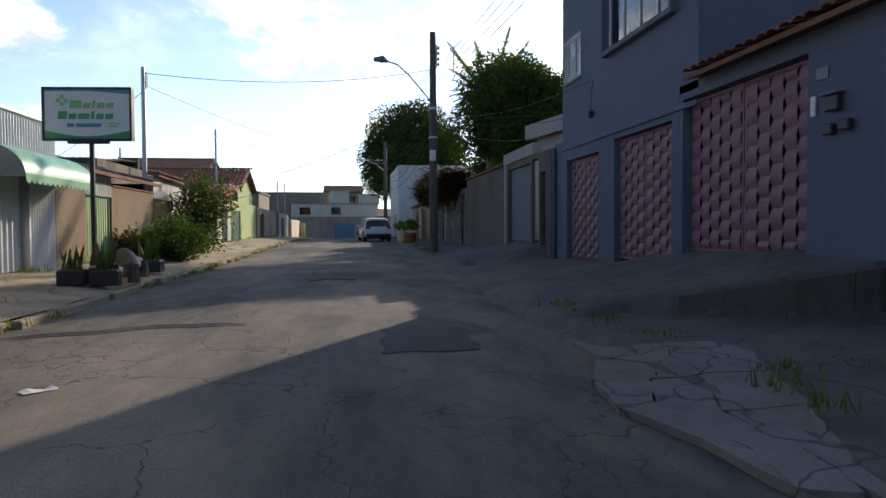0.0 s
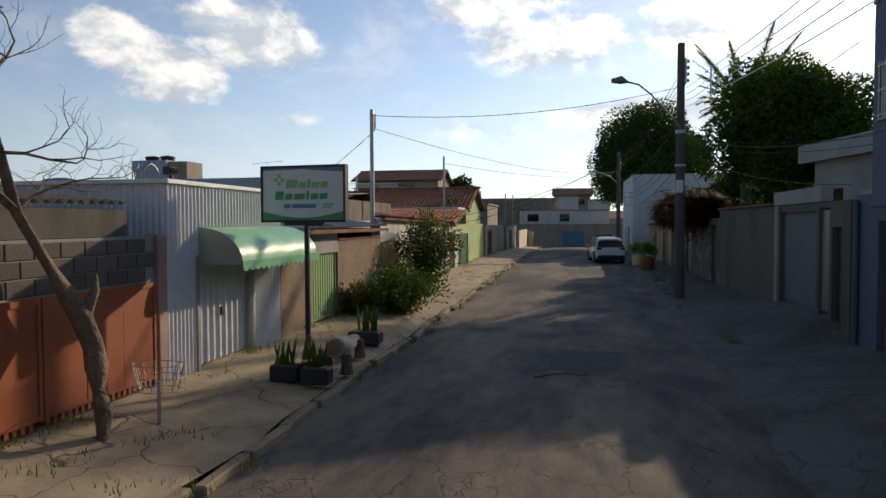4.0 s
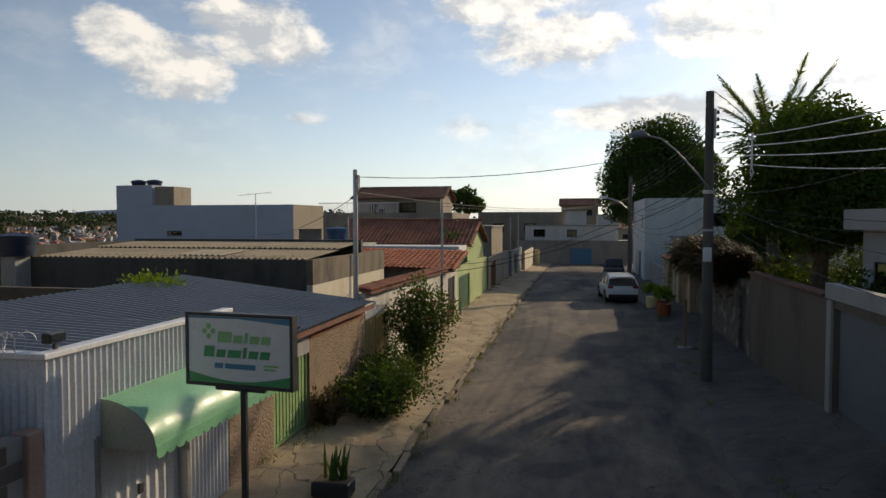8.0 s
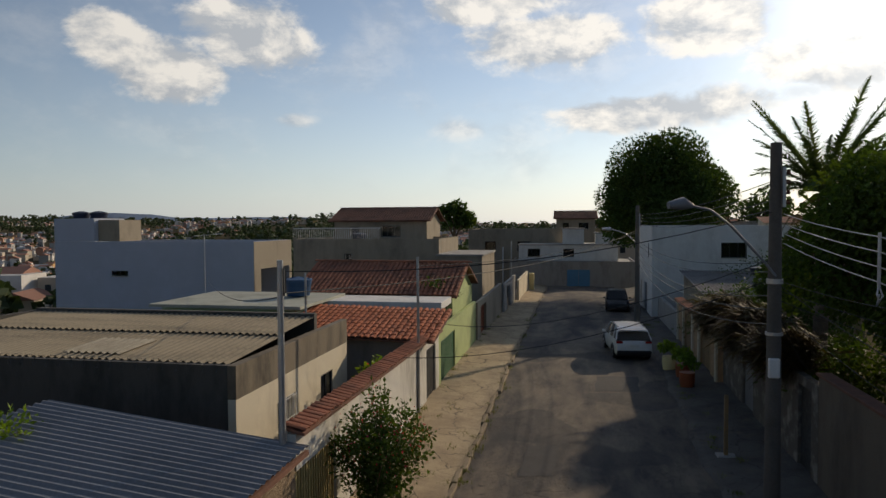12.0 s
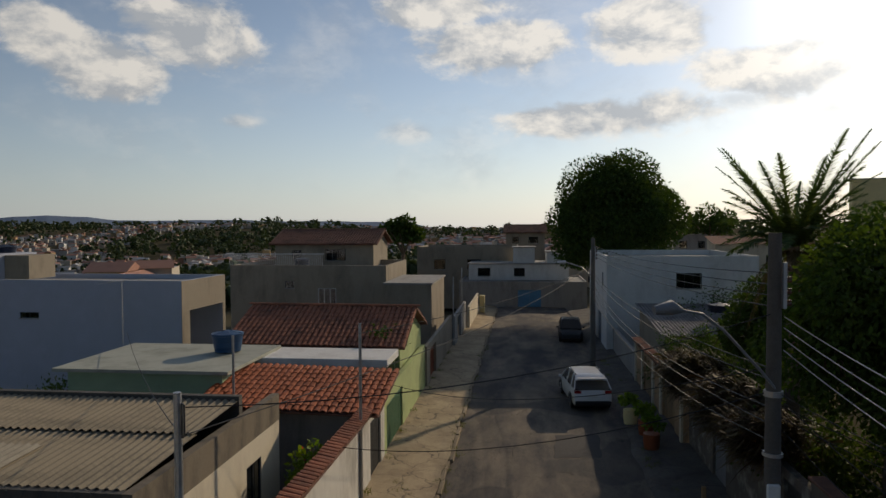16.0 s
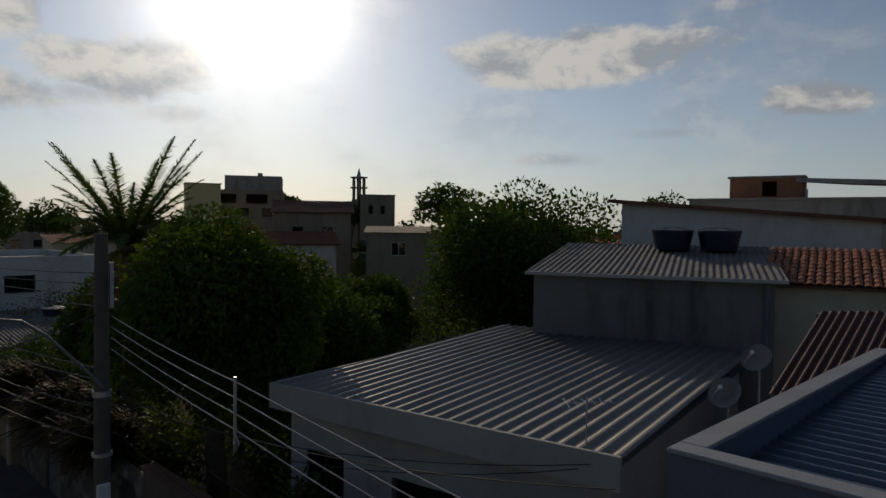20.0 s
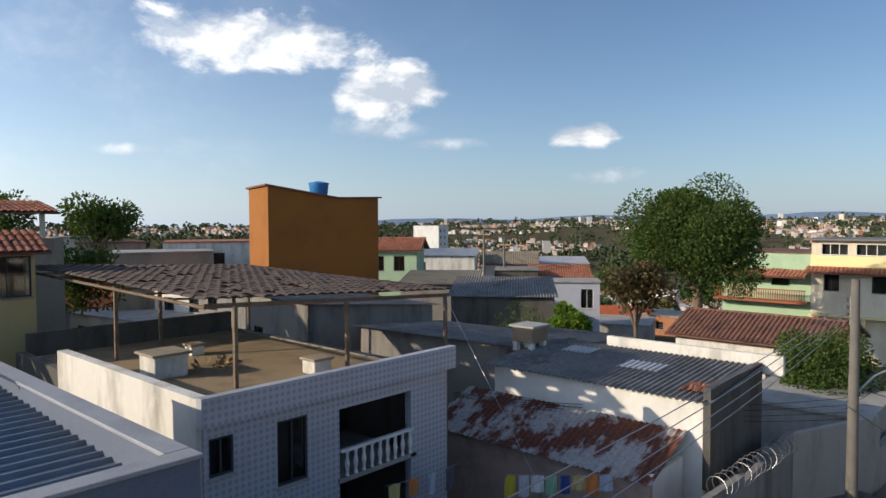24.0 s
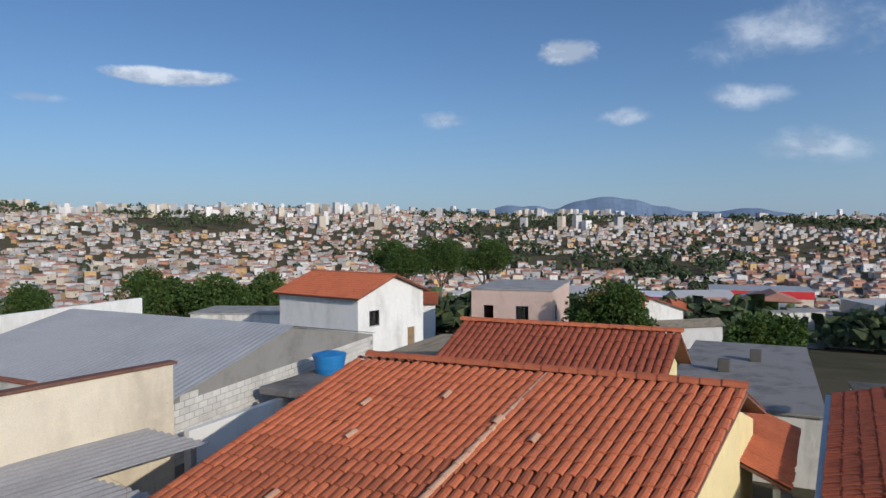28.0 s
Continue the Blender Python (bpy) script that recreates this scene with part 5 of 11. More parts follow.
# billboard on a post
def billboard():
    t = thing("billboard", (-4.7, 11.75, 0.2), "white and green billboard on a thin steel post", "sign")
    part("post", Geo().box(-4.735, -4.665, 11.76, 11.83, 0.1, 2.62, 0.008), M["dark_metal"], t)
    c = Vector((-4.765, 11.77, 2.60))
    m = Matrix.Translation(c) @ Matrix.Rotation(radians(-5.5), 4, "Z")
    W, H = 0.76, 0.95
    fr = Geo(m)
    fr.box(-W, W, 0.0, 0.12, 0.03, 0.07).box(-W, W, 0.0, 0.12, H - 0.04, H).box(-W, -W + 0.04, 0.0, 0.12, 0.07, H - 0.04).box(W - 0.04, W, 0.0, 0.12, 0.07, H - 0.04)
    part("sign_frame", fr, M["dark_metal"], t)
    part("sign_back", Geo(m).box(-W + 0.04, W - 0.04, 0.03, 0.10, 0.07, H - 0.04), M["dark_metal"], t)
    br = Geo(m)
    br.box(-0.35, 0.35, 0.03, 0.09, -0.02, 0.03)
    part("bracket", br, M["dark_metal"], t)
    face = part("sign_face", Geo(m).box(-W + 0.041, W - 0.041, 0.012, 0.028, 0.072, H - 0.042), plain("sign_white", (0.62, 0.68, 0.67), 0.4), t, "white printed panel")
    green = plain("sign_green", (0.05, 0.30, 0.12), 0.4)
    light = plain("sign_light_green", (0.22, 0.48, 0.20), 0.4)
    blue = plain("sign_teal", (0.06, 0.22, 0.33), 0.4)
    x0, x1 = -W + 0.045, W - 0.045
    arc = [(x0, 0.008, 0.075)] + [(x0 + (x1 - x0) * k / 12, 0.008, 0.075 + 0.13 - 0.10 * math.sin(math.pi * k / 12) ** 1) for k in range(13)] + [(x1, 0.008, 0.075)]
    part("lower_band", Geo(m).prism(arc, (0, 0.003, 0)), green, face)
    part("upper_band", Geo(m).prism([(x0, 0.008, H - 0.045), (x1, 0.008, H - 0.045), (x1, 0.008, H - 0.12), (0, 0.008, H - 0.065), (x0, 0.008, H - 0.075)], (0, 0.003, 0)), blue, face)
    logo = Geo(m)
    lx, lz = -0.42, 0.72
    for a, b in ((0, 0.062), (0, -0.062), (0.062, 0), (-0.062, 0)):
        logo.tube([(lx + a, 0.006, lz + b), (lx + a, 0.011, lz + b)], 0.036, 10)
    part("logo", logo, light, face)

    # the shop's name as plain slanted bars of its size and colours
    for x, z, ws, mt in ((-0.30, 0.585, (0.20, 0.12, 0.05, 0.13, 0.12), light), (-0.50, 0.40, (0.15, 0.13, 0.19, 0.05, 0.13, 0.13), green)):
        for k, w in enumerate(ws):
            hh = 0.135 if k == 0 or w < 0.06 else 0.095
            part("text_bar", Geo(m).prism([(x, 0.006, z), (x + w, 0.006, z), (x + w + 0.02, 0.006, z + hh), (x + 0.02, 0.006, z + hh)], (0, 0.004, 0)), mt, face)
            x += w + 0.03
    bars = Geo(m)
    bars.box(-0.34, -0.22, 0.006, 0.010, 0.262, 0.325).box(-0.19, 0.24, 0.006, 0.010, 0.262, 0.325)
    part("text_bar", bars, blue, face)
    sm = Geo(m)
    sm.box(0.36, 0.56, 0.006, 0.010, 0.31, 0.335).box(0.36, 0.52, 0.006, 0.010, 0.265, 0.29)
    part("text_bar", sm, light, face)


billboard()

# brown roughcast wall, green gate, roughcast again, slatted gate
front_wall("roughcast_wall", 14.27, 15.9, 0.3, 2.40, M["rough_brown"], "brown roughcast garden wall")
front_wall("roughcast_wall", 17.62, 21.35, 0.3, 2.18, M["rough_brown"], "brown roughcast wall with tiled top", coping="tile_old")
front_wall("gate_lintel", 15.9, 17.62, 2.2, 2.42, M["grey_render"], "weathered lintel over the green gate")


def barred_gate(y0, y1, z0, z1, mt, name, label, gap=0.11, back=None):
    t = thing(name, (-6.32, (y0 + y1) / 2, z0), label, "gate")
    fr = Geo()
    fr.box(-6.40, -6.34, y0, y0 + 0.05, z0, z1).box(-6.40, -6.34, y1 - 0.05, y1, z0, z1).box(-6.40, -6.34, y0 + 0.05, y1 - 0.05, z1 - 0.05, z1).box(-6.40, -6.34, y0 + 0.05, y1 - 0.05, z0, z0 + 0.05)
    part("gate_frame", fr, mt, t)
    y = y0 + 0.07
    while y < y1 - 0.09:
        part("slat", Geo().box(-6.385, -6.36, y, y + gap * 0.68, z0 + 0.052, z1 - 0.052), mt, t)
        y += gap
    if back:
        part("backing", Geo().box(-6.46, -6.45, y0, y1, z0, z1), back, t)


barred_gate(15.93, 17.58, 0.34, 2.14, M["green_gate"], "slatted_gate", "green slatted metal gate with yellowed bars", 0.15, M["slat"])
barred_gate(21.42, 23.5, 0.3, 2.3, M["slat"], "slatted_gate", "yellow-brown vertical slat gate", 0.13, M["wood"])
ww = front_wall("white_wall", 23.55, 35.0, 0.2, 2.72, M["old_white"], "stained white garden wall with brick-tile coping", holes=((32.8, 34.4, 0.2, 2.2),))
tile_slope(ww, (-6.12, 21.4, 2.78), (0, 13.6, -0.2), (-0.42, 0, 0.10), M["tile_old"], single=110, deck=True, step=0.22, row=0.4)
front_wall("wall_over_gate", 21.4, 23.55, 2.34, 2.74, M["old_white"], "white lintel over the slatted gate")
barred_gate(32.85, 34.35, 0.25, 2.15, M["dark_metal"], "iron_gate", "dark iron gate in the white wall", 0.12)
gw = front_wall("green_wall", 35.0, 45.0, 0.15, 2.55, M["green_paint"], "pale green house wall", holes=((35.4, 38.6, 0.15, 2.05),))
barred_gate(35.45, 38.55, 0.18, 2.0, M["dgreen"], "green_gate", "dark green sheet gate in the green wall", 0.12, M["dgreen"])
front_wall("brown_wall", 45.0, 57.0, 0.0, 2.45, M["tan_plaster"], "brown plaster wall further along the street", x=-6.2, holes=((46.2, 48.6, 0.0, 2.1),))
barred_gate(46.25, 48.55, 0.1, 2.05, M["rust_gate"], "brown_gate", "rust-brown sheet metal street gate", 0.14, M["rust_gate"])
front_wall("grey_wall", 57.0, 66.0, -0.2, 2.35, M["grey_render"], "grey rendered wall further along the street", x=-6.0, holes=((59, 61.5, -0.2, 2.0),))
barred_gate(59.05, 61.45, 0.05, 1.95, M["grey_metal"], "grey_gate", "grey sheet metal street gate", 0.14, M["grey_metal"])
front_wall("cream_wall", 66.0, 77.0, -0.3, 1.9, M["cream"], "cream wall near the end of the street", x=-5.7)
solo("gate_pillar", Geo().box(-5.6, -5.1, 77.0, 77.6, -0.4, 1.65, 0.03), M["yellow_paint"], "sunlit cream gate pillar", "pillar", kind="structure")

# dark sheet roof behind the roughcast walls
sh = thing("sheet_roof", (-9, 18, 2.6), "dark blue-grey corrugated shed roof behind the front wall", "roof", kind="structure")
part("roof_sheet", corr((-6.05, 14.4, 2.50), (0, 7.0, 0.06), (-5.6, 0, 0.62), 0.2, 0.022, flat=True), M["steel_roof"], sh)
part("roof_patch", corr((-6.15, 15.75, 2.56), (0, 1.1, 0.01), (-2.2, 0, 0.243), 0.2, 0.022, flat=True), surface("yellowed_translucent_sheet", (0.24, 0.19, 0.07), None, None, 0.5), sh, "yellowed translucent sheet")
part("fascia", Geo().box(-6.12, -6.04, 14.4, 21.4, 2.38, 2.47), M["tile_dark"], sh)
part("shed_wall", Geo().box(-11.6, -11.45, 14.4, 21.4, -0.3, 3.1).box(-11.45, -6.5, 21.25, 21.4, -0.3, 2.48), M["dark_render"], sh)

# block of workshops with a fibre-cement roof behind a parapet
fb = thing("workshop_block", (-12, 24, 0), "low dark workshop block with fibre-cement roof and parapet", "house")
part("wall", Geo().box(-18.7, -8.9, 23.6, 23.8, -0.5, 3.5), M["dark_render"], fb)
me_ = base_line((-8.7, 23.6), (-8.7, 31.2))
wl = part("wall", wall_geo(me_, 7.6, -0.5, 2.72, 0.2, [(2.2, 3.3, 0.9, 2.1), (5.2, 6.2, 0.9, 2.1)]), M["cream"], fb, "sunlit cream lower wall")
opening(wl, me_, 2.2, 3.3, 0.9, 2.1, "win bars white", 0.2)
opening(wl, me_, 5.2, 6.2, 0.9, 2.1, "win", 0.2)
part("parapet", wall_geo(me_ @ Matrix.Translation((0, -0.01, 0)), 7.6, 2.724, 3.5, 0.22), M["parapet_mould"], fb, "mouldy cement parapet")
part("wall", Geo().box(-18.7, -8.92, 28.9, 29.1, -0.5, 3.98), M["dark_render"], fb)
part("wall", Geo().box(-18.9, -18.7, 23.6, 29.1, -0.5, 3.9), M["dark_render"], fb)
part("roof_sheet", corr((-18.6, 23.75, 3.52), (9.66, 0, 0), (0, 2.9, 0.17), 0.2, 0.03), M["fibro"], fb)
part("roof_sheet", corr((-18.6, 26.5, 3.74), (9.66, 0, 0), (0, 2.45, 0.14), 0.2, 0.03), M["fibro"], fb)
part("sheet_patch", corr((-13.6, 24.1, 3.59), (1.6, 0, 0), (0, 1.5, 0.088), 0.2, 0.03), surface("paler_fibre_cement", (0.38, 0.34, 0.26), None, None, 0.95, stain=0.7), fb, "paler newer sheet")
solo("barbed_wire", razor_coil((-16.5, 23.45, 3.5), (-9.0, 23.45, 3.5), 0.13, 22, 0.004, 7), M["dark_metal"], "coils of barbed wire along the dark wall", "barbed wire")
solo("back_wall", Geo().box(-18.6, -11.7, 18.9, 19.1, -0.5, 3.0), M["dark_render"], "dark yard wall behind the shed roof", "wall", kind="structure")

# green house with flat roof, roof tank and tiled porch
M["moss_slab"] = surface("mossy_pale_slab", (0.42, 0.43, 0.36), (0.22, 0.23, 0.18), None, 0.95, stain=0.7, amount=0.8)
gh = house("green_house", "pale green house with flat white roof slab", (-17.4, 33.9), 5.7, 4.4, -0.2, 3.45, 0, M["teal_green"], {"S": [(1.2, 2.6, 1.2, 2.4, "win")]}, roof_mat=M["moss_slab"], over=0.35)
solo("slab_roof", Geo().box(-11.6, -6.5, 36.6, 38.9, 3.15, 3.45, 0.02), M["white_paint"], "white flat roof slab between the tiled roofs", "roof", kind="structure")
water_tank((-12.9, 37.0, 3.62), 0.58, 0.66, M["tank"], "blue plastic water tank on the green house's roof")
porch = thing("tiled_porch", (-9, 34, 0), "porch roof of weathered clay tiles", "roof", kind="structure")
tile_slope(porch, (-12.0, 32.2, 2.72), (6.1, 0, -0.12), (0, 3.6, 0.62), M["tile"], single=190)
part("wall", Geo().box(-12.0, -6.5, 32.6, 32.8, -0.2, 2.6), M["shade_grey"], porch)
part("porch_wall", Geo().box(-12.1, -12.0, 32.4, 36.0, -0.2, 2.7), M["green_paint"], porch)
upper = thing("tiled_house", (-10, 41.5, 0), "low house with a dark clay tile roof", "house")
tile_slope(upper, (-14.2, 39.2, 3.45), (7.9, 0, -0.05), (0, 3.4, 1.25), M["tile_old"])
tile_slope(upper, (-6.3, 46.0, 3.45), (-7.9, 0, 0.05), (0, -3.4, 1.25), M["tile_old"])
ridge(upper, (-14.3, 42.6, 4.75), (-6.2, 42.6, 4.72), M["tile_old"])
part("wall", Geo().box(-13.8, -6.8, 39.5, 39.7, -0.2, 3.4), M["green_paint"], upper)
part("wall", Geo().box(-13.8, -13.6, 39.7, 45.6, -0.2, 3.4), M["green_paint"], upper)
part("wall", Geo().box(-6.8, -6.6, 39.7, 45.6, -0.2, 3.4), M["green_paint"], upper)
part("gable_wall", Geo().prism([(-6.8, 39.6, 3.4), (-6.8, 45.6, 3.4), (-6.8, 42.6, 4.6)], (0.18, 0, 0)), M["green_paint"], upper)
part("gable_wall", Geo().prism([(-13.8, 39.6, 3.4), (-13.8, 45.6, 3.4), (-13.8, 42.6, 4.6)], (0.18, 0, 0)), M["green_paint"], upper)

# pale lavender building
lv = house("pale_building", "plain pale lavender building with one small window", (-31.3, 44.3), 12.9, 4.6, -1.5, 5.5, -2, M["lav_paint"], {"S": [(3.85, 4.95, 3.76, 4.07, "win")], "E": [(0.75, 4.3, 0.6, 4.2, "void")]}, parapet=0.25)
fml = Matrix.Translation((-31.3, 44.3, 0)) @ Matrix.Rotation(radians(-2), 4, "Z")
part("stair_tower", Geo(fml).box(0.0, 2.75, 0.0, 2.6, 5.76, 7.1), M["lav_paint"], lv)
part("tower_side", Geo(fml).box(2.77, 4.2, 0.3, 2.2, 5.76, 7.0), M["tan_plaster"], lv)
ml_ = base_line(fml @ Vector((12.9, 0, 0)), fml @ Vector((12.9, 4.6, 0))) @ Matrix.Translation((0, -0.025, 0))
part("end_face", wall_geo(ml_, 4.6, -1.5, 5.74, 0.02, [(0.75, 4.3, 0.6, 4.2)]), M["tan_plaster"], lv, "tan end wall")
water_tank((-30.5, 45.6, 7.1), 0.5, 0.3, M["tank_dark"], "dark water tank on the stair tower")
water_tank((-29.3, 45.6, 7.1), 0.5, 0.3, M["tank_dark"], "dark water tank on the stair tower")

# two-storey house with roof terrace
tr = house("terrace_house", "two-storey beige house with roof terrace and railing", (-24.0, 62), 12.3, 9, -1.0, 5.0, 0, M["tan_plaster"], {"S": [(4.4, 5.1, 3.7, 4.25, "win"), (7.0, 8.4, 2.4, 3.7, "win white")], "E": [(1, 3, 1, 3, "void")]}, parapet=0.45)
rl = Geo()
for k in range(47):
    rl.box(-24 + k * 0.16 - 0.012, -24 + k * 0.16 + 0.012, 61.98, 62.0, 5.453, 6.35)
rl.box(-24, -16.5, 61.97, 62.01, 6.3, 6.36)
part("railing", rl, M["white_plastic"], tr, "white steel railing")
house("upper_house", "beige upper house with hipped tile roof", (-22.6, 68), 8.6, 6, 4.0, 6.95, 0, M["tan_plaster"], {"S": [(1.5, 2.3, 5.6, 6.4, "win"), (4.4, 6.2, 5.5, 6.5, "win")]}, roof="gable_x", roof_mat=M["tile_dark"])
water_tank((-18.9, 64, 5.0), 0.6, 0.8, M["tank_dark"], "dark water tank on the roof terrace")
solo("antenna", Geo().tube([(-18.2, 38.5, 3.5), (-18.2, 38.5, 6.2)], 0.02, 5).tube([(-19.0, 38.2, 6.1), (-17.4, 38.8, 6.3)], 0.012, 4).tube([(-18.9, 37.9, 6.1), (-18.7, 38.6, 6.15)], 0.008, 4).tube([(-18.4, 38.0, 6.2), (-18.2, 38.8, 6.2)], 0.008, 4).tube([(-17.7, 38.4, 6.25), (-17.5, 39.1, 6.25)], 0.008, 4), M["galv"], "television antenna on a thin mast", "antenna")
house("side_house", "narrow beige house with a tiled porch", (-11.4, 60), 3.4, 8, -1, 4.2, 0, M["tan_plaster"], {"S": [(0.8, 2.4, 0.5, 2.6, "void")]})
house("far_beige_house", "long beige flat-roofed house", (-14, 92), 12, 9, -1.5, 5.6, 0, M["tan_plaster"], {"S": [(2, 3.4, 3.2, 4.4, "win"), (6, 7.6, 3.2, 4.4, "win")]}, parapet=0.3)
# far end of the street
house("end_house", "white house with roof terrace at the end of the street", (-8.2, 84), 13.5, 9, -1.5, 2.3, 0, M["grey_render"], {"S": [(6.25, 8.7, -0.3, 1.55, "void")]}, parapet=0.15)
part_gate = thing("blue_gate", (-0.7, 83.9, -0.3), "blue double garage gate at the end of the street", "gate")
for a in (-1.94, -0.70):
    part("gate_leaf", corr((a, 84.06, -0.28), (1.22, 0, 0), (0, 0, 1.82), 0.12, 0.012, flat=True), M["blue_door"], part_gate)
house("upper_storey_house", "white upper storey at the end of the street", (-7.4, 87), 11.0, 6, 2.35, 4.1, 0, M["white_paint"], {"S": [(1, 2.4, 2.8, 3.7, "win"), (5, 6.2, 2.8, 3.7, "win")]})
house("rooftop_room", "white rooftop room at the end of the street", (-2.5, 88), 2.4, 3, 4.23, 5.9, 0, M["white_paint"])
house("rooftop_annex", "white rooftop annex beside the room", (1.2, 88), 2.6, 3, 4.23, 5.4, 0, M["white_paint"])
house("dark_roof_house", "small house with dark hipped roof on the skyline", (-4.0, 118), 6, 6, 3.0, 7.3, 0, M["tan_plaster"], {"S": [(1, 2, 5.6, 6.6, "win"), (3.5, 5, 5.6, 6.6, "win")]}, roof="gable_x", roof_mat=M["tile_dark"])


# ======== right-hand side of the street ========
def pressed_gate(name, y0, y1, z0, z1, x, label, leaves=2):
    """Sheet gate of upright strips woven over and under."""
    t = thing(name, (x, (y0 + y1) / 2, z0), label, "gate", "pink garage gates")
    w = (y1 - y0) / leaves
    rows = 8
    for l in range(leaves):
        a = y0 + w * l + 0.012
        b = a + w - 0.024
        fr = Geo()
        fr.box(x - 0.03, x + 0.03, a, a + 0.04, z0, z1).box(x - 0.03, x + 0.03, b - 0.04, b, z0, z1).box(x - 0.03, x + 0.03, a + 0.04, b - 0.04, z1 - 0.04, z1).box(x - 0.03, x + 0.03, a + 0.04, b - 0.04, z0, z0 + 0.04)
        leaf = part("gate_leaf", fr, M["pink_gate"], t)
        cols = max(3, round((b - a - 0.08) / 0.235))
        cw = (b - a - 0.08) / cols
        rh = (z1 - z0 - 0.08) / rows
        for c in range(cols):
            off = 0.5 if c % 2 else 0.0
            g = Geo()
            ya = a + 0.04 + cw * c
            for r in range(-1, rows + 1):
                za, zb = z0 + 0.04 + (r + off) * rh, z0 + 0.04 + (r + 1 + off) * rh
                za, zb = max(za, z0 + 0.04), min(zb, z1 - 0.04)
                if zb - za < 0.02:
                    continue
                k = 5

                def bulge(u, v, za=za, zb=zb, ya=ya):
                    s = math.sin(math.pi * v)
                    return (x - 0.012 - 0.034 * s, ya + cw * (0.06 + 0.88 * u), za + (zb - za) * v)

                g.grid(bulge, 1, k, 0.004)
            part("strip", g, M["pink_gate"], leaf)
        part("backing", Geo().box(x + 0.02, x + 0.028, a + 0.04, b - 0.04, z0 + 0.04, z1 - 0.04), M["dark_metal"], leaf)


def blue_house():
    t = thing("blue_house", (8.5, 12, 0.2), "two-storey blue-grey house with flat parapet roof", "house")
    x0, x1, y0, y1 = 4.7, 12.5, 9.06, 15.3
    m = base_line((x0, y1), (x0, y0))
    W = y1 - y0

    def u(y):
        return y1 - y

    holes = [(u(14.4), u(12.4), 0.0, 2.62), (u(11.6), u(9.3), 0.0, 2.76), (u(14.45), u(13.45), 4.38, 5.33), (u(11.95), u(9.2), 4.48, 6.0)]
    part("wall", wall_geo(m, W, -0.3, 3.1, 0.2, holes[:2]), M["blue_paint"], t, "ground-floor front")
    part("wall", Geo().box(x0 + 0.2, x1, y0, y0 + 0.2, -0.3, 3.1), M["blue_paint"], t)
    y0, y1 = 8.5, 14.7
    m = base_line((x0, y1), (x0, y0))
    W = y1 - y0
    holes = holes[:2] + [(u(14.45), u(13.45), 4.38, 5.33), (u(11.95), u(9.2), 4.48, 6.0)]
    wl = part("wall", wall_geo(m, W, 3.1, 6.4, 0.2, holes[2:]), M["blue_paint"], t, "upper front")
    opening(wl, m, *holes[2], "win bars white", 0.2)
    opening(wl, m, *holes[3], "win white", 0.2)
    part("wall", Geo().box(x0 + 0.2, x1, y0, y0 + 0.2, 3.1, 6.4), M["blue_paint"], t)
    part("wall", Geo().box(x0 + 0.2, x1, y1 - 0.2, y1, 3.1, 6.4), M["blue_paint"], t)
    part("wall", Geo().box(x0 + 0.2, x1, 15.1, 15.3, -0.3, 3.1), M["blue_paint"], t)
    part("ledge", Geo().box(x0 + 0.01, x1, y1 + 0.004, 15.3, 3.104, 3.18), M["grey_render"], t)
    part("wall", Geo().box(x1 - 0.2, x1, y0 + 0.2, y1 - 0.2, -0.3, 6.4), M["blue_paint"], t)
    zinc = surface("grey_capping", (0.30, 0.31, 0.33), (0.20, 0.205, 0.22), None, 0.7, 0.05, stain=0.8)
    for a, b, c, d in ((x0 - 0.03, x0 + 0.24, y0 - 0.03, y1 + 0.03), (x1 - 0.24, x1 + 0.03, y0 - 0.03, y1 + 0.03), (x0 + 0.24, x1 - 0.24, y0 - 0.03, y0 + 0.24), (x0 + 0.24, x1 - 0.24, y1 - 0.24, y1 + 0.03)):
        part("parapet_cap", Geo().box(a, b, c, d, 6.403, 6.45, 0.01), zinc, t, "pale metal parapet capping")
    part("roof_sheet", ribbed((x0 + 0.2, y0 + 0.2, 6.02), (x1 - x0 - 0.4, 0, 0.25), (0, W - 0.4, 0), 0.245, 0.045), M["blue_roof"], t)
    part("gutter", Geo().box(x0 + 0.2, x0 + 0.32, y0 + 0.2, y1 - 0.2, 5.96, 6.0), M["galv"], t)
    part("string_course", Geo().box(x0 - 0.03, x0, y0, y1, 2.86, 2.94, 0.01), M["blue_paint"], t)
    part("floor_slab", Geo().box(x0 + 0.21, x1 - 0.21, y0 + 0.01, y1 - 0.21, 2.95, 3.098), M["dark_room"], t)
    pipe = Geo()
    pipe.tube([(4.64, 15.2, 0.3), (4.64, 15.2, 3.0)], 0.05, 10)
    part("drain_pipe", pipe, M["blue_paint"], t)
    part("wall_lamp", Geo().box(4.60, 4.7, 12.7, 12.82, 3.35, 3.5, 0.02).tube([(4.66, 12.76, 3.5), (4.68, 12.7, 4.1)], 0.008, 5), M["dark_metal"], t)
    pressed_gate("pressed_gate", 12.42, 14.38, 0.34, 2.60, 4.84, "pink pressed-sheet garage gate in the blue-grey house")
    pressed_gate("pressed_gate", 9.32, 11.58, 0.50, 2.74, 4.84, "pink pressed-sheet garage gate in the blue-grey house")
    # window surround of the large window
    sur = Geo()
    sur.box(4.58, 4.7, 9.12, 12.03, 4.38, 4.48, 0.01).box(4.58, 4.7, 9.12, 9.2, 4.48, 6.0).box(4.58, 4.7, 11.95, 12.03, 4.48, 6.0)
    part("window_surround", sur, M["blue_paint"], t)
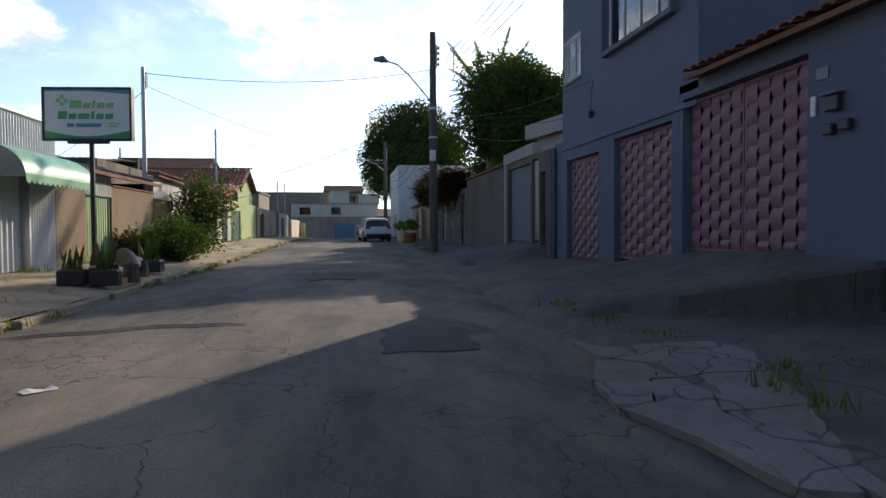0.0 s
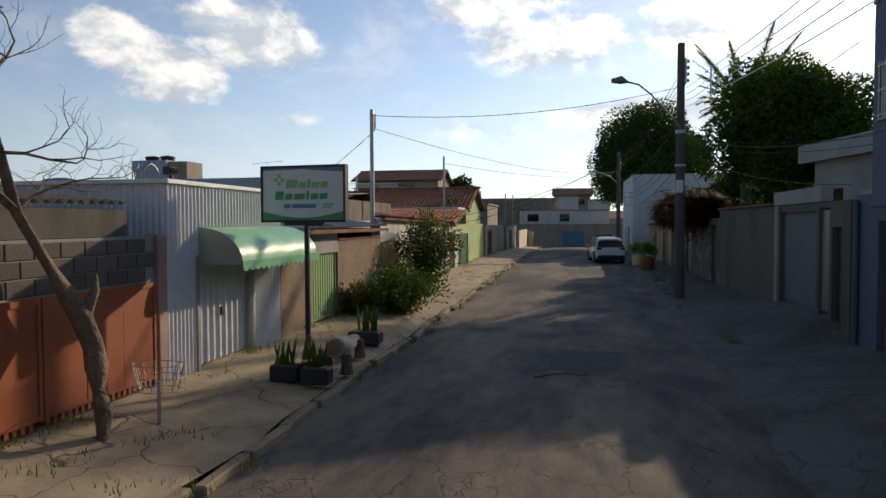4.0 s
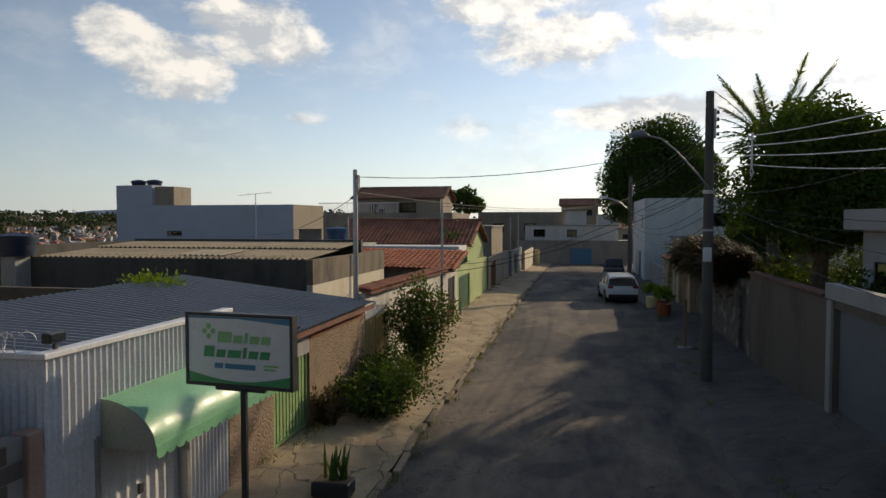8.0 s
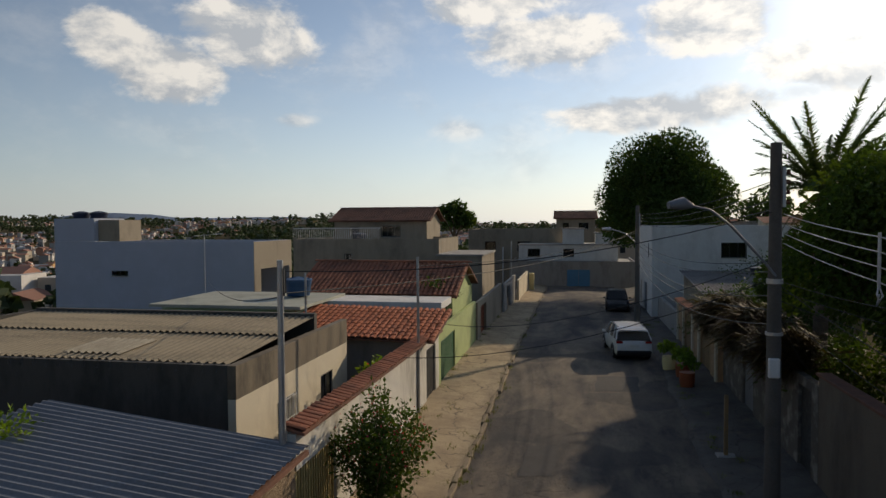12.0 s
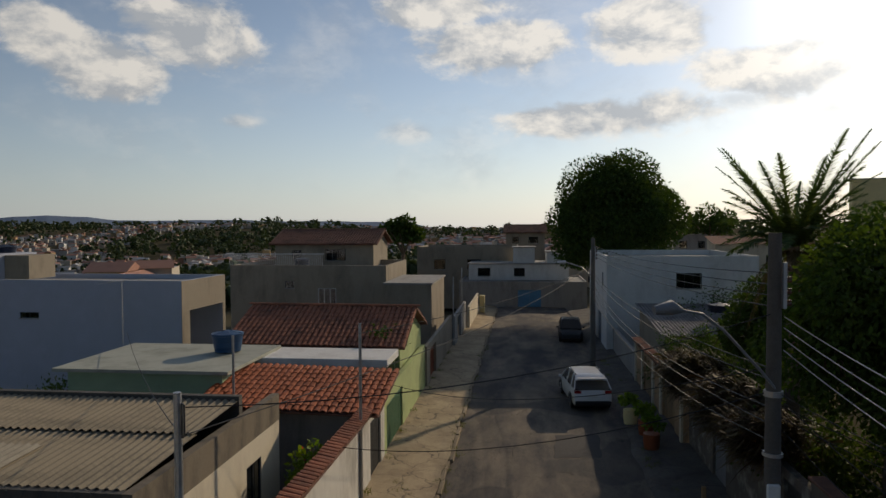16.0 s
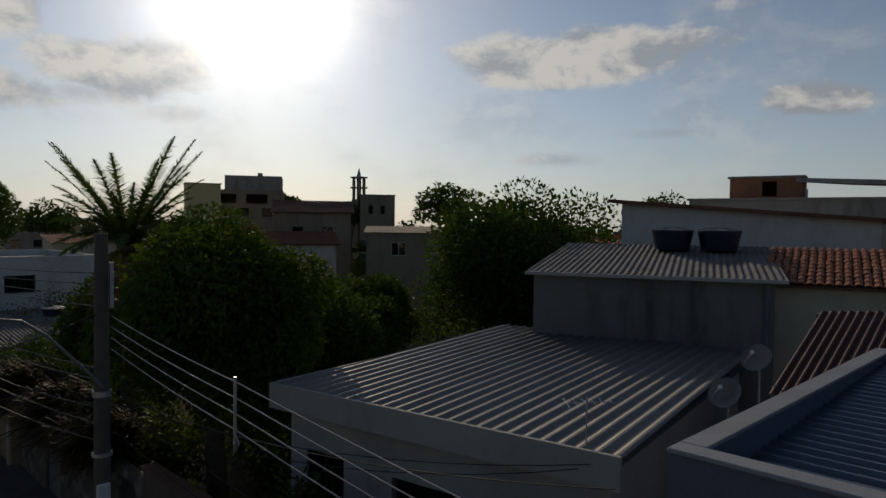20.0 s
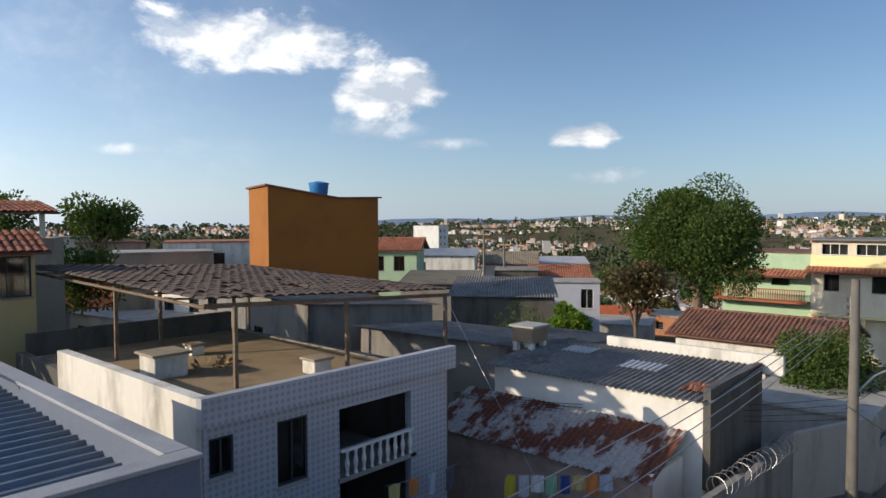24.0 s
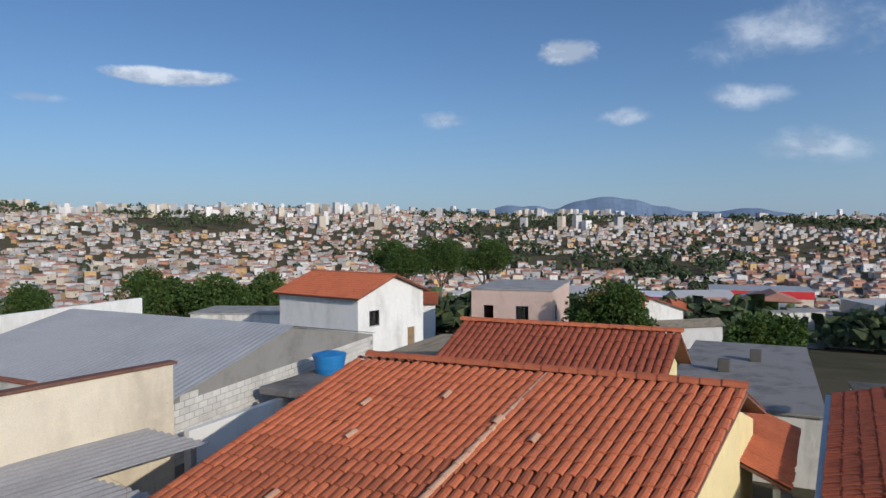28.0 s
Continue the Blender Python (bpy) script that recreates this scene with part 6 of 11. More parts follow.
    part("balcony_rail", Geo().box(9.5, 12.3, 8.95, 9.0, 6.5, 6.54).box(9.5, 9.54, 8.95, 9.0, 6.45, 6.54), M["white_plastic"], t)


blue_house()
tk = water_tank((10.9, 12.4, 6.62), 0.56, 0.52, M["tank_navy"], "navy plastic water tank with white lettering on a steel stand")
st = thing("tank_stand", (10.9, 12.4, 6.2), "light steel stand under the water tank", "stand")
for dx, dy in ((-0.45, -0.45), (0.45, -0.45), (-0.45, 0.45), (0.45, 0.45)):
    part("leg", Geo().box(10.9 + dx - 0.02, 10.9 + dx + 0.02, 12.4 + dy - 0.02, 12.4 + dy + 0.02, 6.15, 6.58), M["galv"], st)
for dy in (-0.45, 0.0, 0.45):
    part("rail", Geo().box(10.4, 11.4, 12.4 + dy - 0.025, 12.4 + dy + 0.025, 6.582, 6.618), M["galv"], st)
part("brace", Geo().tube([(10.45, 11.95, 6.18), (10.45, 12.85, 6.56)], 0.012, 5), M["galv"], st)


def tank_mark():
    """Maker's mark as plain white bars bent round the tank."""
    for k in range(8):
        a0 = radians(184) + (k - 4) * 0.185
        pts = [(10.9 + 0.548 * math.cos(a0 + 0.13 * j / 4), 12.4 + 0.548 * math.sin(a0 + 0.13 * j / 4)) for j in range(5)]
        P = [(x, y, z) for x, y in pts for z in (6.87, 6.96)]
        part("mark_bar", Geo().add(P, [(2 * j, 2 * j + 2, 2 * j + 3, 2 * j + 1) for j in range(4)]), M["white_plastic"], tk)


tank_mark()

# street wall of the tiled house: large pink gate under a tile eave
fw = thing("street_wall", (4.8, 5.5, 0.5), "blue-grey street wall with a small tile eave", "wall", kind="structure")
mw = base_line((4.7, 9.05), (4.7, 1.0))
part("wall_body", wall_geo(mw, 8.05, -0.2, 3.22, 0.2, [(9.05 - 8.95, 9.05 - 6.15, 0.0, 3.0)]), M["blue_paint"], fw)
tile_slope(fw, (4.45, 8.48, 3.24), (0, -7.4, 0), (0.7, 0, 0.2), M["tile_dark"], single=60, step=0.22)
pressed_gate("pressed_gate", 6.17, 8.93, 0.74, 2.98, 4.86, "large pink pressed-sheet gate under a tile eave")
mb = thing("meter_box", (4.66, 5.6, 1.9), "grey meter and letter boxes on the wall", "meter box")
for y, z, s in ((5.70, 2.36, 0.10), (5.76, 2.1, 0.07), (5.52, 2.12, 0.07)):
    part("box", Geo().box(4.62, 4.697, y - s, y + s, z - s * 0.7, z + s * 0.9, 0.012), M["dark_metal"], mb)
part("roof_cap", Geo().box(4.58, 4.697, 5.57, 5.83, 2.455, 2.48, 0.01), M["grey_metal"], mb)
part("bell_plate", Geo().box(4.672, 4.697, 6.0, 6.08, 2.28, 2.5, 0.008), M["white_plastic"], mb)
part("number_bar", Geo().box(4.684, 4.698, 5.82, 6.0, 2.66, 2.78), M["grey_metal"], mb)

# neighbour past the blue house
nb = thing("plaster_wall", (4.7, 21, 0.4), "stained plaster street wall with roller door", "wall", kind="structure")
mn = base_line((4.6, 27.0), (4.6, 15.32))
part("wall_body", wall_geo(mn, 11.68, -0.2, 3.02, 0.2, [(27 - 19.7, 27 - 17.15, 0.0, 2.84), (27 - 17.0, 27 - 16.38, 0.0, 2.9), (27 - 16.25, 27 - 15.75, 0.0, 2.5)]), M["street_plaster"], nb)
part("lintel", Geo().box(4.56, 4.8, 16.8, 20.2, 3.023, 3.35, 0.01), M["grey_render"], nb)
part("coping", Geo().box(4.52, 4.88, 20.3, 27.0, 3.025, 3.1, 0.015), M["tile_dark"], nb)
part("pier", Geo().box(4.53, 4.6, 19.75, 20.0, 0.3, 3.0, 0.01), M["grey_render"], nb)
part("roller_door", corr((4.72, 17.15, 0.7), (0, 2.55, 0), (0, 0, 2.14), 0.09, 0.01, flat=True), M["grey_metal"], nb, "grey vertical-ribbed sheet door")
g = Geo()
for k in range(6):
    g.box(4.66, 4.69, 16.40 + k * 0.1, 16.45 + k * 0.1, 0.75, 2.85)
part("slat_gate", g, M["galv"], nb, "narrow barred gate")
part("door", Geo().box(4.7, 4.74, 15.77, 16.23, 0.45, 2.45, 0.01), M["dark_metal"], nb)

# white house with profiled metal roof
# white_paint darkened, the walls' shade put into the base colour
M["dusty_white"] = surface("shaded_white_paint", (0.42, 0.41, 0.385), (0.25, 0.24, 0.22), None, 0.92, stain=0.7, amount=0.6, streak=(1, 1, 0.35))
mh = house("metal_roof_house", "white single-storey house with profiled metal roof and deep fascia", (8.2, 17.4), 9.5, 7.4, 0.3, 4.55, 9.7, M["dusty_white"], {"W": [(0.5, 1.6, 2.3, 3.6, "win"), (2.9, 5.6, 1.8, 3.5, "void")], "N": [(1, 2.2, 2, 3.4, "win")]}, roof="none")
fmh = Matrix.Translation((8.2, 17.4, 0)) @ Matrix.Rotation(radians(9.7), 4, "Z")
part("fascia", Geo(fmh).box(-0.38, -0.30, -0.3, 7.7, 4.45, 5.0), M["dusty_white"], mh, "deep white fascia board")
part("fascia", Geo(fmh).box(-0.30, 9.8, 7.62, 7.7, 4.45, 5.0), M["dusty_white"], mh)
o, U, V = fmh @ Vector((-0.30, -0.3, 4.96)), fmh.to_3x3() @ Vector((0, 7.9, 0)), fmh.to_3x3() @ Vector((10.0, 0, 0.2))
part("roof_sheet", corr(o, U, V, 0.31, 0.03, flat=True), M["dull_roof"], mh)
part("ceiling_slab", Geo(fmh).box(0.16, 9.3, 0.16, 7.2, 4.3, 4.4), M["grey_render"], mh)

# walls and gates between the plaster wall and the white house
M["peeling"] = surface("peeling_limewash", (0.13, 0.115, 0.095), (0.06, 0.055, 0.048), (0.62, 0.60, 0.55), 0.95, stain=0.45, amount=0.6)
rw = thing("peeling_wall", (4.6, 32, 0.3), "peeling white street wall with a dark door", "wall", kind="structure")
mp_ = base_line((4.6, 37.5), (4.6, 27.02))
part("wall_body", wall_geo(mp_, 10.48, -0.2, 2.75, 0.2, [(37.5 - 28.5, 37.5 - 27.5, 0.0, 2.5), (37.5 - 34.4, 37.5 - 33.0, 0.0, 2.2)]), M["peeling"], rw)
part("door", Geo().box(4.68, 4.73, 27.52, 28.48, 0.35, 2.48, 0.01), M["dark_metal"], rw)
part("door", Geo().box(4.68, 4.73, 33.02, 34.38, 0.35, 2.18, 0.01), M["grey_metal"], rw)
tw_ = thing("tan_street_wall", (4.5, 43, 0.3), "orange-tan street wall with piers and tile coping", "wall", kind="structure")
mq_ = base_line((4.4, 48.0), (4.4, 37.52))
part("wall_body", wall_geo(mq_, 10.48, -0.2, 2.45, 0.2, [(48 - 41.2, 48 - 39.0, 0.0, 2.1), (48 - 45.6, 48 - 43.4, 0.0, 2.1)]), surface("orange_tan_render", (0.46, 0.30, 0.17), (0.28, 0.18, 0.11), None, 0.93, stain=0.8, amount=0.7), tw_)
tile_slope(tw_, (4.2, 48.0, 2.48), (0, -10.4, 0), (0.5, 0, 0.08), M["tile_old"], single=40, step=0.24)
for y in (37.7, 41.45, 43.15, 45.85, 47.8):
    part("pier", Geo().box(4.32, 4.4, y - 0.15, y + 0.15, 0.1, 2.44, 0.01), M["cream"], tw_)
for y0_, y1_ in ((39.02, 41.18), (43.42, 45.58)):
    gt = thing("plank_gate", (4.5, (y0_ + y1_) / 2, 0.35), "brown plank garage gate in the tan wall", "gate", "plank gates")
    n_ = 12
    for k in range(n_):
        part("plank", Geo().box(4.47, 4.5, y0_ + (y1_ - y0_) * k / n_ + 0.008, y0_ + (y1_ - y0_) * (k + 1) / n_ - 0.008, 0.38, 2.05), M["wood"], gt)
    part("rail", Geo().box(4.51, 4.55, y0_, y1_, 0.6, 0.7), M["wood"], gt)
solo("low_wall", Geo().box(4.4, 4.6, 48.02, 56.9, -0.2, 1.7, 0.01), M["grey_render"], "low grey wall before the white house", "wall", kind="structure")
house("white_corner_house", "two-storey white house with small windows at the bend", (4.0, 57.0), 9.5, 11, -0.3, 6.0, 0, M["white_paint"], {"S": [(4.4, 6.0, 4.3, 5.3, "win")], "W": [(1.2, 1.9, 4.2, 5.2, "win"), (8.4, 9.1, 4.2, 5.2, "win"), (3.0, 3.9, 0.2, 2.2, "door"), (6.0, 8.0, 0.0, 2.3, "gate")]}, parapet=0.4)
house("flat_roof_house", "low house with blackened corrugated roof", (5.6, 46.5), 7.5, 7.5, -0.2, 2.9, 0, M["tan_plaster"], {"S": [(2, 3.2, 1.0, 2.2, "win")]}, roof="fibro", roof_mat=M["fibro_dark"])
water_tank((9.0, 49.5, 3.75), 0.6, 0.35, M["tank_dark"], "round dark tank on the low roof")

# grey wall with sheet roof and twin tanks behind it
hb = house("grey_house", "grey rendered house with profiled sheet roof", (15.9, 24.8), 6.9, 6.5, 0.0, 7.1, -66.4, M["shade_grey"], {"S": []}, roof="none")
fmb = Matrix.Translation((15.9, 24.8, 0)) @ Matrix.Rotation(radians(-66.4), 4, "Z")
o, U, V = fmb @ Vector((-0.2, -0.25, 7.12)), fmb.to_3x3() @ Vector((7.4, 0, 0)), fmb.to_3x3() @ Vector((0, 7.0, 0.75))
part("roof_sheet", corr(o, U, V, 0.2, 0.02), M["fibro_dark"], hb)
part("gutter", Geo(fmb).box(-0.2, 7.2, -0.36, -0.25, 7.02, 7.12), M["galv"], hb)
part("drain_pipe", Geo().tube([fmb @ Vector((6.7, -0.12, 7.0)), fmb @ Vector((6.7, -0.08, 4.9))], 0.06, 8), M["grey_metal"], hb)
water_tank(fmb @ Vector((3.9, 5.2, 7.75)), 0.72, 0.66, M["tank_dark"], "dark water tank, one of a pair on the sheet roof")
water_tank(fmb @ Vector((5.5, 5.2, 7.75)), 0.72, 0.66, M["tank_dark"], "dark water tank, one of a pair on the sheet roof")
# white lean-to house behind
sd = house("white_shed_house", "tall white house under a single-pitch roof", (25.0, 27.0), 9.5, 6, 4.0, 8.9, -76, M["white_paint"], {}, roof="none")
fms = Matrix.Translation((25.0, 27.0, 0)) @ Matrix.Rotation(radians(-76), 4, "Z")
part("roof_slope", Geo(fms).prism([(-0.5, -0.4, 9.75), (9.9, -0.4, 8.95), (9.9, -0.4, 8.8), (-0.5, -0.4, 9.6)], (0, 6.8, 0)), M["tile_dark"], sd)
part("wall_top", Geo(fms).prism([(0, 0, 8.9), (9.5, 0, 8.9), (0, 0, 9.6)], (0, 0.15, 0)), M["white_paint"], sd)
house("roof_room_house", "grey house with a brick roof room", (38, 30), 12, 8, 3, 10.2, -76, M["grey_render"], {}, roof="slab")
house("roof_room", "small brick room on the roof", (40.5, 28.6), 4, 3.5, 10.35, 11.6, -76, M["brick"], {"S": [(1.8, 2.6, 10.5, 11.4, "void")]})
cn = thing("canopy", (45, 17, 8), "flat roof canopy on thin posts", "canopy")
part("canopy_top", Geo().prism([(41, 25, 11.3), (49, 24, 11.5), (48.5, 15.5, 10.9), (40.5, 16, 10.7)], (0, 0, 0.25)), M["grey_render"], cn)
for x, y in ((41.3, 24.5), (41, 16.5), (48, 16), (44, 16.2)):
    part("post", Geo().box(x - 0.06, x + 0.06, y - 0.06, y + 0.06, 5, 10.9), M["galv"], cn)
house("canopy_house", "grey house under the canopy", (41.5, 16.5), 6, 7, 2, 8.9, 0, M["grey_render"], {"W": [(2, 4, 6.8, 8.2, "void")]})
# brown tile roofs beside the blue house
M["ochre"] = surface("ochre_paint", (0.52, 0.30, 0.09), (0.32, 0.18, 0.06), None, 0.9, stain=0.6, amount=0.6)
br = thing("brown_roof_house", (20, 17, 3), "tan house with brown tile roof", "house")
tile_slope(br, (19.5, 19.2, 6.9), (1.2, -4.6, 0), (3.6, 0.95, 0.95), M["tile_old"])
part("wall", Geo().prism([(20.4, 15.0, 2), (24.0, 16.0, 2), (24.0, 16.0, 7.7), (20.4, 15.0, 6.8)], (-0.05, 0.2, 0)), M["ochre"], br, "ochre gable end")
part("wall", Geo().prism([(19.9, 18.9, 2), (21.0, 15.0, 2), (21.0, 15.0, 6.8), (19.9, 18.9, 6.8)], (0.2, 0.05, 0)), M["cream"], br)
M["maroon_sheet"] = surface("maroon_roof_sheet", (0.085, 0.028, 0.02), (0.05, 0.018, 0.014), None, 0.6, 0.1, grain=25, stain=0.9, amount=0.5, bump=0.05)
lowr = thing("lean_to_roof", (13.8, 15.9, 4), "steep maroon sheet lean-to roof between the houses", "roof", kind="structure")
part("roof_sheet", corr((12.56, 16.5, 5.3), (0.35, -1.55, 0.12), (3.2, 0.0, 1.36), 0.18, 0.022), M["maroon_sheet"], lowr)
part("wall", Geo().box(12.9, 15.7, 16.45, 16.6, 0.3, 5.35).box(15.7, 15.9, 15.0, 16.6, 0.3, 6.6), M["shade_grey"], lowr)
part("wall", Geo().box(24.4, 24.6, 13.75, 15.6, 3.5, 7.4), M["orange"], br, "orange rendered yard wall")

# yellow house with glazed veranda and red tile roof
M["cream_yellow"] = surface("cream_yellow_paint", (0.60, 0.47, 0.22), (0.40, 0.31, 0.15), None, 0.9, stain=0.5, amount=0.5)
yv = thing("veranda_house", (24, 9, 3), "cream house with a glazed veranda under a red tile roof", "house")
wv = base_line((22.3, 13.3), (22.3, 4.6))
pan = [(0.25 + k * 2.13, 0.25 + k * 2.13 + 1.95, 6.35, 7.62) for k in range(4)]
wl = part("wall", wall_geo(wv, 8.7, 3.5, 7.75, 0.2, pan), M["cream_yellow"], yv)
for p in pan:
    opening(wl, wv, *p, "win", 0.2)
part("wall", Geo().box(22.5, 28, 13.1, 13.3, 3.5, 7.75).box(22.5, 28, 4.6, 4.8, 3.5, 7.75), M["cream"], yv)
part("yellow_return", Geo().box(21.9, 22.25, 13.45, 13.7, 4.5, 7.7), M["yellow_paint"], yv)
tile_slope(yv, (21.7, 13.7, 7.72), (0, -4.2, 0), (3.3, 0, 1.35), M["tile_old"], single=120)
tile_slope(yv, (21.7, 9.5, 7.72), (0, -5.2, 0), (1.5, 0, 0.62), M["tile_old"], single=60)
part("roof_back", Geo().box(23.2, 25.0, 4.6, 9.5, 7.8, 8.3), M["tile_old"], yv)
ter = house("roof_terrace_house", "house with covered roof terrace and tile roof", (30, 1.2), 8, 9.5, 3, 8.0, 0, M["tan_plaster"], {"W": [(1.0, 4, 6.4, 7.6, "win"), (5, 8, 6.4, 7.6, "win")]}, roof="none")
tile_slope(ter, (29.6, 9.3, 8.95), (0, -4.6, 0), (3.4, 0, 1.0), M["tile_old"])
tile_slope(ter, (29.6, 4.3, 9.05), (0, -2.9, 0), (2.6, 0, 0.5), M["tile_old"])
for y in (2.0, 4.1, 5.0, 7.2, 9.1):
    part("post", Geo().box(29.9, 30.1, y - 0.08, y + 0.08, 8.0, 9.05), M["cream"], ter)
sol = thing("solar_heater", (27.5, 12.5, 9.2), "solar water heater drum on a roof frame", "water heater")
part("drum", Geo().tube([(27.5, 11.9, 10.35), (27.5, 13.1, 10.35)], 0.25, 14), M["galv"], sol)
part("frame", Geo().box(27.2, 27.25, 11.9, 11.95, 8.6, 10.2).box(27.2, 27.25, 13.05, 13.1, 8.6, 10.2).box(27.2, 27.8, 11.9, 13.1, 10.08, 10.13), M["galv"], sol)
part("base_box", Geo().box(27.0, 29.6, 11.2, 13.4, 7.0, 9.2), M["brick"], sol)
water_tank((28.5, 10.4, 8.9), 0.55, 0.7, M["tank"], "blue roof tank behind the veranda house")
mast = thing("cell_mast", (68.8, -5.6, 0), "thin lattice telephone mast on the skyline", "mast")
MX, MY = 68.8, -5.6
gm = Geo()
for a in range(3):
    q = (MX + 0.3 * math.cos(a * 2.1), MY + 0.3 * math.sin(a * 2.1))
    gm.tube([(*q, 0), (*q, 17.5)], 0.05, 4)
for k in range(30):
    z = 2 + k * 0.5
    gm.tube([(MX + 0.3, MY, z), (MX - 0.15, MY + 0.26, z + 0.5)], 0.025, 3).tube([(MX - 0.15, MY - 0.26, z), (MX + 0.3, MY, z + 0.5)], 0.025, 3)
part("lattice", gm, M["galv"], mast)
part("antenna_panel", Geo().box(MX - 0.4, MX - 0.2, MY - 0.6, MY - 0.35, 15.5, 17.2), M["white_plastic"], mast)

# house clad in blue-white tiles with roof terrace
tz = thing("tile_clad_house", (13, 3, 0.5), "house clad in blue-white glazed tiles with open roof terrace", "house")
mt_ = base_line((10.0, 5.65), (10.0, -0.9))
hol = [(0.1, 0.6, 3.97, 4.7), (1.55, 2.28, 3.38, 4.7), (3.11, 5.28, 0.4, 4.62)]
wl = part("wall", wall_geo(mt_, 6.55, -0.2, 4.95, 0.2, hol), M["azulejo"], tz)
opening(wl, mt_, *hol[0], "win", 0.2)
opening(wl, mt_, *hol[1], "win", 0.2)
part("parapet", Geo().box(9.86, 10.06, -1.1, 5.75, 4.953, 5.5), M["azulejo"], tz, "tiled parapet band")
part("wall", Geo().box(10.06, 17.0, 5.5, 5.75, -0.2, 5.47), M["old_white"], tz, "stained cream side wall")
part("wall", Geo().box(10.2, 20.3, -1.05, -0.85, -0.2, 4.9), M["shade_grey"], tz)
part("wall", Geo().box(17.0, 20.3, 5.5, 5.75, -0.2, 5.0), M["dark_render"], tz)
part("wall", Geo().box(20.1, 20.3, -0.85, 5.5, -0.2, 5.5), M["dark_render"], tz)
part("terrace_floor", Geo().box(10.06, 20.1, -0.85, 5.5, 4.7, 4.85), surface("sandy_terrace_screed", (0.29, 0.215, 0.125), (0.12, 0.09, 0.06), None, 0.95, stain=0.8, amount=0.8), tz)
# black backing that stands for the shade deep in the veranda
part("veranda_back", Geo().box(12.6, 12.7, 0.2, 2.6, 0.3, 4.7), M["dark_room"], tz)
bal = Geo()
for k in range(9):
    y = 0.4 + k * 0.24
    bal.lathe(10.02, y, [(0.05, 3.12), (0.03, 3.2), (0.06, 3.38), (0.03, 3.54), (0.05, 3.66)], 8)
bal.box(9.97, 10.07, 0.3, 2.5, 3.66, 3.72)
part("balustrade", bal, M["white_plastic"], tz, "white turned balusters")
part("veranda_floor", Geo().box(10.0, 12.6, 0.2, 2.6, 3.0, 3.1), M["grey_render"], tz)
pg = thing("terrace_roof", (17, 0, 4.6), "old tile roof on thin posts over the terrace", "roof", kind="structure")
gap_ = random.Random(8)
holes_ = {(gap_.randrange(25), gap_.randrange(22)) for k in range(34)}
tile_slope(pg, (12.2, -3.6, 6.52), (0.6, 7.7, 0.33), (11.2, 0.3, 0.3), M["tile_soot"], step=0.3, row=0.5, deck=False, pick=lambda u, v: (int(u * 25), int(v * 22)) not in holes_)
for k in range(9):
    q_ = Vector((12.3, -3.55, 6.44)) + Vector((11.0, 0.3, 0.3)) * (k / 8)
    part("batten", Geo().tube([q_, q_ + Vector((0.6, 7.6, 0.33))], 0.03, 5), M["bark"], pg)
for x, y, zt in ((12.5, 3.5, 6.72), (12.3, 0.4, 6.6), (17.8, 4.0, 6.9), (19.0, 2.2, 6.85), (12.2, -3.3, 6.4), (19.5, -0.6, 6.75), (22.8, -3.2, 6.7)):
    part("post", Geo().box(x - 0.045, x + 0.045, y - 0.045, y + 0.045, 4.85 if -0.9 < y and x < 20 else 0, zt), M["bark"], pg)
part("beam", Geo().tube([(12.35, -3.5, 6.4), (12.95, 4.0, 6.72)], 0.05, 6).tube([(12.9, 4.0, 6.7), (23.8, 4.2, 6.98)], 0.045, 6), M["bark"], pg)
for at, s in (((15.0, 4.0, 4.85), 0.42), ((12.4, 1.3, 4.85), 0.26), ((16.9, 2.2, 4.85), 0.2)):
    c = thing("chimney_box", at, "small rendered box with a slab on the terrace", "box")
    part("body", Geo().box(at[0] - s, at[0] + s, at[1] - s, at[1] + s, at[2], at[2] + s * 1.3, 0.02), M["old_white"], c)
    part("lid", Geo().box(at[0] - s * 1.2, at[0] + s * 1.2, at[1] - s * 1.2, at[1] + s * 1.2, at[2] + s * 1.3 + 0.003, at[2] + s * 1.3 + 0.07, 0.01), M["fibro"], c)
solo("rubble", crown((14.9, 2.6, 4.83), 0.8, 90, 0.22, 4, 0.15), M["wood"], "heap of broken planks and tiles", "rubble")

# orange block
og = house("orange_building", "tall blank orange building with a tile edge", (30.6, -9.3), 6.5, 4.6, 0, 9.75, -109.3, M["orange"], {}, roof="none")
fmo = Matrix.Translation((30.6, -9.3, 0)) @ Matrix.Rotation(radians(-109.3), 4, "Z")
part("wall_top", Geo(fmo).prism([(0, 0, 9.753), (6.5, 0, 9.753), (6.5, 0, 10.0), (4.0, 0, 9.95), (0, 0, 10.6)], (0, 4.6, 0)), M["orange"], og)
part("tile_edge", Geo(fmo).prism([(-0.15, -0.12, 10.62), (4.0, -0.12, 9.96), (6.7, -0.12, 10.02), (6.7, -0.12, 10.1), (4.0, -0.12, 10.05), (-0.15, -0.12, 10.72)], (0, 4.9, 0)), M["tile_dark"], og, "dark tile edge")
water_tank(fmo @ Vector((3.6, 2.2, 10.1)), 0.58, 0.8, M["tank_light"], "blue water tank on the orange building")

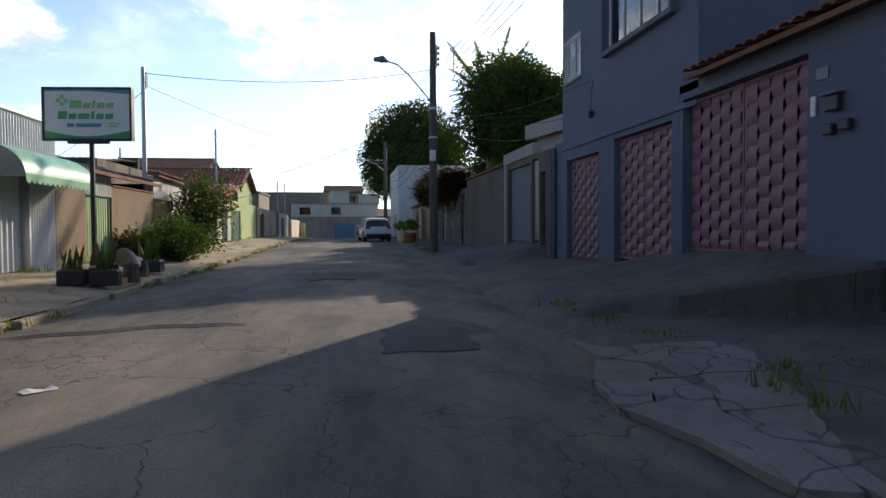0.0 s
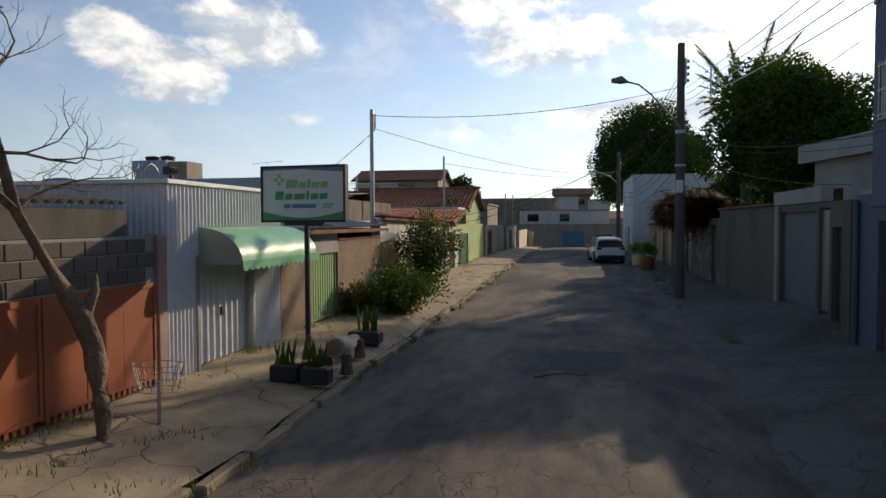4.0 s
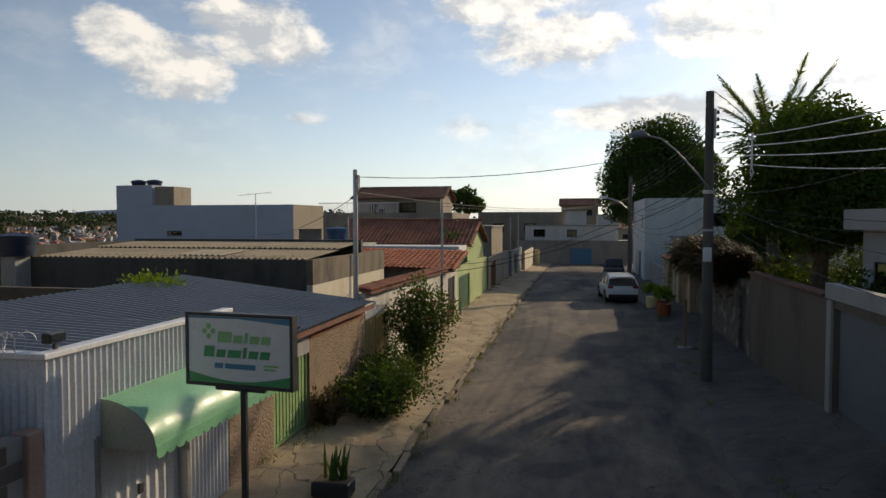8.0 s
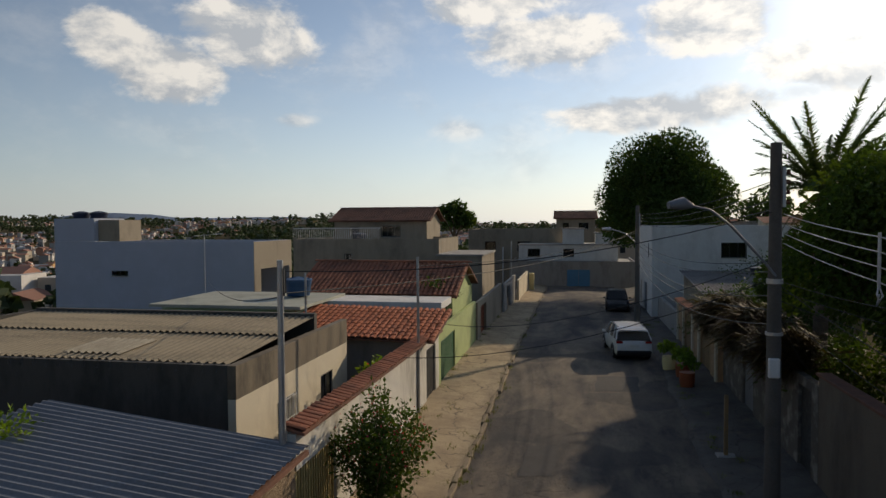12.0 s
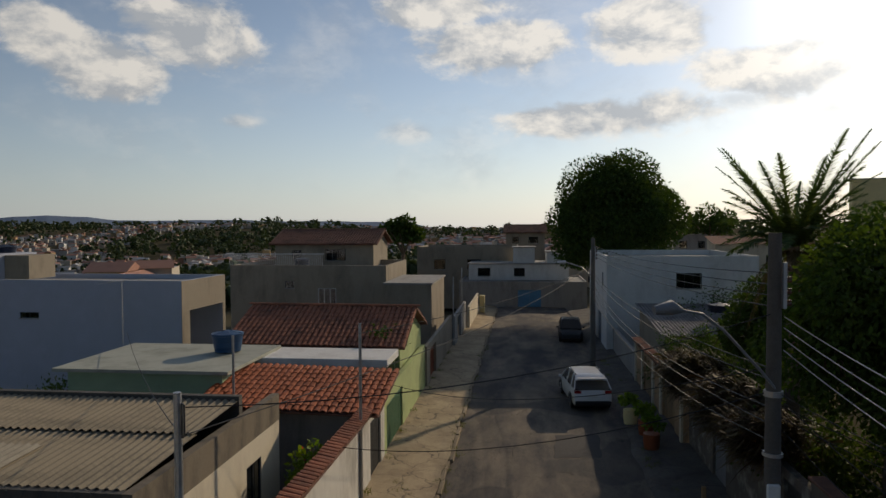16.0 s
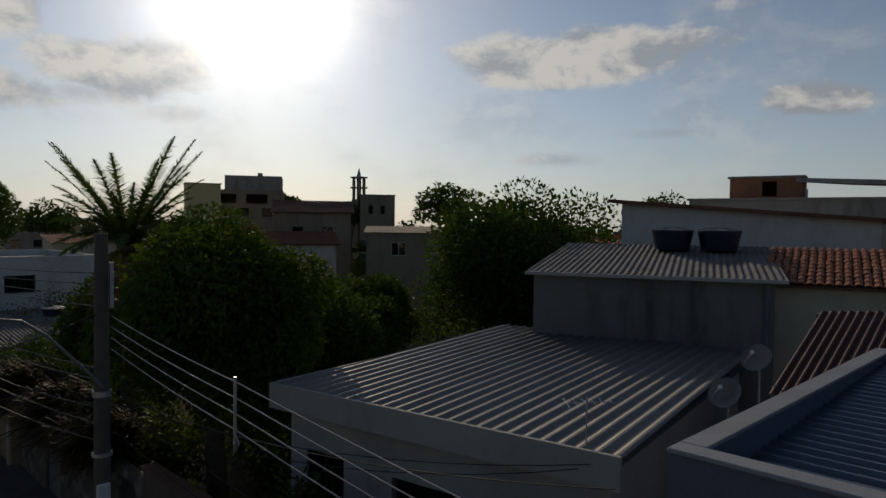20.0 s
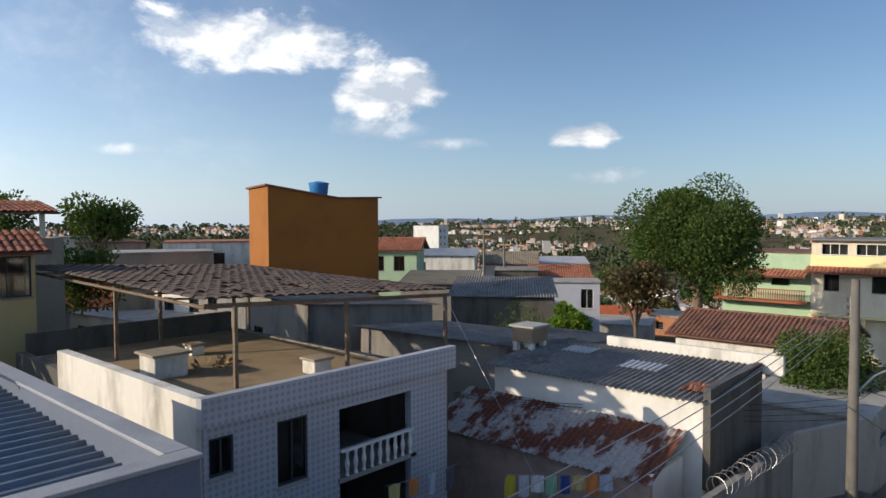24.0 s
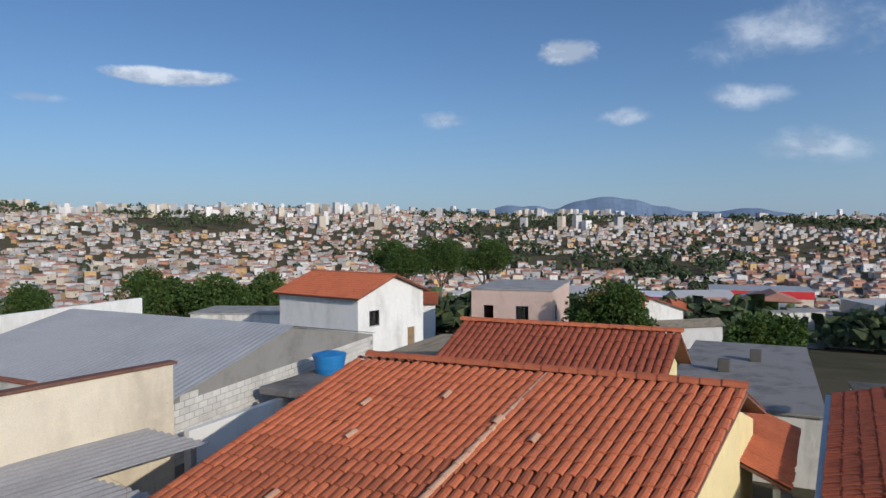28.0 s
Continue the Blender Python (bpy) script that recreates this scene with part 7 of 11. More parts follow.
# white house with blackened roof, rusty lean-to below
wh = house("white_house", "white rendered house under a blackened fibre-cement roof", (5.5, -10.2), 7.0, 4.1, -0.4, 3.85, 0, M["white_paint"], {"W": [(1.2, 2.0, 1.9, 3.0, "win"), (2.8, 3.6, 0.9, 3.0, "void")]}, roof="none")
part("roof_sheet", corr((5.2, -10.1, 4.18), (7.6, 0, 0), (0, 4.3, -0.28), 0.18, 0.03), M["fibro_dark"], wh)
part("parapet", Geo().box(4.7, 10.6, -10.4, -10.2, 3.9, 4.5, 0.02), M["old_white"], wh)
part("side_wall", Geo().box(5.3, 5.5, -10.2, -6.0, 1.5, 4.25), M["dark_render"], wh)
part("roof_light", corr((7.6, -8.6, 4.11), (1.3, 0, 0), (0, 0.9, -0.0586), 0.18, 0.03), M["white_tin"], wh, "pale translucent sheet")
part("roof_light", corr((10.4, -9.4, 4.165), (1.1, 0, 0), (0, 0.8, -0.052), 0.18, 0.03), M["grey_roof"], wh, "pale patched sheet")
for k in range(16):
    bt = Geo(Matrix.Translation((5.45 + 0.11 * (k % 8), -7.1 + 0.3 * (k // 8), 4.04)) @ Matrix.Rotation(radians(20 * math.sin(k * 5)), 4, "Z") @ Matrix.Rotation(radians(-8), 4, "X"))
    bt.grid(lambda u, v: (0.16 * (v - 0.5), 0.4 * u, 0.05 * math.sin(math.pi * v)), 1, 5, 0.012)
    part("loose_tile", bt, M["tile_old"], wh)
rr = thing("rusty_roof", (9, -5, 2.5), "rusted corrugated lean-to roof", "roof", kind="structure")
part("roof_sheet", corr((5.9, -5.98, 3.0), (7.6, 0, 0), (-0.0, 2.2, -0.85), 0.18, 0.025), M["rust_roof"], rr)
part("wall", Geo().box(6.0, 13.4, -4.1, -3.95, -0.2, 2.1), surface("pink_old_wall", (0.48, 0.36, 0.30), None, None, 0.9), rr)
part("wall", Geo().box(6.0, 6.15, -5.95, -4.1, -0.2, 2.3), M["white_paint"], rr)
ch = thing("chimney", (12.6, -8.55, 4.1), "brick barbecue chimney with slab cap", "chimney")
for x_, y_ in ((12.35, -8.98), (13.02, -8.98), (12.35, -8.27), (13.02, -8.27)):
    part("leg", Geo().box(x_, x_ + 0.2, y_, y_ + 0.2, 3.95, 4.3, 0.015), M["old_white"], ch)
part("flue", Geo().box(12.32, 13.25, -9.0, -8.05, 4.304, 4.8, 0.02), M["rough_brown"], ch)
part("cap", Geo().box(12.24, 13.33, -9.08, -7.97, 4.804, 4.9, 0.02), M["grey_render"], ch)

# yard walls down the slope on the right-hand side
for a, b, z0, z1, nm in (((4.7, 1.0), (4.3, -5.6), -0.4, 2.3, "M"), ((4.3, -5.6), (4.6, -11), -0.6, 2.1, "M"), ((4.6, -11.0), (2.95, -15.0), -0.8, 2.0, "G"), ((2.95, -15.0), (2.6, -36.0), -2.6, 0.9, "G")):
    m = base_line(a, b)
    ln = (Vector(b) - Vector(a)).length
    solo("yard_wall", wall_geo(m, ln, z0, z1, 0.18), M["shade_grey"] if nm == "M" else M["grey_render"], "low weathered yard wall beside the street", "wall", kind="structure")
solo("barbed_wire", razor_coil((4.5, -4.2, 2.3), (4.35, -9.5, 2.15), 0.28, 14, 0.007, 11), M["galv"], "coils of barbed wire on the yard wall", "barbed wire")
house("yard_building", "flat grey outbuilding behind the yard wall", (3.2, -21), 4.2, 6.5, -1.5, 1.9, 0, M["grey_render"], {})
gh2 = house("dark_roof_cottage", "grey cottage with dark tile roof", (6.0, -28), 7.5, 5, -1.8, 2.7, 0, M["old_white"], {"N": [(1.5, 2.6, 0.8, 1.9, "win"), (4.5, 5.4, 0.8, 1.9, "win")]}, roof="gable_x", roof_mat=M["tile_dark"])

# three-storey yellow house across the lower street
yh = house("yellow_house", "cream and yellow three-storey house with tiled eaves", (3.9, -56), 9.3, 7.5, -2.6, 7.0, 0, M["cream"], {
    "N": [(0.9, 2.0, 3.0, 4.3, "win"), (4.2, 5.2, 3.0, 4.3, "win"), (6.6, 7.9, 3.0, 4.3, "win"), (0.7, 2.6, 5.85, 6.75, "win white"), (3.1, 5.2, 5.85, 6.75, "win white"), (6.4, 8.0, 5.85, 6.75, "win white")],
    "W": [(1.5, 2.5, 3.0, 4.2, "win"), (4.5, 5.5, 3.0, 4.2, "win")]}, roof="slab", roof_mat=M["fibro_dark"], over=0.5)
part("yellow_band", Geo().box(3.85, 13.25, -48.495, -48.44, 4.95, 5.8), M["yellow_paint"], yh, "pale yellow band")
tile_slope(yh, (13.5, -47.4, 4.45), (-9.9, 0, 0), (0, -1.1, 0.4), M["tile_old"], step=0.3)
bl = Geo()
for k in range(6):
    bl.box(4.5 + k * 1.6, 4.7 + k * 1.6, -48.5, -48.1, 0.2, 1.0)
bl.box(3.9, 13.2, -48.5, -47.9, 1.0, 1.15)
part("balcony_ledge", bl, M["yellow_paint"], yh)
ac = thing("air_conditioner", (7.2, -48.3, 3.6), "white air-conditioner unit on the yellow house", "air conditioner")
part("case", Geo().box(6.9, 7.6, -48.49, -48.1, 3.5, 4.0, 0.02), M["white_plastic"], ac)
part("grille", Geo().lathe(7.3, -48.09, [(0.18, 3.6), (0.18, 3.9)], 12), M["grey_metal"], ac)
gn = house("green_wing", "green wing with a tiled balcony beside the yellow house", (13.25, -55), 7, 6.3, -2.6, 5.9, 0, M["teal_green"], {"N": [(1, 2.2, 3.2, 4.6, "void"), (4, 5.4, 3.2, 4.6, "void")]}, roof="slab", roof_mat=M["tile_dark"])
tile_slope(gn, (20.6, -47.2, 4.0), (-7.3, 0, 0), (0, -1.6, 0.5), M["tile_old"], step=0.3)
rb = Geo()
for k in range(40):
    rb.box(13.4 + k * 0.18, 13.46 + k * 0.18, -47.5, -47.46, 2.0, 2.9)
rb.box(13.3, 20.6, -47.52, -47.44, 2.9, 2.98).box(13.3, 20.6, -48.7, -47.4, 1.85, 2.0)
part("balcony_rail", rb, M["rust_gate"], gn, "red-brown wooden balcony rail")

# white building across the lower street
wb = house("white_workshop", "long white workshop with green shutter across the lower street", (-8.2, -51.5), 9.6, 6, -3, 1.4, 0, M["white_paint"], {"N": [(4.4, 8.6, -0.4, 0.7, "void")]}, roof="slab", roof_mat=M["white_paint"])
part("shutter", corr((-3.8, -45.62, -0.4), (4.2, 0, 0), (0, 0, 1.05), 0.12, 0.01), M["teal_green"], wb)
part("door", Geo().box(-7.6, -6.2, -45.54, -45.48, -2.8, -0.6), M["galv"], wb)
solo("street_wall_lower", Geo().box(-8.2, 1.4, -45.3, -45.15, -3, -0.9), surface("blue_white_wall", (0.55, 0.62, 0.72), None, None, 0.9), "pale blue street wall of the workshop", "wall", kind="structure")

# ---- left-hand side behind: white wall with coiled wire, carport, cream wall, big shed ----
bw = thing("wire_topped_wall", (-6.4, -10, 0), "white street wall with brick coping and coiled wire", "wall", kind="structure")
segs = (((-6.2, 4.0), (-6.35, -9.0), -0.4, 2.35), ((-6.35, -9.0), (-7.1, -20.0), -1.4, 1.95), ((-7.1, -20.0), (-7.6, -34), -2.6, 0.6))
for a, b, z0, z1 in segs:
    m = base_line(a, b) @ Matrix.Translation((0, -0.18, 0))
    ln = (Vector(b) - Vector(a)).length
    part("wall_body", wall_geo(m, ln, z0, z1, 0.18, [(10.0, 11.0, -0.3, 1.75)] if z1 == 2.35 else ()), M["white_paint"], bw)
    part("coping", Geo(m).box(0, ln, -0.05, 0.23, z1 + 0.003, z1 + 0.07, 0.01), M["tile_old"], bw, "brick-red coping")
part("gate_leaf", Geo().box(-6.38, -6.32, -6.95, -6.05, -0.25, 1.72, 0.01), M["galv"], bw, "grey sheet door")
solo("barbed_wire", razor_coil((-6.3, 1.0, 2.62), (-6.5, -9.5, 2.6), 0.26, 46, 0.007, 2), M["galv"], "coiled razor wire along the white wall", "barbed wire")
solo("barbed_wire", razor_coil((-6.5, -9.5, 2.3), (-7.1, -20, 2.2), 0.26, 40, 0.007, 6), M["galv"], "coiled razor wire along the white wall", "barbed wire")
M["carport_sheet"] = surface("weathered_grey_sheet", (0.36, 0.345, 0.33), (0.24, 0.225, 0.21), None, 0.6, 0.25, grain=18, stain=0.5, amount=0.6, bump=0.06, streak=(0.4, 1.6, 1))
cp = thing("carport", (-10, -2, 0), "carport with pale grey profiled sheet roof", "carport")
part("roof_sheet", corr((-6.42, -2.55, 3.2), (-0.06, -3.45, 0.1), (-7.6, 1.65, 0.1), 0.26, 0.035, flat=True), M["carport_sheet"], cp)
part("roof_sheet", corr((-6.38, 2.6, 3.06), (-0.04, -5.2, 0.14), (-4.8, 1.04, 0.06), 0.26, 0.035, flat=True), M["carport_sheet"], cp)
for x, y in ((-6.9, 2.2), (-11.0, 3.3), (-13.8, -1.2), (-13.6, -3.9)):
    part("post", Geo().box(x - 0.05, x + 0.05, y - 0.05, y + 0.05, 0, 3.2), M["galv"], cp)
cw = thing("cream_wall", (-10.8, -4, 0), "long cream rendered wall with tile edge", "wall", kind="structure")
mc = base_line((-14.95, -3.3), (-6.9, -4.6))
part("wall_body", wall_geo(mc, 8.15, -0.5, 4.95, 0.2), M["cream"], cw)
part("coping", Geo(mc).box(-0.1, 8.25, -0.08, 0.28, 4.953, 5.03, 0.015), M["tile_dark"], cw)
part("wall_body", wall_geo(base_line((-6.9, -4.6), (-7.4, -8.0)), 3.4, -0.5, 4.6, 0.2), M["cream_yellow"], cw)
part("vent", Geo(mc).box(0.8, 1.7, -0.12, -0.003, 3.5, 4.15, 0.02), M["fibro"], cw)
# large shed with block gable
bs = thing("shed", (-20, -8, 0), "large shed with pale grey sheet roof and whitewashed block gable", "house")
part("roof_sheet", corr((-14.7, -3.1, 3.9), (-0.2, -12.6, 0.0), (-6.4, -0.7, 1.25), 0.25, 0.02, flat=True), M["grey_roof"], bs)
part("roof_sheet", corr((-21.1, -3.8, 5.15), (-0.2, -12.6, 0.0), (-7.0, -0.8, -1.3), 0.25, 0.02, flat=True), M["grey_roof"], bs)
gb = part("gable_wall", Geo().prism([(-14.8, -3.35, 0), (-28.0, -4.75, 0), (-28.0, -4.75, 3.8), (-21.2, -4.05, 5.08), (-14.8, -3.35, 3.84)], (0.02, -0.2, 0)), M["mortar"], bs)
wbk = Geo()
wbk.box(-0.19, 0.19, -0.012, 0.01, 0, 0.185, 0.006)
wb_me = wbk.mesh("block")
wb_me.materials.append(M["white_block"])
ga = Vector((-14.8, -3.335, 0))
dv = Vector((-28.0, -4.735, 0)) - ga
dl = dv.length
for r in range(25):
    for k in range(int(dl / 0.4)):
        s_ = (k * 0.4 + 0.2 + (0.2 if r % 2 else 0)) / dl
        z = 0.35 + r * 0.2
        if s_ > 0.985 or z + 0.22 > lerp_table(s_, ((0, 3.84), (0.485, 5.05), (1, 3.8))) or z < 1.9 or len(gb.children) >= 295:
            continue
        p = ga + dv * s_
        share("block", wb_me, Matrix.Translation((p.x, p.y + 0.002, z)) @ Matrix.Rotation(math.atan2(dv.y, dv.x), 4, "Z"), gb)
part("eave_wall", wall_geo(base_line((-15.0, -15.6), (-14.95, -3.6)), 12.0, -0.5, 3.8, 0.2), M["white_paint"], bs)
# brick parapet and wall units by the shed
cond = thing("condenser_row", (-16.2, -15.6, 4.6), "row of grey air-conditioning condensers on a bracket", "air conditioner")
for k in range(5):
    part("unit", Geo().box(-14.75 - k * 0.42, -14.38 - k * 0.42, -14.5, -14.1, 4.32 + 0.05 * (k % 2), 5.0, 0.02), M["galv"], cond)
    part("fan_guard", Geo().tube([(-14.57 - k * 0.42, -14.09, 4.66), (-14.57 - k * 0.42, -14.07, 4.66)], 0.14, 12), M["dark_metal"], cond)
part("bracket", Geo().box(-16.6, -14.3, -14.55, -14.05, 4.24, 4.3), M["dark_metal"], cond)
part("leg", Geo().box(-14.4, -14.33, -14.5, -14.43, 0, 4.24).box(-16.5, -16.43, -14.5, -14.43, 0, 4.24), M["galv"], cond)
lowpar = thing("low_parapet", (-14.6, -13, 0), "low rendered parapet with brick coping beside the shed", "wall", kind="structure")
part("wall_body", wall_geo(base_line((-14.6, -8.6), (-14.6, -17.5)), 8.9, -1, 3.93, 0.2), M["old_white"], lowpar)
part("coping", Geo().box(-14.66, -14.34, -17.5, -8.6, 3.933, 4.0, 0.012), M["tile_old"], lowpar)
for at_, h_, lb_ in (((-8.65, -11.3, 0.0), 4.6, "thin aerial mast behind the wire wall"), ((-23.0, -33.9, -3.0), 8.0, "thin pole between the flat roofs"), ((-7.9, -1.8, 0.0), 3.9, "short wooden service post rising through the carport")):
    ms_ = thing("aerial_mast", at_, lb_, "mast")
    part("mast", Geo().tube([at_, (at_[0] + 0.03, at_[1], at_[2] + h_)], 0.04 if h_ > 4 else 0.07, 8), M["galv"] if h_ > 4 else M["wood"], ms_)
    part("cross_arm", Geo().tube([(at_[0] - 0.35, at_[1], at_[2] + h_ - 0.3), (at_[0] + 0.35, at_[1] + 0.1, at_[2] + h_ - 0.25)], 0.015, 5), M["galv"], ms_)
solo("parapet_wall", wall_geo(base_line((-15.7, -17.1), (-26.4, -17.9)), 10.7, 0, 5.1, 0.2), M["white_paint"], "white parapet wall behind the shed", "wall", kind="structure")
water_tank((-21.3, -2.4, 3.55), 0.58, 0.62, M["tank_light"], "bright blue water tank beside the shed's gable")
solo("tank_slab", Geo().box(-22.3, -18.5, -3.2, -0.8, 3.3, 3.54, 0.02), M["fibro_dark"], "dark slab under the blue tank", "roof", kind="structure")
solo("yard_wall", Geo().box(-19.0, -14.8, -2.6, -2.4, 0, 3.2), M["white_paint"], "white yard wall below the shed", "wall", kind="structure")

# red-tiled house nearest the camera's end
M["tile_red"] = surface("deep_red_roof_tile", (0.30, 0.075, 0.035), (0.17, 0.05, 0.03), (0.40, 0.13, 0.07), 0.88, grain=30, stain=1.2, amount=0.7, bump=0.2)
M["tile_seam"] = surface("pale_mortared_tile", (0.55, 0.32, 0.2), (0.4, 0.2, 0.12), None, 0.9, grain=30, stain=2.0)
rh = thing("red_roof_house", (-13, 7, 0), "house with bright terracotta tile roof", "house")
# the eave runs beside the carport; the slope climbs away from the street
tile_slope(rh, (-9.3, 2.0, 3.85), (-0.54, 8.3, 0.0), (-5.3, 1.1, 1.75), M["tile"], single=280, step=0.205, row=0.35)
ridge(rh, (-15.0, 3.2, 5.66), (-15.2, 11.35, 5.66), M["tile"], 0.15)
ridge(rh, (-9.3, 6.5, 3.86), (-14.9, 7.6, 5.6), M["tile_seam"], 0.075)
tile_slope(rh, (-20.85, 11.7, 3.85), (0.54, -8.3, 0), (5.5, -0.4, 1.75), M["tile_old"])
part("wall", Geo().box(-20.2, -9.9, 2.6, 2.8, 0, 3.7).box(-9.9, -9.7, 2.8, 10.1, 0, 3.7), M["cream"], rh)
part("wall", Geo().prism([(-10.2, 10.3, 0), (-20.2, 11.4, 0), (-20.2, 11.4, 3.8), (-15.2, 10.9, 5.4), (-10.2, 10.3, 3.8)], (0.02, -0.2, 0)), M["yellow_paint"], rh)
rnd_t = random.Random(12)
for k in range(7):
    a_, b_ = rnd_t.uniform(0.12, 0.9), rnd_t.uniform(0.12, 0.9)
    q_ = Vector((-9.3, 2.0, 3.95)) + Vector((-0.6, 9.2, 0.0)) * a_ + Vector((-5.3, 1.1, 1.75)) * b_
    tg = Geo(Matrix.Translation(q_) @ Matrix.Rotation(radians(168), 4, "Z") @ Matrix.Rotation(radians(-17.5), 4, "Y") @ Matrix.Rotation(radians(rnd_t.uniform(-8, 8)), 4, "Z"))
    tg.grid(lambda u, v: (0.26 * u, 0.17 * (v - 0.5), 0.045 * math.sin(math.pi * v) + 0.03), 2, 6, 0.012)
    part("patched_tile", tg, M["tile_seam"], rh, "pale replaced tile")
r2 = thing("second_red_roof", (-22, 6, 0), "second terracotta roof behind the first", "house")
tile_slope(r2, (-17.8, 3.0, 4.5), (-0.2, 6.4, 0), (-2.8, 0.2, 1.25), M["tile_red"], step=0.205, row=0.35)
tile_slope(r2, (-23.5, 9.6, 4.5), (0.2, -6.4, 0), (2.8, 0, 1.25), M["tile_red"], step=0.205, row=0.35)
ridge(r2, (-20.6, 3.1, 5.8), (-20.8, 9.6, 5.8), M["tile"], 0.14)
part("wall", Geo().prism([(-18.2, 9.2, 0), (-23.2, 9.2, 0), (-23.2, 9.2, 4.5), (-20.7, 9.2, 5.6), (-18.2, 9.2, 4.5)], (0, -0.2, 0)).box(-23.2, -18.2, 3.3, 3.5, 0, 4.5), M["yellow_paint"], r2)
lr = thing("low_red_roof", (-20, 11.9, 0), "small orange tile lean-to roof below the gable", "roof", kind="structure")
tile_slope(lr, (-17.6, 12.2, 3.0), (-4.9, 0.35, 0.0), (-0.4, -1.2, 0.4), M["tile"], step=0.22)
part("wall", Geo().prism([(-17.7, 12.0, 0), (-22.4, 12.35, 0), (-22.4, 12.2, 0), (-17.7, 11.85, 0)], (0, 0, 2.95)), M["old_white"], lr)
rrf = thing("right_red_roof", (-12, 16, 0), "deep red tile roof beside a gutter", "roof", kind="structure")
tile_slope(rrf, (-15.2, 12.62, 3.45), (-10.2, 0.92, 0.0), (0.3, 3.4, 0.9), M["tile_red"])
part("gutter", Geo().prism([(-11.9, 12.2, 3.34), (-25.4, 13.35, 3.34), (-25.4, 13.5, 3.34), (-11.9, 12.35, 3.34)], (0, 0, 0.12)), M["galv"], rrf)
part("wall", Geo().prism([(-11.9, 12.45, 0), (-25.3, 13.6, 0), (-25.3, 13.8, 0), (-11.9, 12.65, 0)], (0, 0, 3.32)), M["old_white"], rrf)
# houses below
M["pink_wall"] = surface("pinkish_house_paint", (0.56, 0.42, 0.35), (0.36, 0.27, 0.22), None, 0.92, stain=0.6, amount=0.6)
house("orange_cottage", "orange cottage with grey sheet roof", (-27.5, -0.8), 5.5, 3.6, -2, 4.0, 0, M["orange"], {"E": [(1.5, 2.1, 2.6, 3.1, "void")]}, roof="fibro")
w2 = house("gabled_white_house", "two-storey white house with tile roof", (-43.2, -22.7), 8.3, 7.6, -6, 3.75, 80.1, M["white_paint"], {"E": [(1.2, 2.3, 1.6, 2.7, "win"), (5.6, 6.5, -1, 1, "door")], "S": []}, roof="gable_x", roof_mat=M["tile"])
house("brick_house", "unfinished brick house with flat roof", (-84, -20), 14, 9, -9, 1.9, 8, M["pink_wall"], {"E": [(1.4, 2.5, -1.5, 0.2, "void"), (5, 6.4, -1.5, 0.2, "win")], "N": [(2, 3, -1.5, 0.2, "win")]}, roof="slab")

# roofs below, beyond the palm
for nm, lb, c, L_, D_, z0_, z1_, yw, mt_k, rf in (
    ("flat_house", "flat-roofed pinkish house with a low parapet below the palm", (-22.6, -39.8), 8, 8, -5, 0.4, -17.5, "pink_wall", "flat"),
    ("tile_roof_cottage", "white cottage with orange tile roof", (-18.5, -63), 9.5, 6, -6, -0.7, -17, "white_paint", "gable_x"),
    ("porch_cottage", "small house with an orange tile roof among the flat roofs", (-27.1, -43.1), 4.9, 4, -5, 1.2, -26.6, "brick", "gable_x"),
    ("white_annex", "white annex with flat roof below the wall", (-13.2, -32), 4.0, 5, -4, -0.5, -12, "white_paint", "slab"),
    ("red_shed", "small red shed by the lower street", (-11.0, -37), 3.0, 4, -4, -0.9, 5, "rust_gate", "fibro"),
    ("grey_roof_house", "low house with grey sheet roof", (-26, -33), 6.5, 5, -5, 0.5, -18, "old_white", "fibro"),
    ("dark_slab_shed", "low shed under a dark flat roof", (-20.8, -27.5), 5.2, 4.6, -4, 1.0, -20, "old_white", "slab"),
    ("tile_roof_shed", "shed with a faded orange tile roof behind the wire wall", (-11.0, -15.2), 3.2, 3.4, -2, 1.3, 8, "old_white", "gable_y"),
    ("low_white_house", "low white house with slab roof", (-16.8, -22.6), 4.6, 4.6, -3, 1.25, -12, "white_paint", "slab"),
    ("white_shed", "small white shed behind the wire wall", (-11.6, -21.5), 3.4, 4, -3, 0.2, 4, "white_paint", "fibro"),
):
    house(nm, lb, c, L_, D_, z0_, z1_, yw, M[mt_k], {"N": [(1.0, 2.1, z1_ - 1.9, z1_ - 0.8, "win")], "E": [(1.2, 2.2, z1_ - 1.9, z1_ - 0.8, "win")]}, roof="slab" if rf == "flat" else rf, parapet=0.3 if rf == "flat" else 0, roof_mat={"gable_x": M["tile"], "gable_y": M["tile_old"], "flat": M["tan_plaster"]}.get(rf, M["dark_render"] if nm == "dark_slab_shed" else None))
for x, y, z in ((-14.9, -19.4, 1.38), (-17.5, -58.8, 0.0)):
    water_tank((x, y, z), 0.6, 0.7, M["tank_light"], "blue roof tank on the low houses")
# dark roofs of the back yards
for nm, c, L_, D_, z1_, yw in (("yard_roof", (13.8, -13.5), 7.5, 5.5, 3.6, 4), ("yard_roof", (21.8, -13.0), 6.5, 7, 4.4, -8), ("yard_roof", (15.0, -20.5), 6.0, 4.5, 2.6, 6), ("yard_roof", (40, -22), 8, 7, 4.0, 12)):
    house("yard_house", "low house under a blackened corrugated roof", c, L_, D_, -1.5, z1_, yw, M["shade_grey"], {"N": [(1, 2, z1_ - 1.9, z1_ - 0.9, "win")]}, roof="fibro", roof_mat=M["fibro_dark"], group="yard houses")


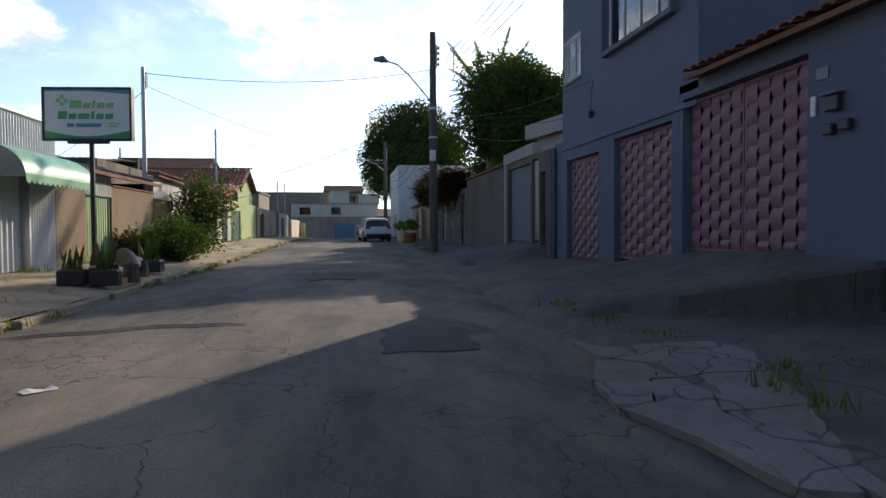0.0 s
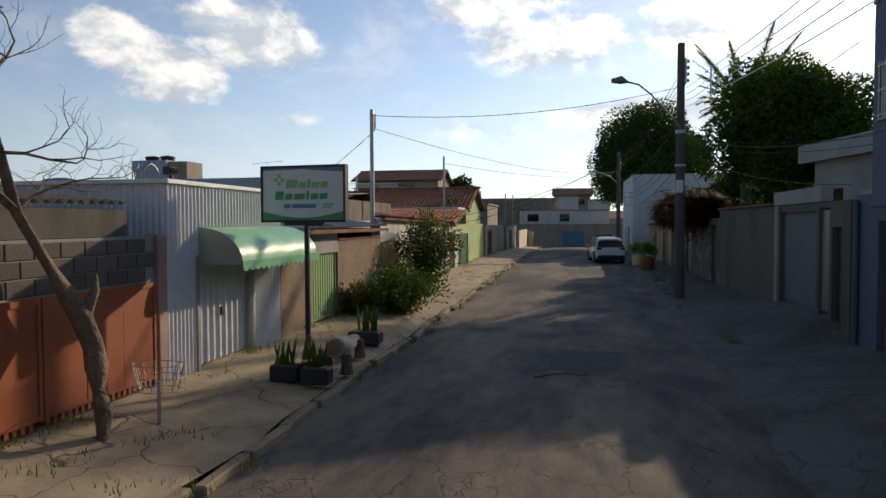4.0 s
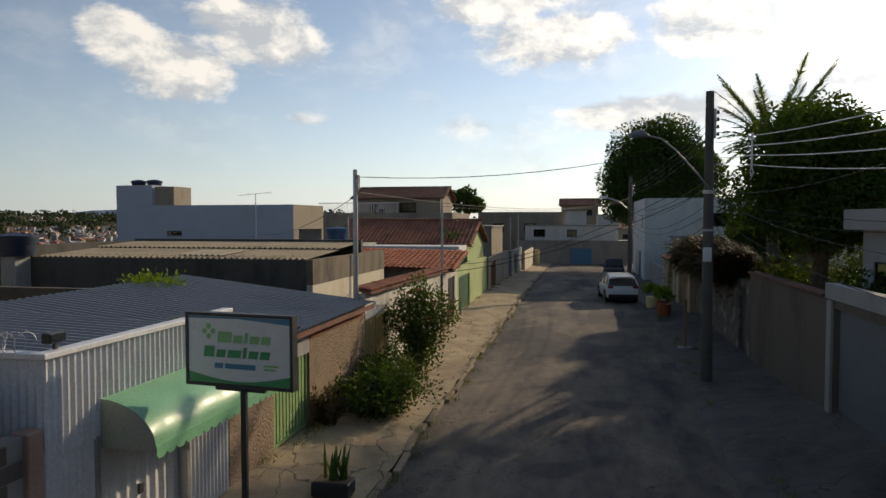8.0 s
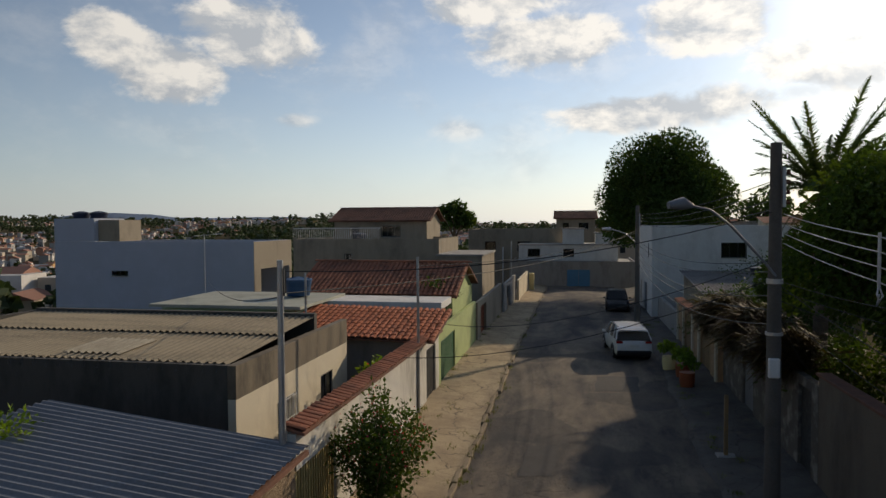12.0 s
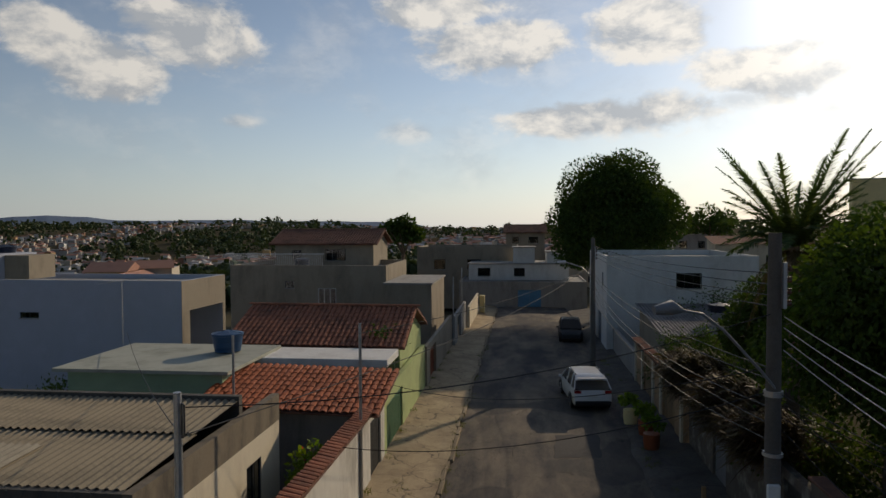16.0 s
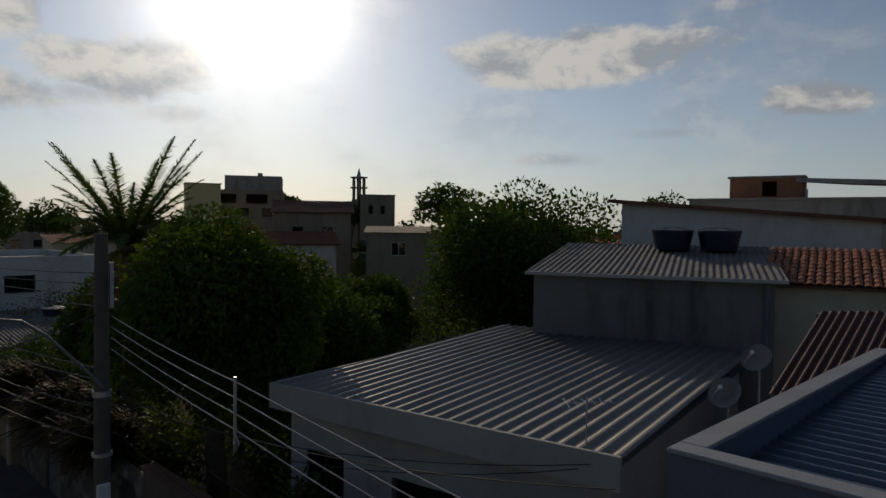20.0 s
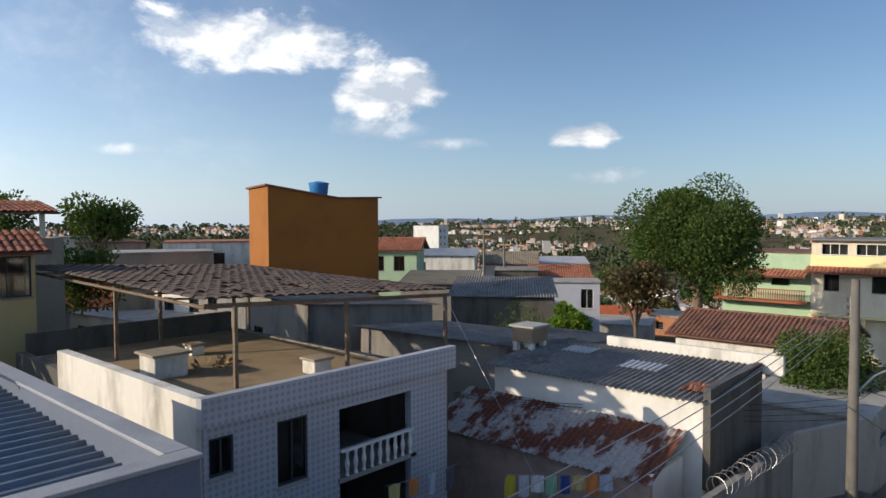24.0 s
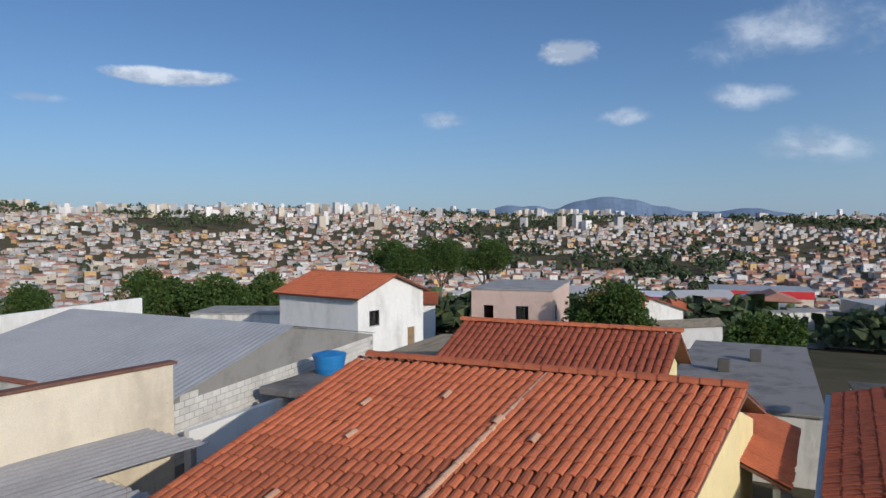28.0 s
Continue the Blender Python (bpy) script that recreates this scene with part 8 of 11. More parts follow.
def laundry():
    """Clothes pegged on two lines below the tiled house."""
    rnd = random.Random(6)
    cols = [(0.56, 0.58, 0.62), (0.7, 0.72, 0.74), (0.3, 0.5, 0.35), (0.05, 0.09, 0.30), (0.55, 0.45, 0.2), (0.6, 0.22, 0.06), (0.45, 0.5, 0.6), (0.1, 0.1, 0.12), (0.6, 0.5, 0.05)]
    for a, b, n, z in (((9.3, 1.9), (9.0, -0.2), 4, 2.95), ((8.6, -1.4), (6.6, -3.2), 8, 2.45)):
        ln = thing("clothes_line", (*a, z), "washing line hung with clothes", "clothes line")
        part("line", cable_geo((*a, z), (*b, z), 0.05, 0.005), M["wire"], ln)
        for k in range(n):
            s = (k + 0.5) / n
            p = Vector((*a, z - 0.03)).lerp(Vector((*b, z - 0.03)), s)
            d = (Vector((*b, 0)) - Vector((*a, 0))).normalized()
            w, h = rnd.uniform(0.2, 0.34), rnd.uniform(0.3, 0.6)
            g = Geo().grid(lambda u, v: p + d * (u - 0.5) * w * (1 + 0.1 * v) + Vector((d.y, -d.x, 0)) * (0.03 * math.sin(9 * u + 3 * v)) - Vector((0, 0, h * v)), 6, 5)
            part("garment", g, plain("cloth", cols[(k + n) % len(cols)], 0.9), ln)


laundry()


def dish(at, r, face, label, mast=0.7):
    """Grid-backed dish on a short mast with its feed arm."""
    t = thing("satellite_dish", (at[0], at[1], at[2] - mast), label, "satellite dish", "satellite dishes")
    n = Vector(face).normalized()
    a = n.orthogonal().normalized()
    b = n.cross(a)
    o = Vector(at)
    P, F = [], []
    for k in range(7):
        q = r * k / 6
        for j in range(24):
            w = j * math.pi / 12
            P.append(o + (a * math.cos(w) + b * math.sin(w)) * max(q, 0.01) + n * (0.28 * r * (q / r) ** 2))
    for k in range(6):
        for j in range(24):
            i = (j + 1) % 24
            F.append((k * 24 + j, k * 24 + i, k * 24 + 24 + i, k * 24 + 24 + j))
    part("reflector", Geo().add(P, F), M["shade_grey"] if r < 0.35 else M["fibro"], t, fold=60)
    part("feed_arm", Geo().tube([o - b * r * 0.9, o - b * r * 0.4 + n * r * 0.6, o + n * r * 0.8], 0.015, 6), M["galv"], t)
    part("feed_horn", Geo().tube([o + n * r * 0.75, o + n * r * 0.92], [0.035, 0.05], 8), M["white_plastic"], t)
    part("mast", Geo().tube([o - n * 0.04, o - n * 0.12 - Vector((0, 0, 0.1)), o - n * 0.12 - Vector((0, 0, mast))], 0.025, 8), M["galv"], t)


dish((11.3, 16.83, 5.43), 0.31, (-0.75, 0.1, 0.6), "grey satellite dish beside the metal roof", 0.6)
dish((12.9, 16.86, 5.87), 0.31, (-0.75, 0.1, 0.6), "grey satellite dish beside the metal roof", 0.9)
dish((-9.4, -9.6, 2.6), 0.4, (0.2, 0.8, 0.5), "pale satellite dish on the low roofs", 0.8)
dish((-8.6, -13.4, 2.4), 0.45, (0.2, 0.8, 0.5), "pale satellite dish on the low roofs", 0.9)
tv = thing("antenna", (8.0, 17.7, 4.7), "small television antenna clamped to the white fascia", "antenna")
part("mast", Geo().tube([(8.0, 17.73, 4.6), (8.0, 17.73, 5.78)], 0.014, 6), M["galv"], tv)
part("boom", Geo().tube([(7.75, 17.95, 5.68), (8.25, 17.45, 5.72)], 0.009, 5), M["galv"], tv)
for k in range(6):
    q = Vector((7.75, 17.95, 5.69)).lerp(Vector((8.25, 17.45, 5.73)), k / 5)
    e = Vector((0.2, 0.2, 0)) * (1.1 - 0.1 * k)
    part("element", Geo().tube([q - e, q + e], 0.005, 4), M["galv"], tv)


# ======== street furniture ========
def light_pole(at, h, label, lean=0.0, lamp=None, top=0.11, foot=0.17, mt=None):
    t = thing("utility_pole", at, label, "utility pole")
    x, y, z = at
    part("pole", Geo().tube([(x, y, z - 0.3), (x + lean, y, z + h)], [foot, top], 14), mt or M["concrete_pole"], t, fold=50)
    part("rack", Geo().box(x + lean + 0.09, x + lean + 0.15, y - 0.16, y - 0.08, z + h - 1.3, z + h - 0.5), M["galv"], t)
    for k, dz in enumerate((0.55, 0.75, 0.95, 1.15)):
        part("insulator", Geo().lathe(x + lean + 0.2, y - 0.12, [(0.035, z + h - dz - 0.1), (0.05, z + h - dz - 0.06), (0.03, z + h - dz - 0.03), (0.045, z + h - dz)], 8), M["porcelain"], t)
    return t


# darker copy of the pole concrete, for the side turned from the sun
pr = light_pole((2.85, 24.3, 0.1), 8.2, "weathered concrete utility pole, coloured dark for its shaded side, with street lamp and meter box", mt=surface("shaded_pole_concrete", (0.12, 0.108, 0.095), (0.07, 0.062, 0.055), None, 0.95, grain=30, stain=1.4, amount=0.6))
part("lamp_arm", Geo().tube([(2.85, 24.2, 5.6), (2.6, 24.1, 5.9), (1.9, 23.9, 6.65), (1.5, 23.75, 6.95), (1.1, 23.6, 7.03)], 0.026, 8), M["grey_metal"], pr, fold=50)
part("lamp_head", Geo().tube([(1.15, 23.62, 7.02), (0.95, 23.55, 7.08), (0.66, 23.45, 7.04)], [0.04, 0.13, 0.07], 10), M["grey_metal"], pr, fold=50)
part("meter_case", Geo().box(2.7, 2.92, 24.08, 24.16, 3.55, 3.95, 0.02), M["white_plastic"], pr)
part("clamps", Geo().cyl(2.85, 24.3, 5.45, 5.55, 0.16).cyl(2.85, 24.3, 4.4, 4.46, 0.17), M["galv"], pr)
pl = thing("service_pole", (-6.5, 21.25, 0.3), "thin steel service pole with small insulators", "utility pole")
part("pole", Geo().tube([(-6.5, 21.25, 0.2), (-6.5, 21.25, 6.05)], [0.075, 0.06], 10), M["galv"], pl)
part("rack", Geo().box(-6.43, -6.40, 21.2, 21.24, 5.4, 5.9).tube([(-6.42, 21.2, 5.9), (-6.37, 21.2, 5.88), (-6.37, 21.2, 5.45), (-6.42, 21.2, 5.43)], 0.012, 6), M["dark_metal"], pl)
p2 = thing("service_pole", (-6.25, 31.35, 0.2), "thin steel service pole behind the white wall", "utility pole")
part("pole", Geo().tube([(-6.25, 31.35, 0.2), (-6.25, 31.35, 5.6)], [0.05, 0.045], 8), M["galv"], p2)
for x, y, h in ((-10.9, 33.0, 4.9), (-6.1, 57, 5.0), (-6.1, 63.5, 5.2)):
    p = thing("service_pole", (x, y, 0), "thin steel service pole", "utility pole")
    part("pole", Geo().tube([(x, y, 0), (x, y, h)], 0.045, 8), M["galv"], p)
pole_b = light_pole((2.82, -10.0, -0.4), 7.38, "tall concrete utility pole with lamp arm down the slope")
part("lamp_arm", Geo().tube([(2.82, -10.1, 3.7), (2.4, -10.5, 4.25), (1.7, -11.1, 4.66), (0.95, -11.7, 4.8)], 0.03, 8), M["galv"], pole_b, fold=50)
part("lamp_head", Geo().tube([(1.0, -11.66, 4.79), (0.7, -11.9, 4.84), (0.38, -12.1, 4.81)], [0.04, 0.13, 0.07], 10), M["white_plastic"], pole_b, fold=50)
far_pole = light_pole((2.6, 52.0, 0.1), 7.6, "concrete utility pole with street lamp further along")
part("lamp_arm", Geo().tube([(2.6, 52, 5.4), (1.9, 51.8, 6.0), (1.0, 51.6, 6.3)], 0.03, 8), M["galv"], far_pole)
part("lamp_head", Geo().tube([(1.0, 51.6, 6.3), (0.5, 51.5, 6.3)], [0.1, 0.07], 8), M["white_plastic"], far_pole)
pole_d = light_pole((3.2, -38.5, -2.3), 8.5, "concrete utility pole by the lower street")

# overhead lines
lines = thing("overhead_lines", (2.8, 24, 7), "bundle of overhead power and telephone lines", "cable")
for k, (z, s) in enumerate(((7.6, 0.25), (7.4, 0.28), (7.2, 0.3), (7.0, 0.3))):
    part("line", cable_geo((2.98, 24.2, z), (2.75, 52.0, z - 0.4), s, 0.011), M["cable"], lines)
    part("line", cable_geo((2.98, 24.2, 6.86 - 0.195 * k), (2.9, 19.65, 6.50 - 0.205 * k), 0.04, 0.009), M["wire"], lines)
    part("line", cable_geo((2.9, 19.65, 6.50 - 0.205 * k), (2.9, 8.0, 5.78 - 0.25 * k), 0.1, 0.009), M["wire"], lines)
    part("line", cable_geo((2.9, 8.0, 5.78 - 0.25 * k), (2.9, -10.0, 6.5 - 0.19 * k), 0.25, 0.009), M["wire"], lines)
part("spacer", Geo().tube([(2.9, 19.65, 6.56), (2.9, 19.65, 5.82)], 0.022, 6), M["galv"], lines, "grey spacer rod between the wires")
part("loose_end", Geo().tube([(2.9, 19.65, 5.84), (2.93, 19.6, 5.7), (2.88, 19.66, 5.56), (2.92, 19.68, 5.72)], 0.012, 5).tube([(2.9, 19.65, 5.86), (2.86, 19.6, 5.72), (2.9, 19.62, 5.62)], 0.012, 5), M["wire"], lines)
for k, (z0, z1, s) in enumerate(((5.9, 5.6, 0.5), (5.7, 5.4, 0.6), (5.2, 5.0, 0.8), (4.9, 4.6, 0.7), (4.6, 4.3, 0.9))):
    part("line", cable_geo((2.9, 24.35, z0), (2.6, 52.0, z1), s, 0.012), M["cable"], lines)
part("line", cable_geo((-6.35, 21.2, 5.85), (2.75, 24.2, 6.9), 0.35, 0.010), M["cable"], lines)
part("line", cable_geo((-6.35, 21.2, 5.45), (2.7, 52.0, 6.3), 0.6, 0.010), M["cable"], lines)
part("line", cable_geo((-6.25, 31.3, 5.3), (2.7, 52.0, 6.1), 0.4, 0.010), M["cable"], lines)
part("line", cable_geo((-6.4, 21.2, 5.4), (-18.0, 38.5, 4.0), 0.4, 0.010), M["cable"], lines)
part("line", cable_geo((2.9, 24.2, 6.0), (-6.5, 36.5, 2.6), 0.6, 0.010), M["cable"], lines)
part("line", cable_geo((2.9, 24.2, 5.6), (-6.4, 29.0, 2.7), 0.5, 0.010), M["cable"], lines)
for k, (a_, b_, s_) in enumerate((((2.95, 24.2, 5.5), (4.66, 15.25, 5.9), 0.3), ((2.95, 24.2, 5.3), (7.85, 17.45, 4.8), 0.35), ((2.95, 24.2, 5.1), (7.85, 17.6, 4.7), 0.45), ((2.95, 24.2, 4.9), (4.6, 15.35, 3.3), 0.3), ((2.95, 24.2, 5.4), (4.64, 12.75, 4.1), 0.4), ((2.95, 24.25, 4.8), (4.55, 27.4, 3.0), 0.15))):
    part("line", cable_geo(a_, b_, s_, 0.008), M["cable"], lines)
back = thing("overhead_lines", (3, -10, 5), "sagging overhead lines down the slope", "cable")
for z in (3.6, 3.4, 3.2, 3.0):
    part("line", cable_geo((3.0, -10, z), (12.5, -4.0, 2.6 + 0.2 * z), 0.35, 0.009), M["cable"], back)
    part("line", cable_geo((3.0, -10, z + 0.3), (3.2, -38.5, z + 0.4), 0.6, 0.010), M["cable"], back)
part("line", cable_geo((3.0, -10, 4.0), (-6.5, -12.0, 2.5), 0.3, 0.010), M["cable"], back)
part("line", cable_geo((3.0, -10, 3.4), (-7.2, 3.0, 3.3), 0.4, 0.009), M["cable"], back)
guy = solo("guy_wire", Geo().tube([(12.2, -3.3, 6.4), (7.2, -1.9, 1.2)], 0.007, 5), M["wire"], "slanting stay wire from the terrace roof", "cable")


# ======== cars ========
def car(at, yaw, name, label, suv=True, L=4.2, W=1.74, H=1.6):
    """A compact car: body lofted through cross-sections, glasshouse, wheels, lamps. Front along +y before the turn."""
    t = thing(name, (0, 0, 0), label, "car")
    hw = W / 2
    k = H / 1.6
    # side profile (y, lower z, waist z) from tail to nose
    prof = [(-L * 0.5, 0.42, 0.78), (-L * 0.485, 0.34, 0.95), (-L * 0.42, 0.28, 1.02), (-L * 0.2, 0.24, 0.99), (0.0, 0.24, 0.97), (L * 0.2, 0.24, 0.95), (L * 0.36, 0.26, 0.88), (L * 0.46, 0.3, 0.76), (L * 0.495, 0.38, 0.62)]

    def ring(y, z0, z1, w):
        return [(-w * 0.93, y, z0), (-w, y, z0 + (z1 - z0) * 0.25), (-w, y, z0 + (z1 - z0) * 0.7), (-w * 0.94, y, z1), (-w * 0.5, y, z1 + 0.02), (0, y, z1 + 0.03), (w * 0.5, y, z1 + 0.02), (w * 0.94, y, z1), (w, y, z0 + (z1 - z0) * 0.7), (w, y, z0 + (z1 - z0) * 0.25), (w * 0.93, y, z0)]

    def loft(rings):
        g = Geo()
        n = len(rings[0])
        P = [p for r in rings for p in r]
        F = [(i * n + j, i * n + (j + 1) % n, (i + 1) * n + (j + 1) % n, (i + 1) * n + j) for i in range(len(rings) - 1) for j in range(n)]
        F += [tuple(range(n - 1, -1, -1)), tuple((len(rings) - 1) * n + j for j in range(n))]
        return g.add(P, F)

    ws = [0.86, 0.95, 0.99, 1, 1, 1, 0.98, 0.9, 0.78]
    body = part("body", loft([ring(y, z0 * k, z1 * k, hw * w) for (y, z0, z1), w in zip(prof, ws)]), M["car_white"], t, fold=32)
    # cabin
    cab = [(-L * 0.475, 0.99, 1.02, 0.86), (-L * 0.40, 1.0, 1.36, 0.80), (-L * 0.30, 1.0, 1.52, 0.76), (-L * 0.05, 0.98, 1.58, 0.74), (L * 0.10, 0.97, 1.54, 0.75), (L * 0.30, 0.92, 0.97, 0.86)]

    def cring(y, z0, z1, w):
        return [(-hw * 0.93, y, z0 * k), (-hw * (0.93 + w) / 2, y, (z0 + z1) / 2 * k), (-hw * w, y, z1 * k), (-hw * w * 0.5, y, (z1 + 0.02) * k), (0, y, (z1 + 0.03) * k), (hw * w * 0.5, y, (z1 + 0.02) * k), (hw * w, y, z1 * k), (hw * (0.93 + w) / 2, y, (z0 + z1) / 2 * k), (hw * 0.93, y, z0 * k)]

    part("cabin", loft([cring(*c) for c in cab]), M["car_glass"], t, fold=25)
    roof = [c for c in cab[1:5]]
    rg = Geo()
    rg.grid(lambda u, v: (lambda i, f: (hw * (u * 2 - 1) * (roof[i][3] * (1 - f) + roof[i + 1][3] * f) * 0.99, roof[i][0] * (1 - f) + roof[i + 1][0] * f, (roof[i][2] * (1 - f) + roof[i + 1][2] * f) * k + 0.035 * (1 - (u * 2 - 1) ** 2) + 0.004))(min(int(v * 3), 2), v * 3 - min(int(v * 3), 2)), 8, 9, 0.02)
    part("roof", rg, M["car_white"], t, fold=40)
    pil = Geo()
    for s in (-1, 1):
        for a, b in (((-L * 0.475, 1.02), (-L * 0.36, 1.46)), ((-L * 0.02, 0.98), (-L * 0.04, 1.57)), ((L * 0.30, 0.96), (L * 0.10, 1.54)), ((-L * 0.27, 1.0), (-L * 0.25, 1.54))):
            pil.tube([(s * hw * 0.935, a[0], a[1] * k), (s * hw * 0.77, b[0], b[1] * k)], 0.035, 6)
    part("pillars", pil, M["car_white"], t)
    for sx in (-1, 1):
        for y in (-L * 0.31, L * 0.32):
            wheel = part("wheel", Geo().tube([(sx * (hw - 0.2), y, 0.33), (sx * (hw + 0.005), y, 0.33)], 0.33, 20), M["black_rubber"], t, fold=40)
            part("rim", Geo().tube([(sx * (hw + 0.0), y, 0.33), (sx * (hw + 0.012), y, 0.33)], 0.21, 12), M["chrome"], wheel)
            arch = Geo()
            arch.tube([(sx * (hw + 0.0), y + 0.39 * math.cos(a * math.pi / 8), 0.33 + 0.39 * math.sin(a * math.pi / 8)) for a in range(0, 9)], 0.03, 5)
            part("wheel_arch", arch, M["car_black"], t)
        part("tail_lamp", Geo().box(sx * hw * 0.60, sx * hw * 0.93, -L * 0.5, -L * 0.45, 0.86 * k, 0.97 * k, 0.01), M["red_lens"], t)
        part("mirror", Geo().box(sx * (hw + 0.02), sx * (hw + 0.18), L * 0.17, L * 0.21, 0.98 * k, 1.1 * k, 0.02), M["car_white"], t)
        part("headlight", Geo().box(sx * hw * 0.5, sx * hw * 0.85, L * 0.45, L * 0.47, 0.66 * k, 0.76 * k, 0.02), M["glass"], t)
        rail = Geo().tube([(sx * hw * 0.7, -L * 0.32, 1.56 * k), (sx * hw * 0.7, L * 0.05, 1.60 * k)], 0.018, 6)
        part("roof_rail", rail, M["car_black"], t)
    part("rear_bumper", Geo().box(-hw * 0.9, hw * 0.9, -L * 0.515, -L * 0.46, 0.32 * k, 0.52 * k, 0.03), M["car_black"], t)
    part("number_plate", Geo().box(-0.2, 0.2, -L * 0.505, -L * 0.497, 0.68 * k, 0.8 * k), M["white_plastic"], t)
    part("spoiler", Geo().box(-hw * 0.72, hw * 0.72, -L * 0.45, -L * 0.36, 1.44 * k, 1.49 * k, 0.02), M["car_white"], t)
    part("underbody", Geo().box(-hw * 0.85, hw * 0.85, -L * 0.44, L * 0.44, 0.18, 0.3), M["car_black"], t)
    t.matrix_basis = pose(*at, 0, 0, yaw)
    return t


car((1.38, 44.1, 0.2), 6, "parked_suv", "white compact sport utility car parked by the kerb", True, 4.2, 1.74, 1.54)
car((-2.6, -41.0, -2.38), -92, "parked_hatchback", "white hatchback standing on the lower street", False, 3.75, 1.68, 1.5)
dk = car((2.0, 62.0, 0.1), 178, "parked_dark_car", "dark car parked in the shade under the tree", False, 3.9, 1.65, 1.5)
for o_ in dk.children_recursive:
    if o_.name.split(".")[0] in ("body", "roof", "pillars", "spoiler", "mirror"):
        o_.data = o_.data.copy()
        o_.data.materials[0] = M["dark_metal"]


# ======== trees and plants ========
tree("mango_tree", (6.8, 74.5, -0.2), 14.7, 7.0, 80000, 0.27, 3, "mango", "large dark mango tree behind the white house", 0.5, 0.93, crown_z=8.3, lobes=40)
tree("mango_tree", (7.15, 28.6, 0.2), 9.0, 3.4, 64000, 0.15, 5, "leaf_lit", "round mango tree behind the street wall", 0.28, 1.0, crown_z=5.6, lobes=26, droop=0.8)
tree("mango_tree", (25.1, 32.5, 0), 10.4, 5.6, 44000, 0.24, 8, "mango", "dense dark tree behind the houses", 0.3, 1.05, crown_z=5.2, lobes=40)
tree("yard_tree", (9.6, 41.5, 0.2), 6.9, 3.1, 16000, 0.2, 77, "mango", "dark broad-leaved tree in the yard behind the tan wall", 0.2, 0.9, crown_z=4.4, lobes=18)
tree("bamboo_clump", (13.5, 32.0, 0), 7.2, 3.0, 16000, 0.2, 9, "leaf", "shaggy green tree in the back yards", 0.2, 1.0, crown_z=4.3, lobes=16)
tree("bamboo_clump", (17.5, 34.5, 0), 7.0, 2.6, 13000, 0.2, 19, "leaf", "shaggy green tree in the back yards", 0.2, 1.0, crown_z=4.3, lobes=16)
tree("mango_tree", (16.5, -33.5, -1.0), 11.9, 5.0, 60000, 0.21, 12, "mango", "full round mango tree beside the yellow house", 0.4, 1.0, crown_z=6.9, lobes=26)


def layered_tree(at, tiers, seed, leaf, label):
    """A tree whose limbs hold flat plates of leaves one above another."""
    t = thing("almond_tree", at, label, "tree")
    rnd = random.Random(seed)
    x, y, z = at
    top = max(q[2] for q in tiers)
    g = Geo().tube([(x, y, z), (x + 0.1, y, z + (top - z) * 0.5), (x - 0.05, y, top)], [0.34, 0.24, 0.08], 9)
    for dx, dy, tz, r in tiers:
        p = Vector((x, y, tz - 1.2))
        q = Vector((x + dx, y + dy, tz))
        g.tube([p, p.lerp(q, 0.5) + Vector((0, 0, 0.1)), q], [0.12, 0.08, 0.03], 6)
    part("trunk", g, M["bark"], t, fold=60)
    for k, (dx, dy, tz, r) in enumerate(tiers):
        part("leaf_tier", crown((x + dx, y + dy, tz), r, int(1500 * r), 0.32, seed + k, 0.26, 9, 0.8), M[leaf], t)


layered_tree((41.9, 10.9, 3), ((0, -0.6, 13.5, 1.9), (0.5, 1.2, 12.9, 2.1), (-0.4, -2.2, 12.6, 2.2), (0.3, 2.9, 12.0, 2.2), (0, -3.4, 11.7, 2.3), (-0.6, 0.4, 11.9, 2.6), (0.4, 3.4, 10.9, 2.1), (0, -2.6, 10.8, 2.4), (-0.5, 1.0, 10.7, 2.5)), 14, "leaf", "flat layered almond tree on the skyline")
tree("street_tree", (-6.6, -25.3, -0.9), 3.6, 2.3, 14000, 0.17, 21, "leaf_bright", "small bushy street tree by the white wall", 0.13, 0.85, crown_z=1.7, lobes=12)
tree("yard_tree", (5.5, -19.0, -0.8), 4.2, 2.3, 12000, 0.16, 22, "leaf", "bushy tree behind the yard wall", 0.15, 0.9, crown_z=2.2, lobes=12)
tree("bright_bush", (19.5, -22.0, -1.0), 4.0, 1.5, 3000, 0.25, 23, "leaf_bright", "bright green shrub between the yards", 0.1, 1.0, crown_z=2.4, lobes=8)
tree("dry_tree", (18.0, -27.5, -1.0), 6.2, 2.2, 3000, 0.3, 24, "leaf_grey", "brownish tree beside the mango", 0.15, 1.0, crown_z=4.0, lobes=10)
tree("palm_bush", (-6.3, -13.8, -0.2), 2.9, 1.2, 2200, 0.24, 25, "leaf", "slim shrub at the foot of the palm", 0.06, 1.4, crown_z=1.5, lobes=7)


